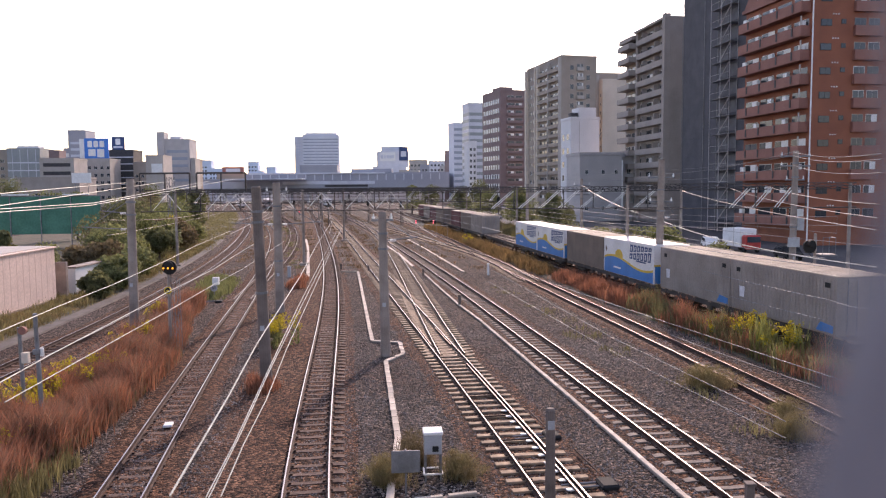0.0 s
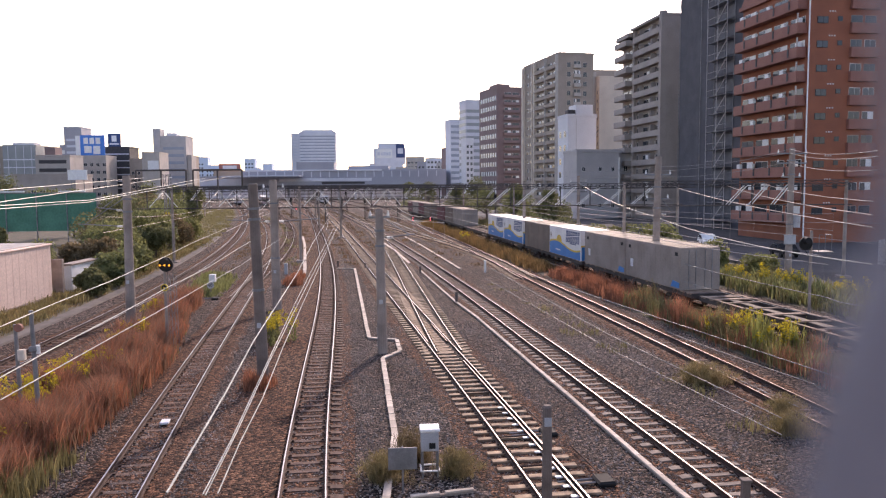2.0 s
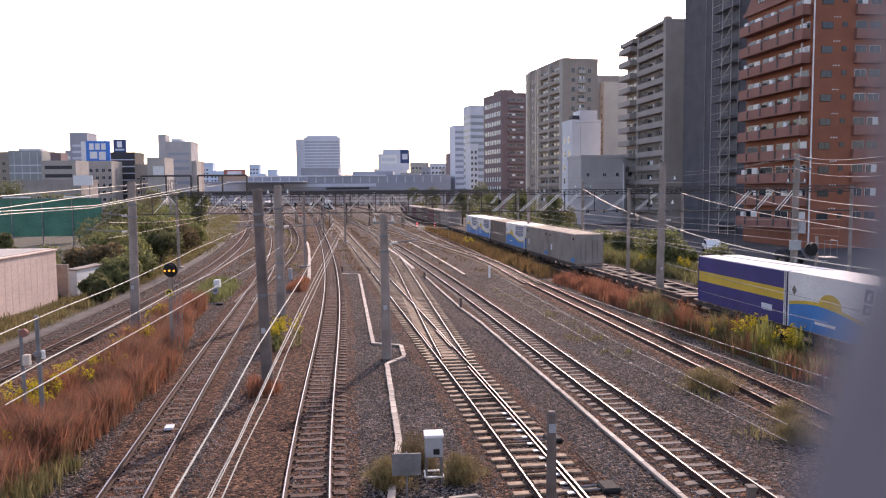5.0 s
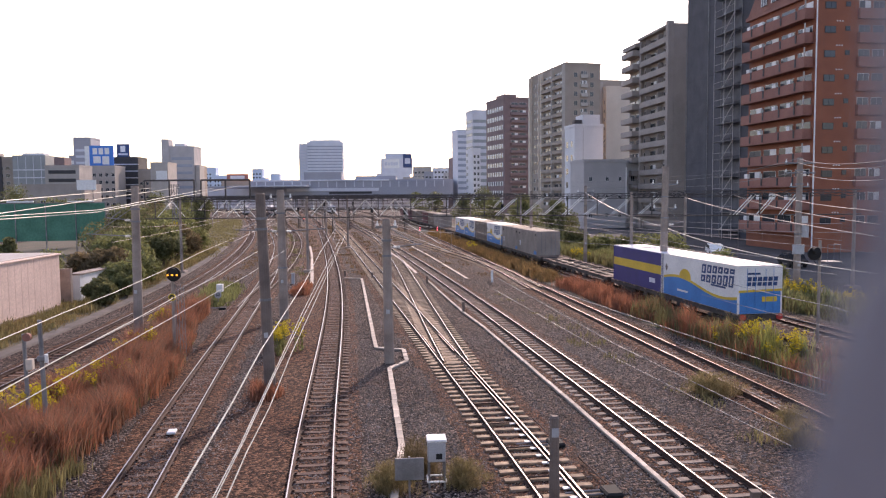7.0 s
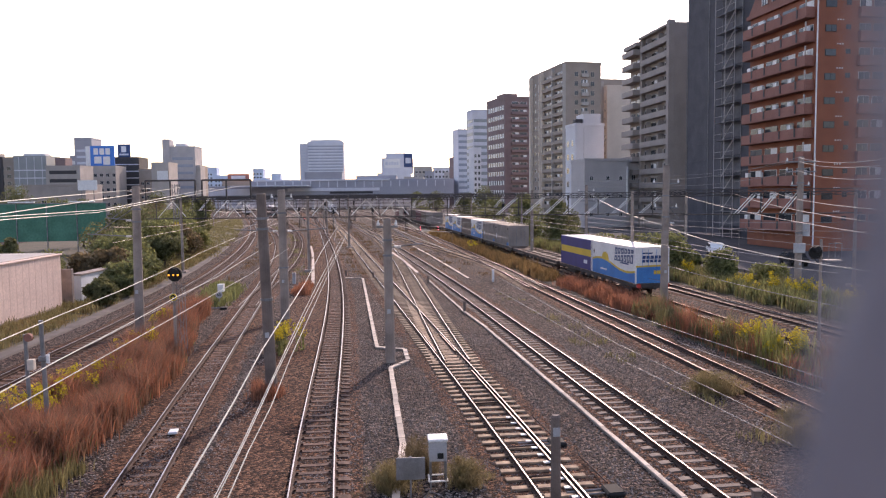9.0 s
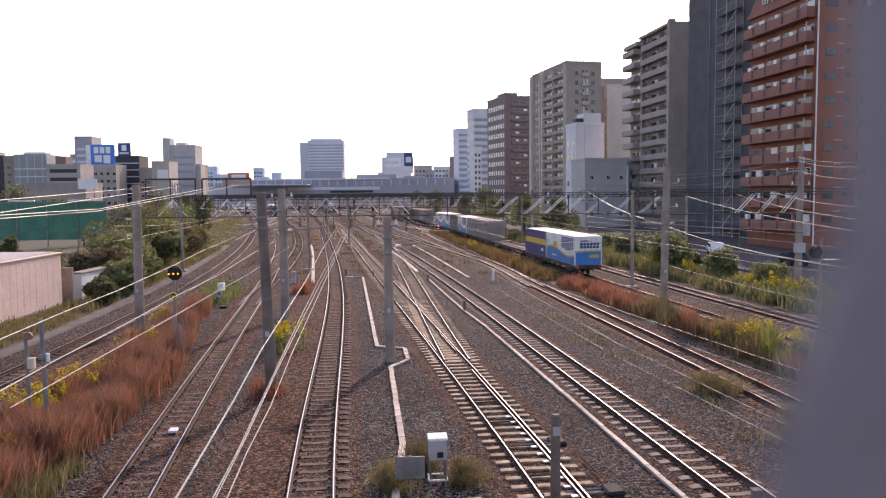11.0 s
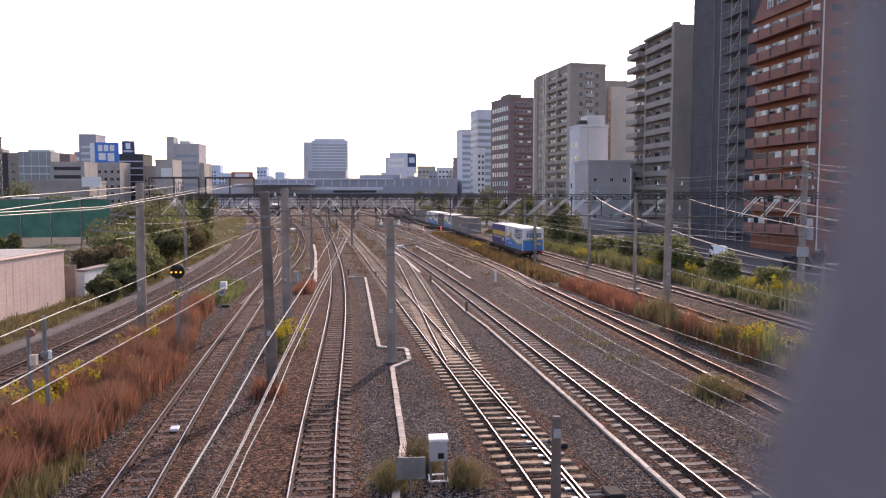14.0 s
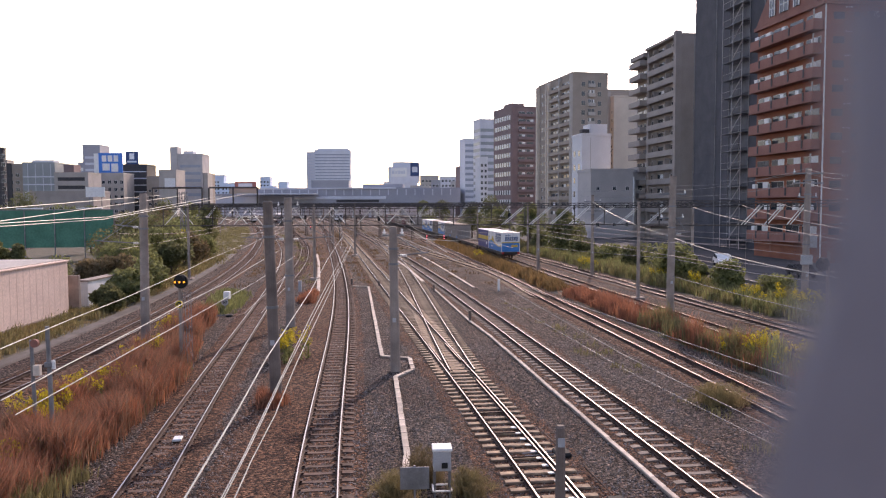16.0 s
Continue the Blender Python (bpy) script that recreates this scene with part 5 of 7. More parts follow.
# ---------- overhead line ----------
ma = mast(-17.3, 42.7, 8.3, 0.27, "tall grey concrete mast beside the rusty grass", 0.5, (6.3, 7.0))
mast(-6.7, 28.9, 7.75, 0.235, "dark grey concrete mast between two tracks", -1.6, (6.4, 6.8, 3.7), DARKCONC)
mb = mast(-10.0, 47.3, 8.05, 0.3, "grey concrete mast between two tracks", -0.4, (6.6, 3.2))
mc = mast(-2.5, 34.5, 6.6, 0.235, "pale grey concrete mast beside a cable trough", -0.6, (4.9, 5.6))
md = mast(14.7, 50.6, 9.4, 0.27, "pale concrete mast beside the freight track", 0.6, (6.0, 7.4))
mf = mast(25.7, 55, 10.1, 0.26, "tall concrete utility mast on the verge", 0.4, (8.2, 9.2, 4.6))
mg = mast(15.3, 81.5, 8.5, 0.2, "slim concrete mast beside the siding", 0, (6.4,))
mast(10.2, 87.7, 8.0, 0.2, "slim concrete mast beside the freight track", 0, (6.4,))
mast(2.45, 16.6, 2.7, 0.13, "short brown-grey concrete post between two tracks", 0, (), DARKCONC)
cantilever(ma, 5.5, -2.8, 7.2), cantilever(ma, 6.4, -1.6, 7.6)
cantilever(mb, 5.5, 2.8, 6.9), cantilever(mb, 5.5, -2.9, 6.9), crossarm(mb, 7.5, 0.7)
cantilever(mc, 5.3, 1.6, 6.3), crossarm(mc, 6.2, 0.5, 2)
crossarm(md, 8.2, 0.9), crossarm(md, 6.6, 0.8, 2), cantilever(md, 5.6, 1.2, 7.0)
crossarm(mf, 9.7, 1.1), crossarm(mf, 9.0, 1.1), crossarm(mf, 8.0, 0.7, 2), crossarm(mg, 7.8, 0.9), crossarm(mg, 6.8, 0.9)
part("transformer", R((0.45, 0, 4.4), (0.45, 0, 5.3), 0.3, seg=16), GREYBOX, mf, "grey pole-mounted transformer")
part("switch_box", B((-0.5, -0.45, 3.2), (0.3, -0.24, 3.9), 0.02), GREYBOX, mf)
lm = thing("lattice_mast", "steel lattice mast before green bushes", "mast", "overhead line masts", m=pose(-34.2, 98, 0, 0, -1.0))
part("shaft", lattice(bmesh.new(), (0, 0, -0.2), (0, 0, 9.4), 0.7, 14, 0.05), STEEL, lm)
part("number_plate", B((-0.3, -0.5, 4.0), (0.3, -0.42, 4.6)), YELLOW, lm)

ARMS = [(5.25, 2.1), (8.0, 2.1), (10.05, 2.0), (12.05, 1.9), (14.2, 2.2), (16.9, 2.1), (19.7, 2.1)]
gantry(76.8, -30, 25, 7.45, 5.55, (-13.7, -26.5, 24.5), "weathered steel portal gantry across all tracks", ARMS,
       [(x, 5.5) for x in (-29, -24, -20, -17, -10.5, -6.5, -3.2, 0.4, 4.2, 7.6, 12.6, 15.6, 18.8)], [(-30, -25, 9.4), (-24.3, -19.4, 9.4)], skew=0.0)
for x in (-27.5, -22, -20.5, -16, -12, -8, -5):
    insul = thing("insulator_pair", "white strut insulators hung from a gantry", "insulator", "gantry insulators", m=pose(x, 76.8, 0))
    insulator(insul, (-1.3, 0, 5.7), (0.2, 0, 7.3), 0.08)
    insulator(insul, (1.5, 0, 5.7), (0.2, 0, 7.3), 0.08)
gantry(60, 14.8, 33, 7.6, 5.9, (32.5, 14.9), "steel portal gantry beside the street", [(22.9, 1.5), (24.7, 1.4), (26.5, 1.3)], [(16.5, 5.9), (25, 5.9), (29, 5.9)], skew=0.0)
for k, (y, a, b, z) in enumerate(((112, -40, 12, 7.6), (150, -52, 6, 7.4), (190, -58, -2, 7.6), (235, -70, -8, 7.4), (285, -85, -18, 7.5), (340, -98, -26, 7.5), (395, -112, -34, 7.5))):
    gantry(y, a, b, z, z - 1.9, (a + 0.5, (a + b) / 2, b - 0.5), "weathered steel portal gantry far down the line",
           [(a + 4 + 6.2 * j, 1.4) for j in range(int((b - a) / 6.5))] if k == 0 else [], [(a + 3 + 5 * j, z - 2.2) for j in range(int((b - a) / 5) - 1)], skew=0.0)
for key, y0, y1, side in (("main", 44, 230, 0.15), ("left", 44, 230, 0), ("branch", 56, 230, 0), ("outer", 44, 230, 0), ("cross", 34, 230, 0), ("diverge", 40, 230, 0),
                          ("right", 44, 230, 0), ("far_right", 30, 230, 0), ("freight", 30, 230, 0), ("siding", 40, 230, 0)):
    catenary(key, y0, y1, 5.1, 6.0, 45, side)

FARWEED = plant_mat("far_weeds", (0.2, 0.125, 0.07), (0.13, 0.09, 0.05))
for i, (key, y0, y1, a, b, n) in enumerate((("main", 72, 220, 1.8, 3.0, 420), ("left", 70, 200, 1.8, 3.2, 300), ("cross", 90, 260, 1.7, 3.2, 420), ("right", 76, 240, 1.7, 3.4, 420),
                                            ("far_right", 70, 240, -3.2, -1.8, 500), ("branch", 90, 240, 1.8, 3.4, 300), ("outer", 70, 240, 1.8, 3.6, 420), ("outer", 90, 260, -14, -3, 1500))):
    grass("grass", "low ochre and olive weeds between far tracks", along_poly(key, y0, y1, a, b), int(n * 0.16) if i < 7 else n, 0.4, 20, 0.05, OLIVE if i in (1, 7) else FARWEED, 0.4, 200 + i)


def far_pole(x, y, h, label="slim grey pole with a dark signal box down the line"):
    ob = thing("signal_pole", label, "signal", "far signal poles", m=pose(x, y, 0))
    part("post", R((0, 0, -0.2), (0, 0, h), 0.1, 0.08, 8), DKSTEEL, ob)
    part("head", B((-0.25, -0.2, h - 1.2), (0.25, 0.05, h + 0.1), 0.05), BLACK, ob)
    part("platform", B((-0.5, -0.3, h - 1.5), (0.5, 0.5, h - 1.42), 0.01), DKSTEEL, ob)
    part("ladder", lattice(bmesh.new(), (0.35, 0.2, 0.0), (0.3, 0.2, h - 1.4), 0.3, 8, 0.02), DKSTEEL, ob)


for i, (key, y, sd, h) in enumerate((("main", 160, 2.3, 5), ("cross", 175, 2.4, 5), ("right", 170, 2.3, 5), ("branch", 185, 2.2, 5), ("left", 150, 2.2, 5), ("far_right", 160, -2.3, 5), ("siding", 130, 2.4, 6), ("main", 220, 2.3, 6), ("right", 225, 2.3, 6))):
    p = place_on(key, y, sd).translation
    far_pole(p.x, p.y, h)


def standing_train(key, y, n, body_m, label):
    """Coaches standing far down the line, end to end along their track."""
    for k in range(n):
        a, b = place_on(key, y + 20.4 * k).translation, place_on(key, y + 20.4 * k + 19.8).translation
        ob = thing("railway_coach", label, "railway coach", "standing coaches", m=pose(a.x, a.y, 0, 0, 0, math.degrees(math.atan2(-(b - a).x, (b - a).y))))
        part("body", B((-1.4, 0, 0.9), (1.4, 19.8, 3.5), 0.12), body_m, ob)
        part("roof", B((-1.3, 0.1, 3.48), (1.3, 19.7, 3.8), 0.14), GREYBOX, ob)
        part("window_band", B((-1.42, 1.0, 1.9), (1.42, 18.8, 2.7), 0.02), GLASS, ob)
        part("front_window", B((-1.0, -0.03, 1.9), (1.0, 0.05, 2.9), 0.02), GLASS, ob)
        for q in (3.0, 16.8):
            part("bogie", B((-1.0, q - 1.5, 0.2), (1.0, q + 1.5, 0.92), 0.08), BLACK, ob)


standing_train("branch", 300, 3, M_DKB, "dark brown coach standing near the station")
standing_train("left", 320, 2, M_STN, "blue-grey coach standing near the station")
standing_train("diverge", 330, 2, M_PALE, "pale coach standing near the station")

# ---------- loose stones of the ballast ----------


def stones(n, seed, y0, y1, x0, x1, material, label):
    """Angular chips lying on the ballast, each a squashed octahedron."""
    rng = np.random.default_rng(seed)
    y = y0 + (y1 - y0) * rng.uniform(0, 1, n) ** 1.3
    x = rng.uniform(x0, x1, n)
    s = rng.uniform(0.018, 0.042, n)
    base = np.array([(1, 0, 0), (-1, 0, 0), (0, 1, 0), (0, -1, 0), (0, 0, 1), (0, 0, -1)], float)
    a = rng.uniform(0, 2 * np.pi, n)
    v = base[None] * rng.uniform(0.6, 1.3, (n, 6, 1)) * s[:, None, None]
    v[:, :, 2] *= 0.75
    c, q = np.cos(a)[:, None], np.sin(a)[:, None]
    vx, vy = v[:, :, 0] * c - v[:, :, 1] * q, v[:, :, 0] * q + v[:, :, 1] * c
    v = np.stack([vx + x[:, None], vy + y[:, None], v[:, :, 2] + 0.012], 2).reshape(-1, 3)
    tri = [(0, 2, 4), (2, 1, 4), (1, 3, 4), (3, 0, 4), (2, 0, 5), (1, 2, 5), (3, 1, 5), (0, 3, 5)]
    f = [(6 * i + t[0], 6 * i + t[1], 6 * i + t[2]) for i in range(n) for t in tri]
    return tagged(new("ballast_stones", mesh_np("ballast_stones", v.tolist(), f, material)), label, "stone", kind="stuff")


STONE = mat("loose_stone", (0.3, 0.25, 0.22), (0.15, 0.12, 0.105), 0.5, 0.9, 0, 0, 20, island=0.6)
stones(34000, 301, 16.5, 42, -11, 13, STONE, "loose grey-brown ballast chips on the yard")
stones(9000, 302, 42, 70, -17, 14, STONE, "loose grey-brown ballast chips farther down the yard")

# ---------- single wires ----------
wire([(15.19, 81.00, 7.83), (16.01, 55.00, 5.23), (15.07, 26.00, 4.82)], 0.022, WIRE_G, "bright feeder wire sloping down beside the street", 0.35)
wire([(19.00, 60.00, 7.36), (13.87, 24.00, 6.22)], 0.016, WIRE, "bright feeder wire beside the street", 0.2)
wire([(23.00, 60.00, 7.46), (13.86, 24.00, 6.61)], 0.016, WIRE, "bright feeder wire beside the street", 0.2)
wire([(25.76, 60.00, 7.66), (13.85, 24.00, 7.04)], 0.016, WIRE, "bright feeder wire beside the street", 0.2)
wire([(25.59, 55.00, 10.07), (17.42, 30.00, 8.88)], 0.015, STEEL, "thin power line between street masts", 0.25)
wire([(25.60, 55.00, 9.79), (17.43, 30.00, 8.66)], 0.015, STEEL, "thin power line between street masts", 0.25)
wire([(25.62, 55.00, 9.10), (17.45, 30.00, 8.13)], 0.015, STEEL, "thin power line between street masts", 0.25)
wire([(24.50, 85.00, 9.08), (25.59, 55.00, 10.07)], 0.015, STEEL, "thin power line between street masts", 0.4)
wire([(24.50, 85.00, 8.45), (25.62, 55.00, 9.14)], 0.015, STEEL, "thin power line between street masts", 0.4)
wire([(21.87, 130.00, 9.01), (24.50, 85.00, 8.77)], 0.015, STEEL, "thin power line between street masts", 0.4)
wire([(4.75, 84.00, -0.14), (13.01, 22.00, 1.51)], 0.015, STEEL, "thin wire along the freight track", 0.1)
wire([(14.76, 51.00, 2.82), (15.63, 30.00, 3.06), (15.27, 26.00, 3.36)], 0.015, STEEL, "thin wire along the freight track", 0.1)
wire([(10.23, 88.00, 2.73), (14.75, 51.00, 3.97), (15.60, 30.00, 4.39)], 0.015, STEEL, "thin wire along the freight track", 0.1)
wire([(5.00, 70.00, -0.00), (8.47, 37.00, 0.26), (10.23, 22.00, 0.68)], 0.012, STEEL, "thin signal wire low across the ballast", 0.0)
wire([(3.83, 60.00, 0.28), (8.05, 34.00, 0.08), (9.78, 21.00, 0.51)], 0.012, STEEL, "thin signal wire low across the ballast", 0.0)
wire([(-29.00, 76.00, 8.64), (-13.94, 24.00, 7.60), (-11.62, 15.00, 7.38)], 0.016, WIRE_G, "pale feeder wire slung from gantry to bridge", 0.0)
wire([(-26.19, 76.00, 8.67), (-13.96, 24.00, 7.21), (-11.65, 15.00, 7.03)], 0.016, WIRE_G, "pale feeder wire slung from gantry to bridge", 0.0)
wire([(-22.81, 76.00, 8.59), (-15.36, 34.00, 7.14), (-13.97, 24.00, 7.12), (-11.64, 15.00, 7.18)], 0.016, WIRE_G, "pale feeder wire slung from gantry to bridge", 0.0)
wire([(-20.33, 76.00, 8.74), (-15.49, 34.00, 7.04), (-13.97, 24.00, 7.02), (-11.64, 15.00, 7.12)], 0.016, WIRE_G, "pale feeder wire slung from gantry to bridge", 0.0)
NEAR_WIRES = (
    ([(-6.1, 44.0, 5.95), (-3.9, 24.13, 5.9), (-2.84, 15.45, 5.9), (-2.1, 8.6, 5.9), (-1.82, 6.42, 5.9), (-1.57, 4.27, 5.9)], 0.0073, WIRE_G, "pale messenger wire over the main track"),
    ([(-6.3, 46.9, 5.1), (-3.9, 24.0, 5.1), (-3.1, 16.48, 5.1), (-2.42, 10.39, 5.1), (-2.1, 7.56, 5.1), (-1.97, 6.18, 5.1)], 0.0065, WIRE_G, "pale contact wire over the main track"),
    ([(-5.6, 44.0, 5.5), (-3.21, 20.25, 5.5), (-2.56, 13.9, 5.5), (-2.07, 9.19, 5.5), (-1.78, 6.6, 5.5), (-1.64, 5.2, 5.5)], 0.0056, WIRE_G, "copper auxiliary wire over the main track"),
    ([(-6.2, 48.0, 5.1), (-3.9, 25.8, 5.1), (-2.97, 16.87, 5.1), (-2.47, 12.06, 5.1), (-2.13, 9.11, 5.1), (-1.99, 7.47, 5.1), (-1.85, 6.2, 5.1)], 0.0065, WIRE_G, "pale contact wire beside the main track"),
    ([(-12.1, 44.0, 5.3), (-10.4, 32.33, 5.3), (-9.34, 26.25, 5.3), (-8.28, 19.19, 5.3), (-7.86, 15.49, 5.3), (-7.3, 11.5, 5.3)], 0.0096, WIRE_G, "pale contact wire over the curving track"),
    ([(-9.9, 44.0, 5.0), (-8.54, 32.54, 5.0), (-7.6, 25.25, 5.0), (-7.2, 20.28, 5.0), (-6.8, 16.77, 5.0), (-6.4, 12.48, 5.0), (-6.14, 10.2, 5.0)], 0.0088, WIRE_G, "pale wire slung across the curving track"),
    ([(-8.6, 42.0, 4.8), (-7.2, 28.02, 4.8), (-6.82, 22.36, 4.8), (-6.5, 18.15, 4.8), (-6.25, 14.5, 4.8), (-6.05, 11.64, 4.8), (-5.95, 10.2, 4.8)], 0.0081, WIRE_G, "thin pale wire slung across the curving track"),
)
for pts, r, material, label in NEAR_WIRES:
    wire(pts, r, material, label)
rng = np.random.default_rng(77)
for k in range(18):
    x0, y0 = -25 + 1.5 * k + rng.uniform(-0.5, 0.5), 76.8
    y1 = rng.choice([112.0, 150.0])
    wire([(x0, y0, rng.uniform(6.2, 7.4)), (x0 - 0.16 * (y1 - y0) + rng.uniform(-3, 3), y1, rng.uniform(6.2, 7.5))], 0.017, WIRE_G if k % 3 else WIRE, "sagging pale feeder wire between two gantries", rng.uniform(0.5, 1.3))
wire([(6.31, 70.00, -0.44), (11.87, 40.00, -0.06), (12.73, 25.00, 0.88)], 0.012, STEEL, "thin wire strung low beside the far track", 0.05)
wire([(7.18, 66.00, -0.48), (10.25, 42.00, -0.11), (11.70, 24.00, 0.41)], 0.012, STEEL, "thin wire strung low beside the far track", 0.05)
wire([(12.27, 84.00, 0.74), (14.78, 51.00, 1.67), (15.43, 30.00, 2.27)], 0.012, STEEL, "thin wire strung above the freight track", 0.1)
wire([(24.49, 85.00, 9.58), (25.60, 55.00, 9.79)], 0.012, STEEL, "thin power line between street masts", 0.3)
wire([(21.86, 130.00, 9.78), (24.49, 85.00, 9.58)], 0.012, STEEL, "thin power line between street masts", 0.3)
wire([(15.39, 82.00, 4.24), (14.74, 51.00, 4.54), (15.36, 30.00, 4.76)], 0.012, STEEL, "thin wire above the siding", 0.1)

# ---------- cable troughs ----------


def trough(pts, label, w=0.3, step=0.75):
    """Low concrete cable trough with loose lids."""
    ob = thing("cable_trough", label, "cable trough", "cable troughs", "structure")
    lid = finish(B((-w / 2, -step / 2 + 0.008, 0), (w / 2, step / 2 - 0.008, 0.05), 0.008), "lid", TROUGH)
    for (x0, y0), (x1, y1) in zip(pts, pts[1:]):
        L = math.hypot(x1 - x0, y1 - y0)
        yaw = math.degrees(math.atan2(-(x1 - x0), y1 - y0))
        part("channel", B((-w / 2 + 0.02, 0, -0.05), (w / 2 - 0.02, L, 0.06)), CONC, ob, m=pose(x0, y0, 0, 0, 0, yaw))
        n = max(1, round(L / step))
        for k in range(n):
            m = pose(x0, y0, 0.062 + random.uniform(0, 0.008), 0, 0, yaw) @ pose(random.uniform(-0.01, 0.01), L * (k + 0.5) / n, 0, 0, 0, random.uniform(-1.2, 1.2))
            part("lid", lid, None, ob, m=m)
    return ob


trough([(-1.25, 15.0), (-1.3, 22.5), (-2.4, 33.0), (-1.7, 34.5), (-2.0, 37.1), (-3.4, 37.6), (-7.5, 69.6), (-9.2, 70.2)], "white concrete cable trough zigzagging round a mast", 0.2)
trough([(6.75, 14.0), (5.91, 18.41), (5.38, 22.1), (4.58, 27.8), (4.05, 31.4), (3.33, 36.4), (2.28, 43.5), (1.25, 49.14), (0.09, 57.1), (-1.4, 67.6)], "white concrete cable trough beside a track", 0.15)
trough([(-2.6, 74), (-5.0, 90), (-7.5, 104)], "white concrete cable trough between far tracks")
trough([(-11.5, 66.0), (-12.32, 71), (-17.08, 98.7), (-20.3, 115.7)], "pale concrete cable trough beside a mast")
trough([(2.18, 68.8), (-1.97, 97.0), (-4.6, 113)], "pale concrete cable trough between far tracks", 0.25, 2.0)

trough([(-0.75, 18.0), (0.95, 18.45)], "short white cable trough beside an equipment box", 0.13)

# ---------- small equipment ----------


def equipment_box():
    ob = thing("equipment_box", "pale grey signalling box with white lid on steel legs", "signal box", m=pose(-0.22, 19.6, 0, 0, 0, 4))
    part("cabinet", B((-0.23, -0.23, 0.72), (0.23, 0.23, 1.24), 0.015), GREYBOX, ob)
    part("lid", B((-0.26, -0.26, 1.24), (0.26, 0.26, 1.32), 0.02), WHITE, ob, "white lid")
    part("vent", B((-0.02, -0.25, 0.8), (0.14, -0.228, 0.95), 0.005), BLACK, ob)
    for u in (-0.2, 0.2):
        for v in (-0.2, 0.2):
            part("leg", B((u - 0.025, v - 0.025, -0.1), (u + 0.025, v + 0.025, 0.72)), STEEL, ob)
    bm = bmesh.new()
    for lo, hi in (((-0.24, -0.26, 0.18), (0.24, -0.2, 0.22)), ((-0.24, 0.2, 0.18), (0.24, 0.26, 0.22)), ((-0.26, -0.26, 0.18), (-0.2, 0.26, 0.22)), ((0.2, -0.26, 0.18), (0.26, 0.26, 0.22))):
        box(bm, lo, hi, 0.01)
    part("foot_ring", bm, WHITE, ob, "white square frame between the legs")
    sg = thing("notice_board", "grey blank board on a thin post beside an equipment box", "sign", m=pose(-0.88, 18.4, 0, 0, 0, 4))
    part("board", B((-0.36, -0.02, 0.62), (0.36, 0.02, 1.18), 0.01), STEEL, sg)
    part("post", R((0, 0.05, -0.1), (0, 0.05, 1.2), 0.025, seg=8), STEEL, sg)


def repeater_signal():
    """A round black signal head with three amber lamps, on a slim post."""
    ob = thing("railway_signal", "round black signal head with amber lamps on slim post", "signal", m=pose(-12.6, 35.2, 0))
    part("post", R((0, 0, -0.2), (0, 0, 4.3), 0.09, 0.07, 12), CONC, ob)
    part("head", R((0.12, -0.22, 4.12), (0.12, -0.1, 4.12), 0.33, seg=28), BLACK, ob)
    part("hood", R((0.12, -0.34, 4.2), (0.12, -0.22, 4.2), 0.2, 0.22, 16), BLACK, ob)
    for u in (-0.13, 0.08, 0.29):
        part("lamp", R((u + 0.03, -0.36, 4.1), (u + 0.03, -0.33, 4.1), 0.045, seg=12), AMBER, ob, "amber lamp")
    part("bracket", B((-0.2, -0.08, 3.9), (0.3, 0.08, 3.98), 0.01), DKSTEEL, ob)
    part("marker_disc", R((0.0, -0.16, 3.05), (0.0, -0.12, 3.05), 0.17, seg=24), YELLOW, ob, "round yellow marker plate")
    part("marker_face", R((0.0, -0.18, 3.05), (0.0, -0.162, 3.05), 0.12, seg=24), BLACK, ob)
    part("marker_bar", B((-0.05, -0.2, 2.99), (0.05, -0.182, 3.08), 0.005), YELLOW, ob)
    part("ladder", lattice(bmesh.new(), (0.35, 0, -0.1), (0.3, 0, 3.6), 0.28, 12, 0.015), STEEL, ob)


def post_pair():
    a = thing("equipment_post", "slim steel post with red lamp and switch box", "post", "line-side posts", m=pose(-13.4, 24.1, 0, 0, -1.0))
    part("post", R((0, 0, -0.2), (0, 0, 3.35), 0.07, 0.06, 10), STEEL, a)
    part("lamp", R((0.14, -0.12, 3.25), (0.14, 0.0, 3.25), 0.13, seg=16), M_REDD, a, "dull red round lamp")
    part("switch_box", B((0.08, -0.16, 2.2), (0.3, 0.0, 2.55), 0.015), M_CREAM, a)
    part("base_box", B((-0.2, -0.12, 0.2), (0.06, 0.12, 0.5), 0.015), GREYBOX, a)
    b = thing("equipment_post", "slim steel post with clamp bracket", "post", "line-side posts", m=pose(-12.15, 22.8, 0, 0, -1.2))
    part("post", R((0, 0, -0.2), (0, 0, 4.0), 0.075, 0.065, 10), STEEL, b)
    part("clamp", B((-0.1, -0.12, 2.75), (0.14, 0.1, 2.92), 0.02), STEEL, b)
    part("insulator", R((0.16, -0.05, 2.7), (0.16, -0.05, 2.95), 0.06, seg=10), INSUL, b)
    part("base_box", B((-0.1, -0.14, 0.0), (0.16, 0.1, 0.2), 0.015), GREYBOX, b)


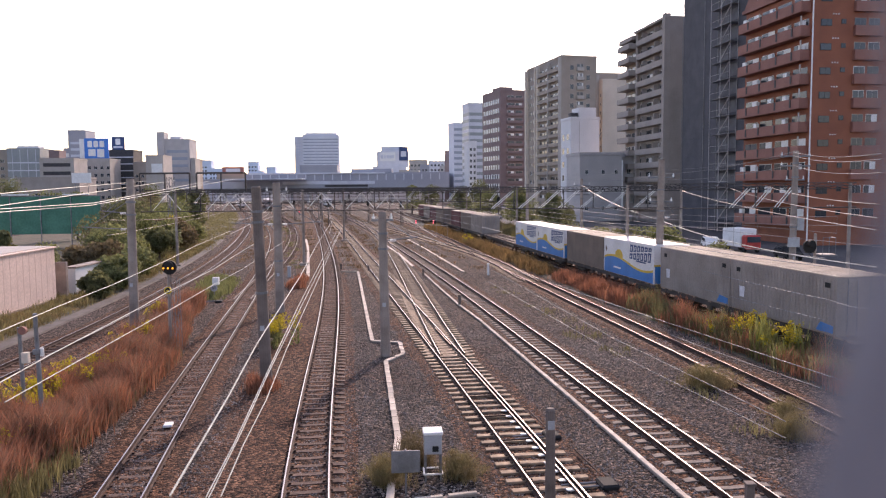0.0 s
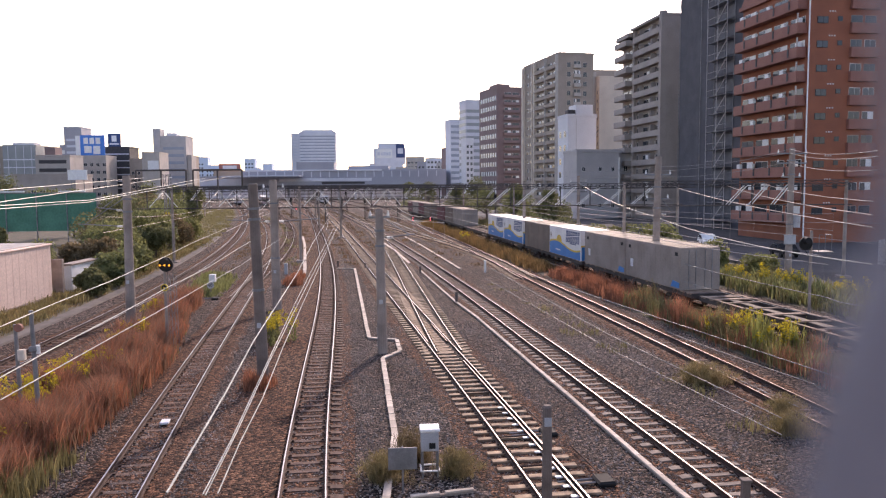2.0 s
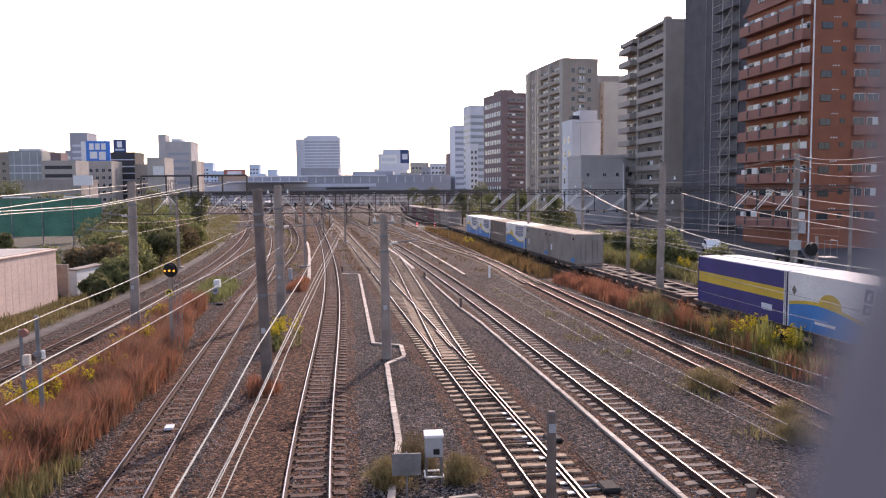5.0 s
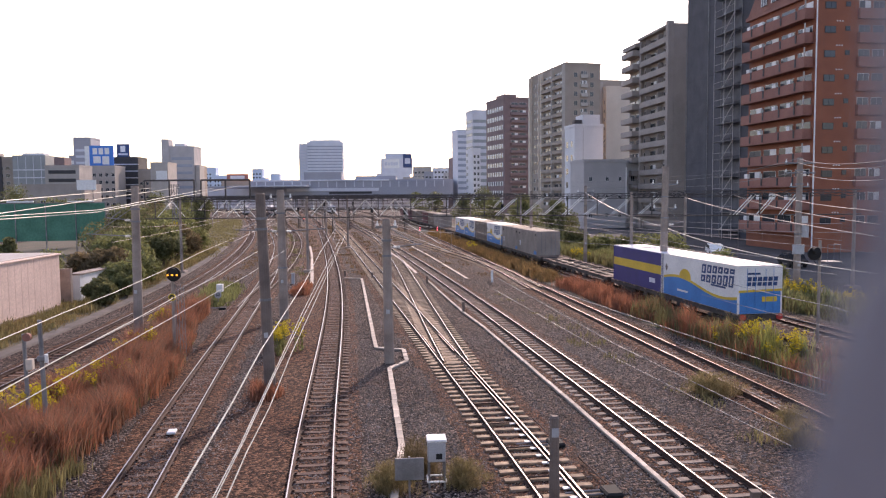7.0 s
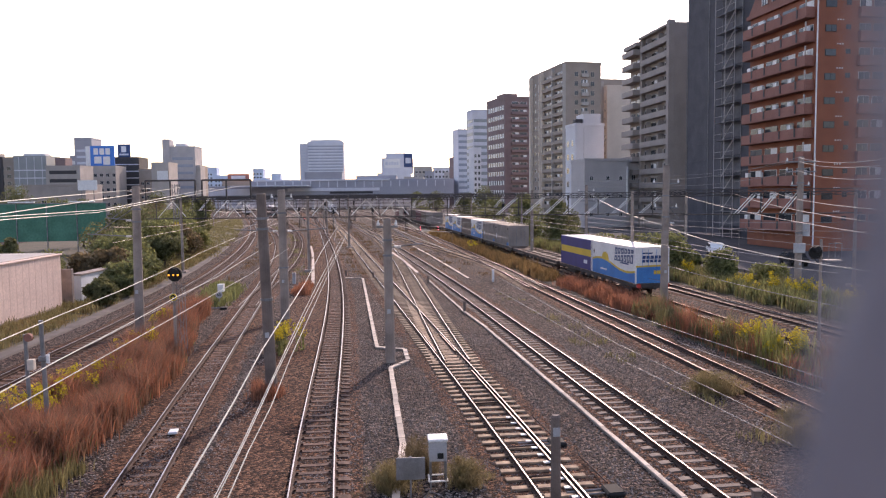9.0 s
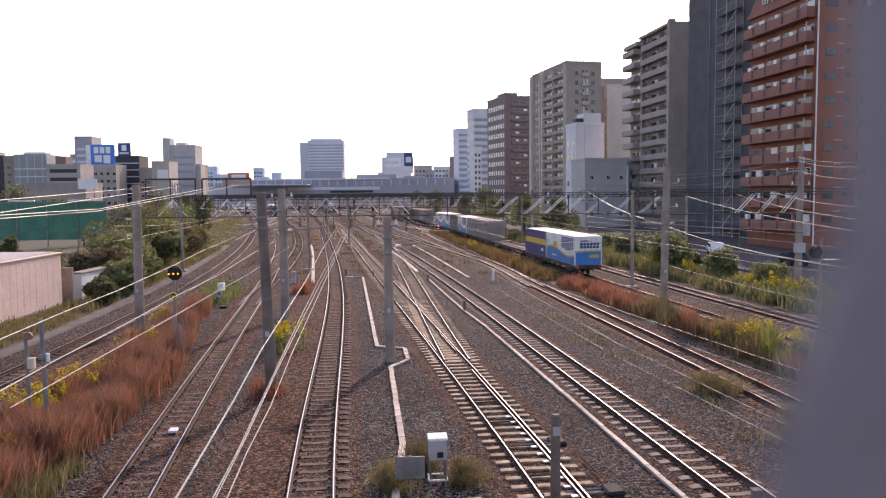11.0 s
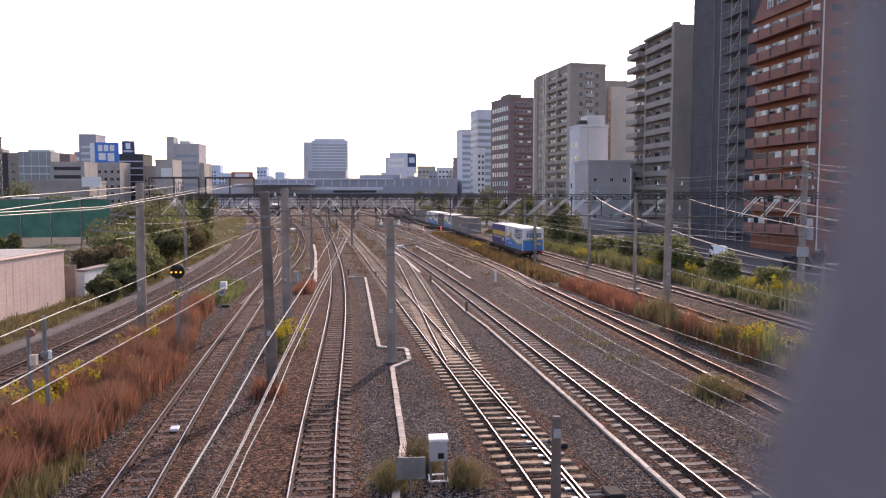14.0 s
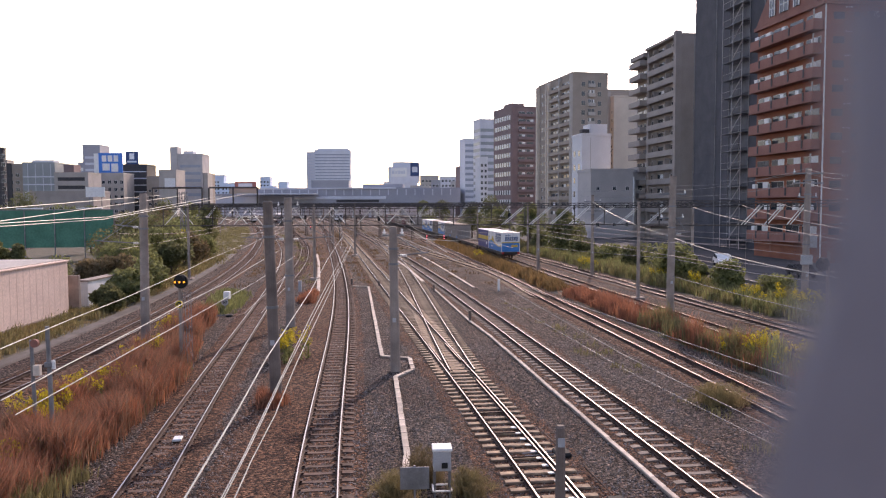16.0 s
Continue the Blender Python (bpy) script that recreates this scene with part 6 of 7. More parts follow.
def right_signal():
    ob = thing("railway_signal", "round black signal head on a slim grey post", "signal", m=pose(19.2, 38.6, 0))
    part("post", R((0, 0, -0.2), (0, 0, 5.2), 0.08, 0.07, 12), CONC, ob)
    part("head", R((-0.35, -0.2, 4.55), (-0.35, -0.08, 4.55), 0.33, seg=28), BLACK, ob)
    part("hood", R((-0.35, -0.45, 4.72), (-0.35, -0.2, 4.7), 0.16, 0.18, 12), BLACK, ob)
    part("bracket", B((-0.5, -0.06, 4.2), (0.1, 0.06, 4.28), 0.01), DKSTEEL, ob)
    part("cable", R((-0.35, -0.1, 4.2), (-0.1, 0.0, 3.9), 0.02, seg=6), BLACK, ob)
    part("platform", B((0.1, -0.5, 4.1), (0.9, 0.3, 4.16), 0.01), STEEL, ob)
    for u, v in ((0.2, -0.4), (0.85, -0.4), (0.85, 0.25), (0.2, 0.25)):
        part("rail_post", R((u, v, 4.16), (u, v, 5.0), 0.015, seg=5), STEEL, ob)
    part("handrail", R((0.2, -0.4, 5.0), (0.85, -0.4, 5.0), 0.015, seg=5), STEEL, ob)
    part("handrail", R((0.85, -0.4, 5.0), (0.85, 0.25, 5.0), 0.015, seg=5), STEEL, ob)


def dwarf(x, y, label="small dwarf signal with glowing red lamps beside the track"):
    ob = thing("dwarf_signal", label, "signal", "dwarf signals", m=pose(x, y, 0))
    part("post", R((0, 0, -0.1), (0, 0, 1.0), 0.05, seg=8), STEEL, ob)
    part("head", B((-0.16, -0.1, 0.8), (0.16, 0.1, 1.7), 0.04), BLACK, ob)
    for z in (1.02, 1.46):
        part("lamp", R((0, -0.14, z), (0, -0.1, z), 0.1, seg=12), PINK, ob, "glowing red lamp")


equipment_box(), repeater_signal(), post_pair(), right_signal()
dwarf(-4.47, 147.4), dwarf(-1.07, 146.7), dwarf(-38.8, 211.7)
lb = thing("equipment_box", "white pole-mounted relay box between two tracks", "signal box", m=pose(-18.0 + 1.6, 55.5, 0))
part("cabinet", B((-0.22, -0.2, 0.75), (0.22, 0.2, 1.3), 0.02), WHITE, lb)
part("post", R((0, 0, -0.1), (0, 0, 0.76), 0.06, seg=8), STEEL, lb)
sp = thing("speed_sign", "round white speed sign reading 60 beside the track", "sign", m=pose(-16.0, 53.6, 0))
part("plate", R((0, -0.03, 0.75), (0, 0.0, 0.75), 0.25, seg=24), GREYBOX, sp)
part("post", R((0, 0.04, -0.1), (0, 0.04, 0.8), 0.03, seg=8), STEEL, sp)
fc = bpy.data.curves.new("digits", "FONT")
fc.body, fc.size, fc.extrude, fc.align_x, fc.align_y = "60", 0.3, 0.004, "CENTER", "CENTER"
fo = new("digits", fc)
fo.data.materials.append(BLACK)
fo.parent, fo.matrix_basis = sp, pose(0, -0.04, 0.75, 90)
tm = thing("track_magnet", "white painted transponder between two rails", "track device", m=place_on("left", 24.2, 0.1, 0.03))
part("body", B((-0.14, -0.2, 0), (0.14, 0.2, 0.09), 0.02), WHITE, tm)


def small_post(x, y, h, label, material=DARKCONC, r=0.09):
    ob = thing("marker_post", label, "post", "marker posts", m=pose(x, y, 0))
    part("shaft", B((-r, -r, -0.1), (r, r, h), 0.015), material, ob)
    part("cap", B((-r * 1.3, -r * 1.3, h), (r * 1.3, r * 1.3, h + 0.06), 0.01), material, ob)


for x, y, h in ((1.3, 49.0, 0.7), (-1.4, 66.0, 0.6), (7.2, 17.2, 0.7), (-6.6, 70.5, 0.5), (-9.4, 72.5, 0.5)):
    small_post(x, y, h, "short dark marker post beside a cable trough")
small_post(4.3, 66.5, 1.0, "short white marker post on the ballast", WHITE)
small_post(-13.2, 66.5, 0.9, "small white marker board between tracks", GREYBOX, 0.13)


def point_machine(key, y, side, label="rusty point machine with rods beside a turnout"):
    ob = thing("point_machine", label, "point machine", "point machines", m=place_on(key, y, side))
    part("case", B((-0.24, -0.32, 0.0), (0.24, 0.32, 0.15), 0.05), BLACK, ob)
    part("rod", R((-0.28, 0.1, 0.1), (-1.2, 0.1, 0.08), 0.03, seg=6), STEEL, ob)
    part("rod", R((-0.28, -0.15, 0.1), (-1.2, -0.15, 0.08), 0.03, seg=6), STEEL, ob)
    part("rod", R((0.0, 0.4, 0.14), (0.0, 2.6, 0.1), 0.025, seg=6), RAILSIDE, ob)


point_machine("cross", 18.7, 1.4), point_machine("cross", 22.6, 1.15), point_machine("left", 52, -1.8)

# ---------- the bridge under the camera and its post ----------
br = thing("footbridge", "concrete overbridge with a low parapet", "bridge", kind="structure")
part("deck", B((-14, -6.0, 5.4), (14, -0.9, 5.95), 0.03), CONC, br)
part("parapet", B((-14, -1.1, 5.95), (14, -0.9, 6.75), 0.03), CONC, br)
part("parapet", B((-14, -6.0, 5.95), (14, -5.8, 6.9), 0.03), CONC, br)
part("ledge", B((-14, -0.9, 5.4), (14, 0.35, 5.9), 0.03), CONC, br)
for x in (-11, 11):
    part("pier", B((x - 0.6, -5, -0.3), (x + 0.6, -1.5, 5.4), 0.05), CONC, br)
M_POST = mat("blue_grey_paint", (0.15, 0.148, 0.18), (0.13, 0.128, 0.158), 20, 0.6, 0, 0.05, 200)
fpst = thing("fence_post", "blue-grey painted steel fence post close by", "post", m=pose(0, 0.08, 0))
bm = bmesh.new()
prism(bm, [(0.0488, 7.6823), (0.0488, 7.6800), (0.0494, 7.6617), (0.0489, 7.6554), (0.0476, 7.6504), (0.0457, 7.6453), (0.0440, 7.6396), (0.0426, 7.6324), (0.0411, 7.6244), (0.0401, 7.6165), (0.03, 7.4), (0.03, 5.9), (0.13, 5.9), (0.13, 7.6823)], 0.004, "y", 0.0)
bmesh.ops.bevel(bm, geom=[e for e in bm.edges], offset=0.0008, segments=2, affect="EDGES")
part("plate", bm, M_POST, fpst)

# ---------- the freight train ----------
SPEED, LEN, PITCH = 6.9, 9.1, 19.4
YS = np.arange(-60, 520, 0.25)
XS = np.array([on_line("freight", max(q, 16))[0] + min(q - 16, 0) * on_line("freight", 16)[1] for q in YS])
SS = np.concatenate([[0], np.cumsum(np.hypot(np.diff(XS), np.diff(YS)))])
S0 = float(np.interp(10.0, YS, SS))


def rail_point(s):
    return Vector((float(np.interp(s + S0, SS, XS)), float(np.interp(s + S0, SS, YS)), 0.195))


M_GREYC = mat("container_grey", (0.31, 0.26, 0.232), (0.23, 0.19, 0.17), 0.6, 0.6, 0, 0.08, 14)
# Rusty tan roofs, lightened beyond the sides for the sun they catch.
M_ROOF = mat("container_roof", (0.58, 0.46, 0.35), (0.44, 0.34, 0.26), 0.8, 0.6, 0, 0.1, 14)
M_CW = mat("container_white", (0.72, 0.7, 0.68), (0.62, 0.6, 0.58), 0.7, 0.5, 0, 0.06, 14)
M_CB = mat("container_blue", (0.02, 0.2, 0.5), (0.016, 0.16, 0.42), 0.7, 0.5, 0, 0.06, 14)
M_CP = mat("container_purple", (0.035, 0.028, 0.17), (0.028, 0.022, 0.13), 0.7, 0.6, 0, 0.06, 14)
M_CY = mat("container_yellow", (0.66, 0.43, 0.04), (0.55, 0.35, 0.03), 0.7, 0.5, 0, 0.06, 14)
M_CBR = mat("container_brown", (0.2, 0.15, 0.12), (0.15, 0.11, 0.09), 0.7, 0.6, 0, 0.1, 14)
M_CMAR = mat("container_maroon", (0.17, 0.055, 0.06), (0.12, 0.04, 0.045), 0.7, 0.6, 0, 0.1, 14)
M_FRAME = mat("wagon_steel", (0.07, 0.055, 0.05), (0.04, 0.032, 0.03), 1.5, 0.75, 0.2, 0.15, 20)
# Deck tan includes the sunlight falling on its weathered members.
M_DECKST = mat("sunlit_deck_steel", (0.34, 0.24, 0.18), (0.17, 0.11, 0.08), 1.5, 0.85, 0.0, 0.15, 20)
W2, H0, H1 = 1.245, 1.03, 3.56


def wave(bm, side, u0, u1, zlow, amp, top_z, thick, n=26, end=False):
    """The lower colour field with a wavy upper edge, or a band along that edge."""
    us = np.linspace(u0, u1, n)
    def edge(u):
        q = (u - u0) / (u1 - u0)
        return top_z + amp * math.sin(1.15 * math.pi + 1.75 * math.pi * q) if not end else top_z + amp * 0.5 * (q - 0.5)
    up = [(u, edge(u) + thick) for u in us]
    lo = [(u, zlow if zlow is not None else edge(u) - thick) for u in us]
    return prism(bm, lo + up[::-1], 0.012, "x" if not end else "y", side)


def letters(parent, text, size, m, label):
    c = bpy.data.curves.new("lettering", "FONT")
    c.body, c.size, c.extrude, c.shear = text, size, 0.004, 0.15
    o = new("lettering", c)
    o.data.materials.append(M_NAVY)
    o.parent, o.matrix_basis = parent, m
    o["label"] = label


def container(parent, y0, style, label, LEN=LEN, name="freight_container"):
    """A thirty-one-foot box on the wagon: y runs forward, the rear end is at y0."""
    ob = part(name, B((-W2, y0, H0), (W2, y0 + LEN, H1), 0.02), {"grey": M_GREYC, "wave": M_CW, "purple": M_CP, "brown": M_CBR, "maroon": M_CMAR, "palegrey": M_GREYC}[style], parent, label)
    y1 = y0 + LEN
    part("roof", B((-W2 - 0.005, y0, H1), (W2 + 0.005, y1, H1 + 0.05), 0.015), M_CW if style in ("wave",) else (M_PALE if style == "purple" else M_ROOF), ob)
    for u in (-W2, W2):
        for y in (y0, y1):
            s, e = (1 if u > 0 else -1), (1 if y == y1 else -1)
            fr = B((min(u, u - s * 0.1) - (0.02 if u < 0 else -0.02), min(y, y - e * 0.1) + e * 0.015, H0), (max(u, u - s * 0.1) + (0.02 if u > 0 else -0.02), max(y, y - e * 0.1) + e * 0.015, H1), 0.008)
            part("corner_post", fr, {"grey": M_GREYC, "wave": M_CW, "purple": M_CP, "palegrey": M_GREYC, "maroon": M_CMAR}.get(style, M_CBR), ob)
    for u in (-0.75, -0.3, 0.3, 0.75):
        db = R((u, y0 - 0.035, H0 + 0.1), (u, y0 - 0.035, H1 - 0.1), 0.012 if style == "wave" else 0.022, seg=6)
        part("door_bar", db, STEEL if style != "wave" else M_CB, ob)
    if style in ("grey", "brown", "maroon", "palegrey"):
        bm = bmesh.new()
        n = 34 if style == "grey" else 30
        for k in range(n):
            y = y0 + 0.2 + (LEN - 0.4) * k / (n - 1)
            for u in (-W2, W2):
                box(bm, (u - 0.018, y - 0.05, H0 + 0.12), (u + 0.018, y + 0.05, H1 - 0.12))
        rp = part("side_ribs", bm, M_CBR if style == "brown" else M_GREYC if style != "maroon" else M_CMAR, ob)
        tagged(rp, kind="stuff")
        rb = bmesh.new()
        for k in range(26):
            y = y0 + 0.2 + (LEN - 0.4) * k / 25
            box(rb, (-W2 + 0.1, y - 0.05, H1 + 0.05), (W2 - 0.1, y + 0.05, H1 + 0.075))
        tagged(part("roof_ribs", rb, M_ROOF, ob), kind="stuff")
    if style == "grey":
        part("blue_flash", prism(bmesh.new(), [(y0 + 0.15, H0 + 0.1), (y0 + 1.3, H0 + 0.1), (y0 + 1.0, H0 + 0.5), (y0 + 0.15, H0 + 0.42)], 0.012, "x", -W2 - 0.033), M_CB, ob, "blue corner stripe")
        part("emblem", prism(bmesh.new(), [(y1 - 1.3, H0 + 0.7), (y1 - 0.9, H0 + 0.7), (y1 - 0.85, H0 + 1.25), (y1 - 1.35, H0 + 1.25)], 0.012, "x", -W2 - 0.033), M_PALE, ob)
        for u, z in ((0.4, H1 - 0.5), (LEN - 0.9, H1 - 0.55)):
            part("emblem", B((-W2 - 0.035, y0 + u, z), (-W2 - 0.02, y0 + u + 0.35, z + 0.22)), BLACK, ob)
    if style == "wave":
        for s in (-W2 - 0.014, W2 + 0.002):
            part("blue_field", wave(bmesh.new(), s, y0 + 0.01, y1 - 0.01, H0 + 0.02, 0.32, H0 + 0.95, 0.0), M_CB, ob, "blue wave field")
            part("yellow_band", wave(bmesh.new(), s - 0.003 if s < 0 else s + 0.003, y0 + 0.01, y1 - 0.01, None, 0.32, H0 + 1.0, 0.075), M_CY, ob, "yellow wave stripe")
        part("blue_field", wave(bmesh.new(), y0 - 0.014, -W2 + 0.01, W2 - 0.01, H0 + 0.02, 0.12, H0 + 1.2, 0.0, end=True), M_CB, ob)
        part("yellow_band", wave(bmesh.new(), y0 - 0.018, -W2 + 0.01, W2 - 0.01, None, 0.12, H0 + 1.24, 0.06, end=True), M_CY, ob)
        part("sun_emblem", prism(bmesh.new(), [(y1 - 3.0 + 0.75 * math.cos(a), H0 + 1.35 + 0.5 * math.sin(a)) for a in np.linspace(0, 2 * math.pi, 20)[:-1]], 0.01, "x", -W2 - 0.012), M_CY, ob, "orange half-sun emblem")
        part("hazard_mark", prism(bmesh.new(), [(y1 - 0.62, H0 + 1.75), (y1 - 0.45, H0 + 1.98), (y1 - 0.28, H0 + 1.75), (y1 - 0.45, H0 + 1.5)], 0.01, "x", -W2 - 0.012), M_CBR, ob)
        for k in range(6):
            # the mark on the side and end is kept to slanted bars
            yb = y0 + 4.1 - 0.62 * k
            for za, zb in ((1.35, 1.74 + 0.05 * k), (1.84 + 0.05 * k, 2.36)):
                q = [(yb - 0.16 * (za - 1.35), H0 + za), (yb - 0.48 - 0.16 * (za - 1.35), H0 + za), (yb - 0.48 - 0.16 * (zb - 1.35), H0 + zb), (yb - 0.16 * (zb - 1.35), H0 + zb)]
                part("mark_bar", prism(bmesh.new(), q, 0.01, "x", -W2 - 0.012), M_NAVY, ob)
                part("mark_slot", prism(bmesh.new(), [(q[0][0] - 0.16, q[0][1] + 0.1), (q[0][0] - 0.3, q[0][1] + 0.1), (q[3][0] - 0.3, q[3][1] - 0.12), (q[3][0] - 0.16, q[3][1] - 0.12)], 0.012, "x", -W2 - 0.017), M_CW, ob)
            xb = -0.78 + 0.3 * k
            for za, zb in ((1.5, 1.7), (1.75, 1.98)):
                part("mark_bar", prism(bmesh.new(), [(xb + 0.1 * (za - 1.5), H0 + za), (xb + 0.24 + 0.1 * (za - 1.5), H0 + za), (xb + 0.24 + 0.1 * (zb - 1.5), H0 + zb), (xb + 0.1 * (zb - 1.5), H0 + zb)], 0.01, "y", y0 - 0.018), M_NAVY, ob)
        part("text_bar", B((-W2 - 0.012, y0 + 1.3, H0 + 1.22), (-W2, y0 + 2.9, H0 + 1.32)), M_NAVY, ob)
        part("text_bar", B((-W2 - 0.02, y1 - 3.4, H0 + 0.42), (-W2 - 0.012, y1 - 2.0, H0 + 0.54)), M_CW, ob)
        part("text_bar", B((-0.75, y0 - 0.02, H0 + 2.1), (0.0, y0 - 0.012, H0 + 2.2)), M_NAVY, ob)
        part("yellow_patch", B((0.1, y0 - 0.035, H0 + 0.65), (0.95, y0 - 0.02, H0 + 0.92), 0.005), M_CY, ob)
    if style == "purple":
        for s in (-W2 - 0.012, W2):
            part("yellow_band", B((s, y0 + 0.02, H0 + 1.15), (s + 0.012, y1 - 0.02, H0 + 1.72)), M_CY, ob, "broad yellow stripe")
        part("text_bar", B((-W2 - 0.012, y0 + 1.1, H0 + 0.5), (-W2, y0 + 2.0, H0 + 0.8)), M_PALE, ob)
        part("edge_strip", B((-W2 - 0.02, y0 - 0.02, H0), (-W2 + 0.02, y0 + 0.14, H1)), M_CW, ob)
    return ob


def wagon(load, label, tail=False):
    """A flat container wagon: frame, cross members, two bogies; its loads ride on it."""
    ob = thing("freight_wagon", label, "freight wagon", "wagons of the freight train")
    L = 2 * LEN + 0.2
    fr = bmesh.new()
    for u in (-1.18, 1.06):
        box(fr, (u, 0.0, 0.72), (u + 0.12, L, 1.0), 0.01)
    box(fr, (-0.22, 0.0, 0.62), (0.22, L, 0.95), 0.01)
    part("frame", fr, M_FRAME, ob)
    dk = bmesh.new()
    for k in range(10):
        y = 0.3 + (L - 0.9) * k / 9
        box(dk, (-1.2, y, 0.92), (1.2, y + (0.34 if k % 3 == 0 else 0.16), 0.99), 0.008)
    for a in (0.0, L - 1.5):
        box(dk, (-1.2, a, 0.93), (1.2, a + 0.45, 1.0), 0.008)
        box(dk, (-1.2, a + 0.9, 0.93), (1.2, a + 1.5, 1.0), 0.008)
    # Thin tan caps paint the sunlit tops of the dark side sills.
    for u in (-1.22, 1.04):
        box(dk, (u, 0.0, 1.0), (u + 0.18, L, 1.022))
        for k in range(6):
            box(dk, (u - 0.03, 1.4 + 3.0 * k, 1.0), (u + 0.2, 1.75 + 3.0 * k, 1.06), 0.01)
    part("deck", dk, M_DECKST, ob, "weathered open deck of cross members, tan as if sunlit")
    for yb in (2.6, L - 2.6):
        bo = part("bogie", B((-0.95, yb - 1.25, 0.38), (-0.8, yb + 1.25, 0.6), 0.04), M_FRAME, ob)
        part("side_frame", B((0.8, yb - 1.25, 0.38), (0.95, yb + 1.25, 0.6), 0.04), M_FRAME, bo)
        for dy in (-0.85, 0.85):
            ax = bmesh.new()
            rod(ax, (-0.7, yb + dy, 0.4), (0.7, yb + dy, 0.4), 0.07, seg=10)
            for u in (-0.62, 0.5):
                rod(ax, (u, yb + dy, 0.4), (u + 0.12, yb + dy, 0.4), 0.4, seg=22)
            part("wheelset", ax, RAILSIDE, bo)
        part("axle_boxes", B((-1.02, yb - 0.98, 0.3), (-0.95, yb - 0.72, 0.52), 0.02), DKSTEEL, bo)
    for k in range(5):
        part("side_gear", B((-1.1, 5.2 + 1.7 * k, 0.45), (-0.9, 5.8 + 1.7 * k, 0.72), 0.03), M_FRAME, ob)
    for e, y in ((-1, 0.0), (1, L)):
        part("coupler", R((0, y, 0.75), (0, y + e * 0.5, 0.75), 0.09, seg=8), M_FRAME, ob)
        part("end_sill", B((-1.2, y - 0.08, 0.7), (1.2, y + 0.08, 1.0), 0.02), M_FRAME, ob)
    if tail:
        for u in (-1.05, 1.05):
            part("tail_lamp", R((u, -0.2, 0.88), (u, -0.08, 0.88), 0.16, seg=16), RED, ob, "red round tail marker")
    for k, (style, lab) in enumerate(load):
        if style == "grey":
            container(ob, 1.3 + 8.6 * k, style, lab, 8.45)
        elif style == "purple":
            container(ob, k * (LEN + 0.2), style, lab, 8.5)
        elif style:
            container(ob, k * (LEN + 0.2), style, lab)
    return ob


WAVE = ("wave", "white and blue container with a yellow wave stripe")
GREYL = ("grey", "plain grey ribbed container with a small blue flash")
NONE = (None, "")
CONSIST = [
    ([WAVE, ("purple", "dark purple container with a broad yellow stripe")], "flat wagon carrying a white-blue and a purple container", True),
    ([NONE, NONE], "empty flat container wagon with open deck", False),
    ([GREYL, GREYL], "flat wagon carrying two grey containers", False),
    ([WAVE, ("brown", "weathered brown ribbed container")], "flat wagon carrying a white-blue and a brown container", False),
    ([WAVE, WAVE], "flat wagon carrying two white-blue wave containers", False),
    ([NONE, NONE], "empty flat container wagon with open deck", False),
    ([("palegrey", "pale grey ribbed container"), ("brown", "weathered brown ribbed container")], "flat wagon carrying grey and brown containers", False),
    ([("maroon", "dull maroon ribbed container"), NONE], "flat wagon half empty with a maroon container", False),
    ([("brown", "weathered brown ribbed container"), ("maroon", "dull maroon ribbed container")], "flat wagon carrying brown and maroon containers", False),
    ([("palegrey", "pale grey ribbed container"), ("maroon", "dull maroon ribbed container")], "flat wagon carrying grey and maroon containers", False),
]
WAGONS = [wagon(*c) for c in CONSIST]

# ---------- a van driving along the street ----------
VAN = thing("van", "white box van driving along the street", "van")
part("cargo_box", B((-1.0, -1.6, 0.6), (1.0, 2.4, 2.7), 0.05), WHITE, VAN)
cab = part("cab", B((-0.9, -2.8, 0.4), (0.9, -1.62, 2.0), 0.15), RED, VAN, "dull red cab")
part("windscreen", B((-0.8, -2.83, 1.2), (0.8, -2.7, 1.85), 0.03), GLASS, cab)
for u in (-0.8, 0.8):
    for v in (-2.1, 1.5):
        part("wheel", R((u - 0.12, v, 0.36), (u + 0.12, v, 0.36), 0.36, seg=14), BLACK, VAN)

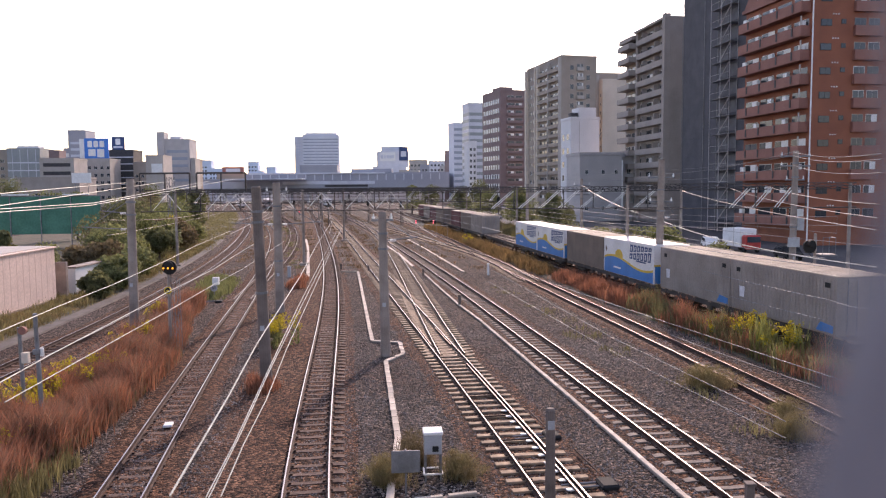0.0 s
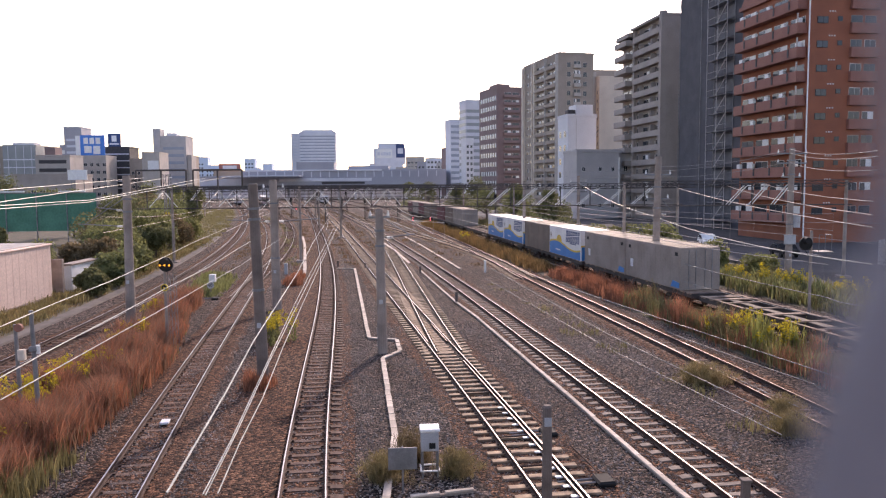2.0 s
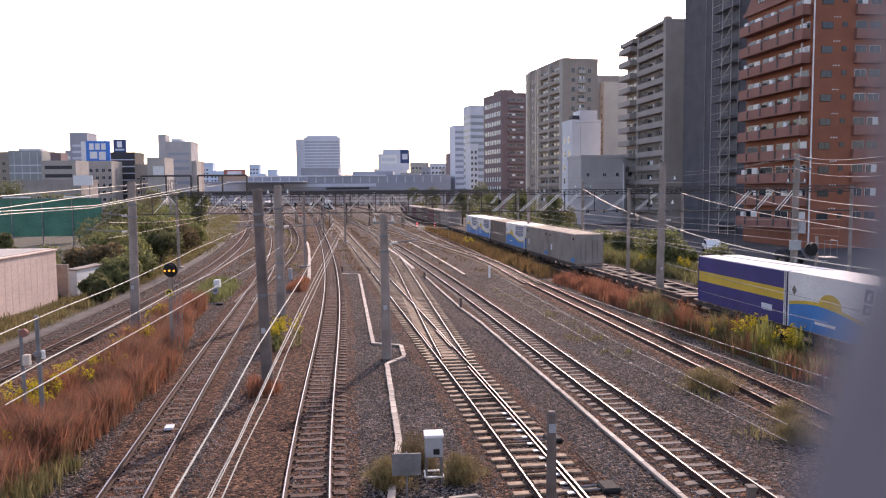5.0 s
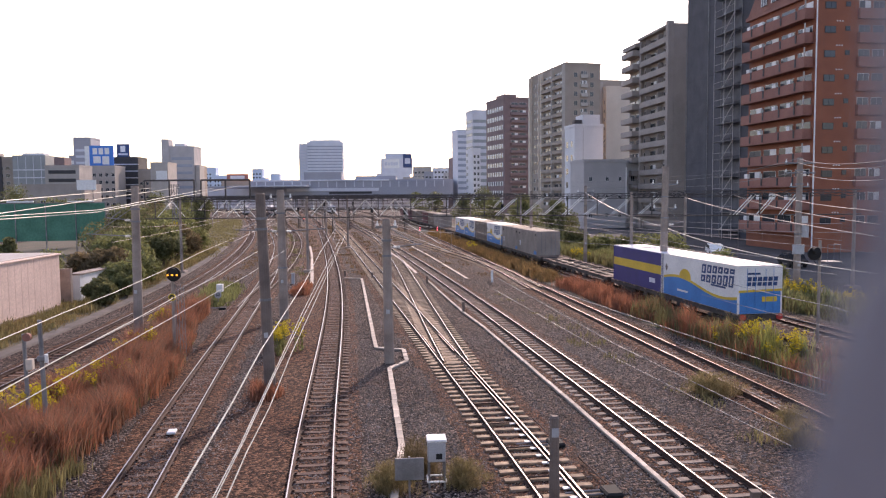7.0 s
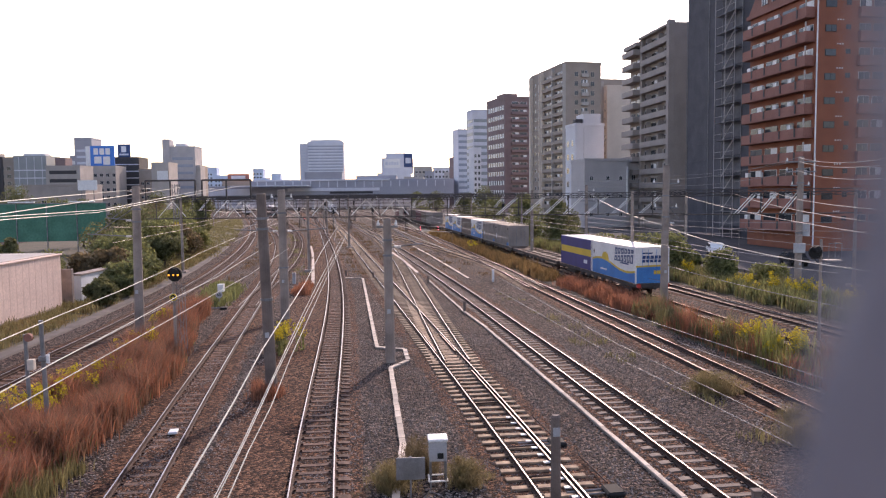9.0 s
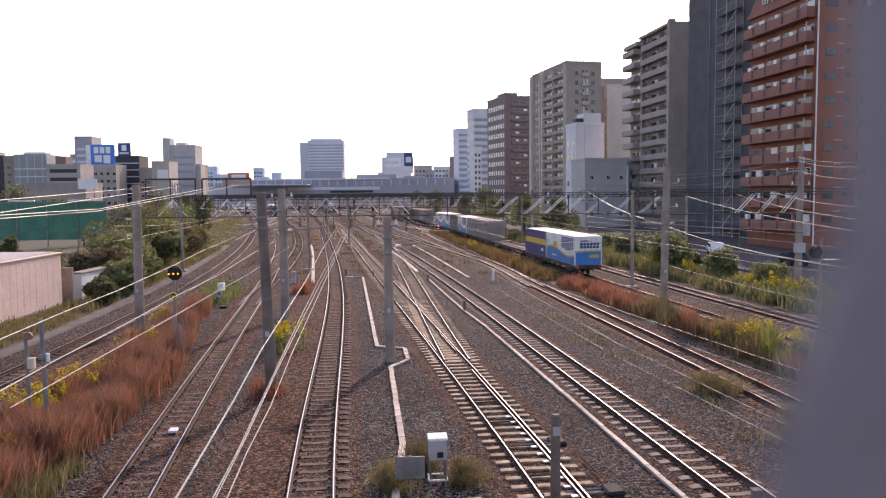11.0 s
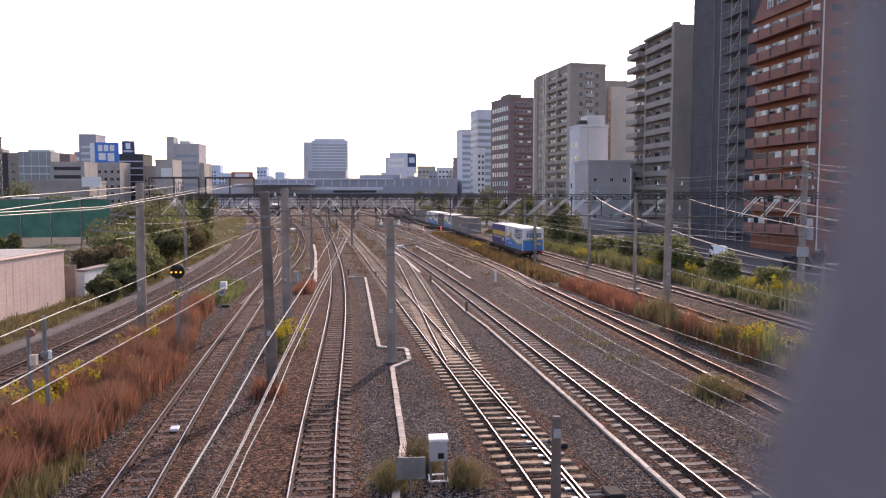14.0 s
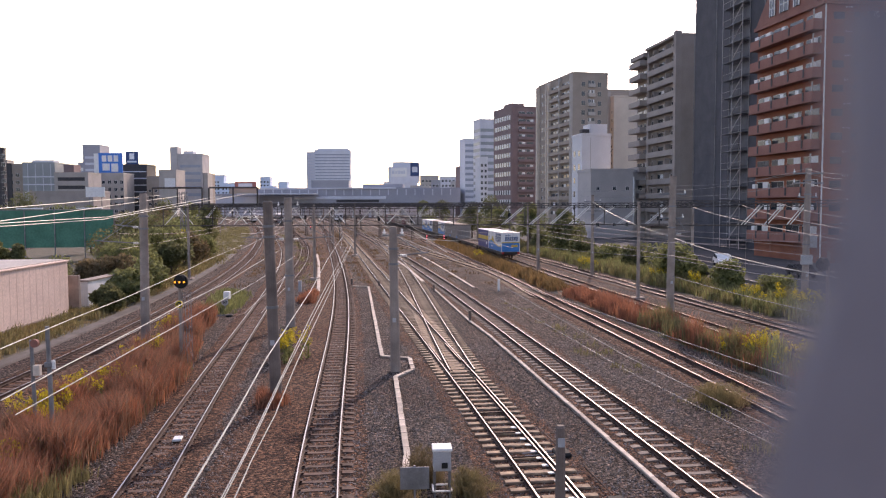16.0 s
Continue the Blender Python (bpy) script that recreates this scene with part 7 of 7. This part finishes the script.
# ---------- tracks, piece by piece ----------
YARD = (("main", 8, 420, "rusty", "main track with polished rails on rust-brown sleepers", 130),
        ("left", 8, 420, "rusty", "curving track with worn sleepers in dark ballast", 110),
        ("branch", 52, 420, "rusty", "branch track curving away to the station", 0),
        ("outer", 8, 420, "rusty", "outer track curving beside a concrete walkway", 110),
        ("cross", 8, 420, "timber", "turnout track with pale timber sleepers", 120),
        ("diverge", 34, 420, "timber", "diverging track of a turnout on timber sleepers", 60),
        ("right", 8, 420, "concrete", "track on dished concrete sleepers in grey ballast", 130),
        ("far_right", 8, 420, "rusty", "track with brown rails beside rusty weeds", 110),
        ("crossover", 61, 180, "timber", "crossover track joining two far tracks", 0),
        ("freight", 17, 420, "concrete", "freight track beside a strip of rusty weeds", 110),
        ("siding", 21, 420, "concrete", "siding track beside the green verge", 90))
for key, a, b, kind, label, near in YARD:
    track(key, a, b, kind, label, near, top_m=RAILTOP if key == "main" else RAILMID if key in ("cross", "diverge", "right", "outer", "left") else RAILDULL, lift=0.022 if key in ("left", "far_right") else 0.06 if kind == "timber" else 0.04, beds=key not in ("diverge", "crossover"), shoulder={"main": (0.075, 0.03), "left": (0.065, 0.055), "outer": (0.075, 0.06), "far_right": (0.05, 0.05)}.get(key, (0.03, 0.03)), bed={"main": (3.0, 1.25), "left": (1.2, 1.2), "cross": (1.5, 1.5)}.get(key, (1.25, 1.25)))


# check rails and pale slide chairs of the turnout
TURN = thing("turnout_parts", "check rails and oiled slide chairs of a turnout", "turnout", kind="structure")
for side in (-0.46, 0.46):
    part("check_rail", rail_mesh("cross", 36.0, 40.5, side, RAILDULL), None, TURN)
chair = finish(B((-0.12, -0.07, 0.0), (0.12, 0.07, 0.04), 0.012), "slide_chair", INSUL)
for k in range(14):
    part("slide_chair", chair, None, TURN, m=place_on("cross", 17.2 + 0.62 * k, 0.34, 0.085))
part("switch_rail", rail_mesh("cross", 17.0, 33.0, 0.42, RAILDULL, 0.185), None, TURN)
for k in range(5):
    part("stretcher_bar", R((0, 0, 0), (1.2, 0, 0), 0.025, seg=6), RAILSIDE, TURN, m=place_on("cross", 17.5 + 2.4 * k, -0.55, 0.12))


def motions():
    for k, ob in enumerate(WAGONS):
        rows = []
        for i in range(33):
            t = 0.5 * i
            s = 30.35 + SPEED * (t - 7.0) + PITCH * k
            a, b = rail_point(s + 2.6), rail_point(s + 15.8)
            d = (b - a).normalized()
            yaw = math.degrees(math.atan2(-d.x, d.y))
            p = a - d * 2.6
            rows.append((t, pose(p.x, p.y, 0.195, 0, 0, yaw)))
        walk(ob, rows)
    walk(VAN, [(t, pose(35.1 + 1.83 * t, 88 - 13.2 * t, 0.052, 0, 0, 7.9)) for t in (0.0, 4.0, 8.0, 12.0, 16.0)])


motions()
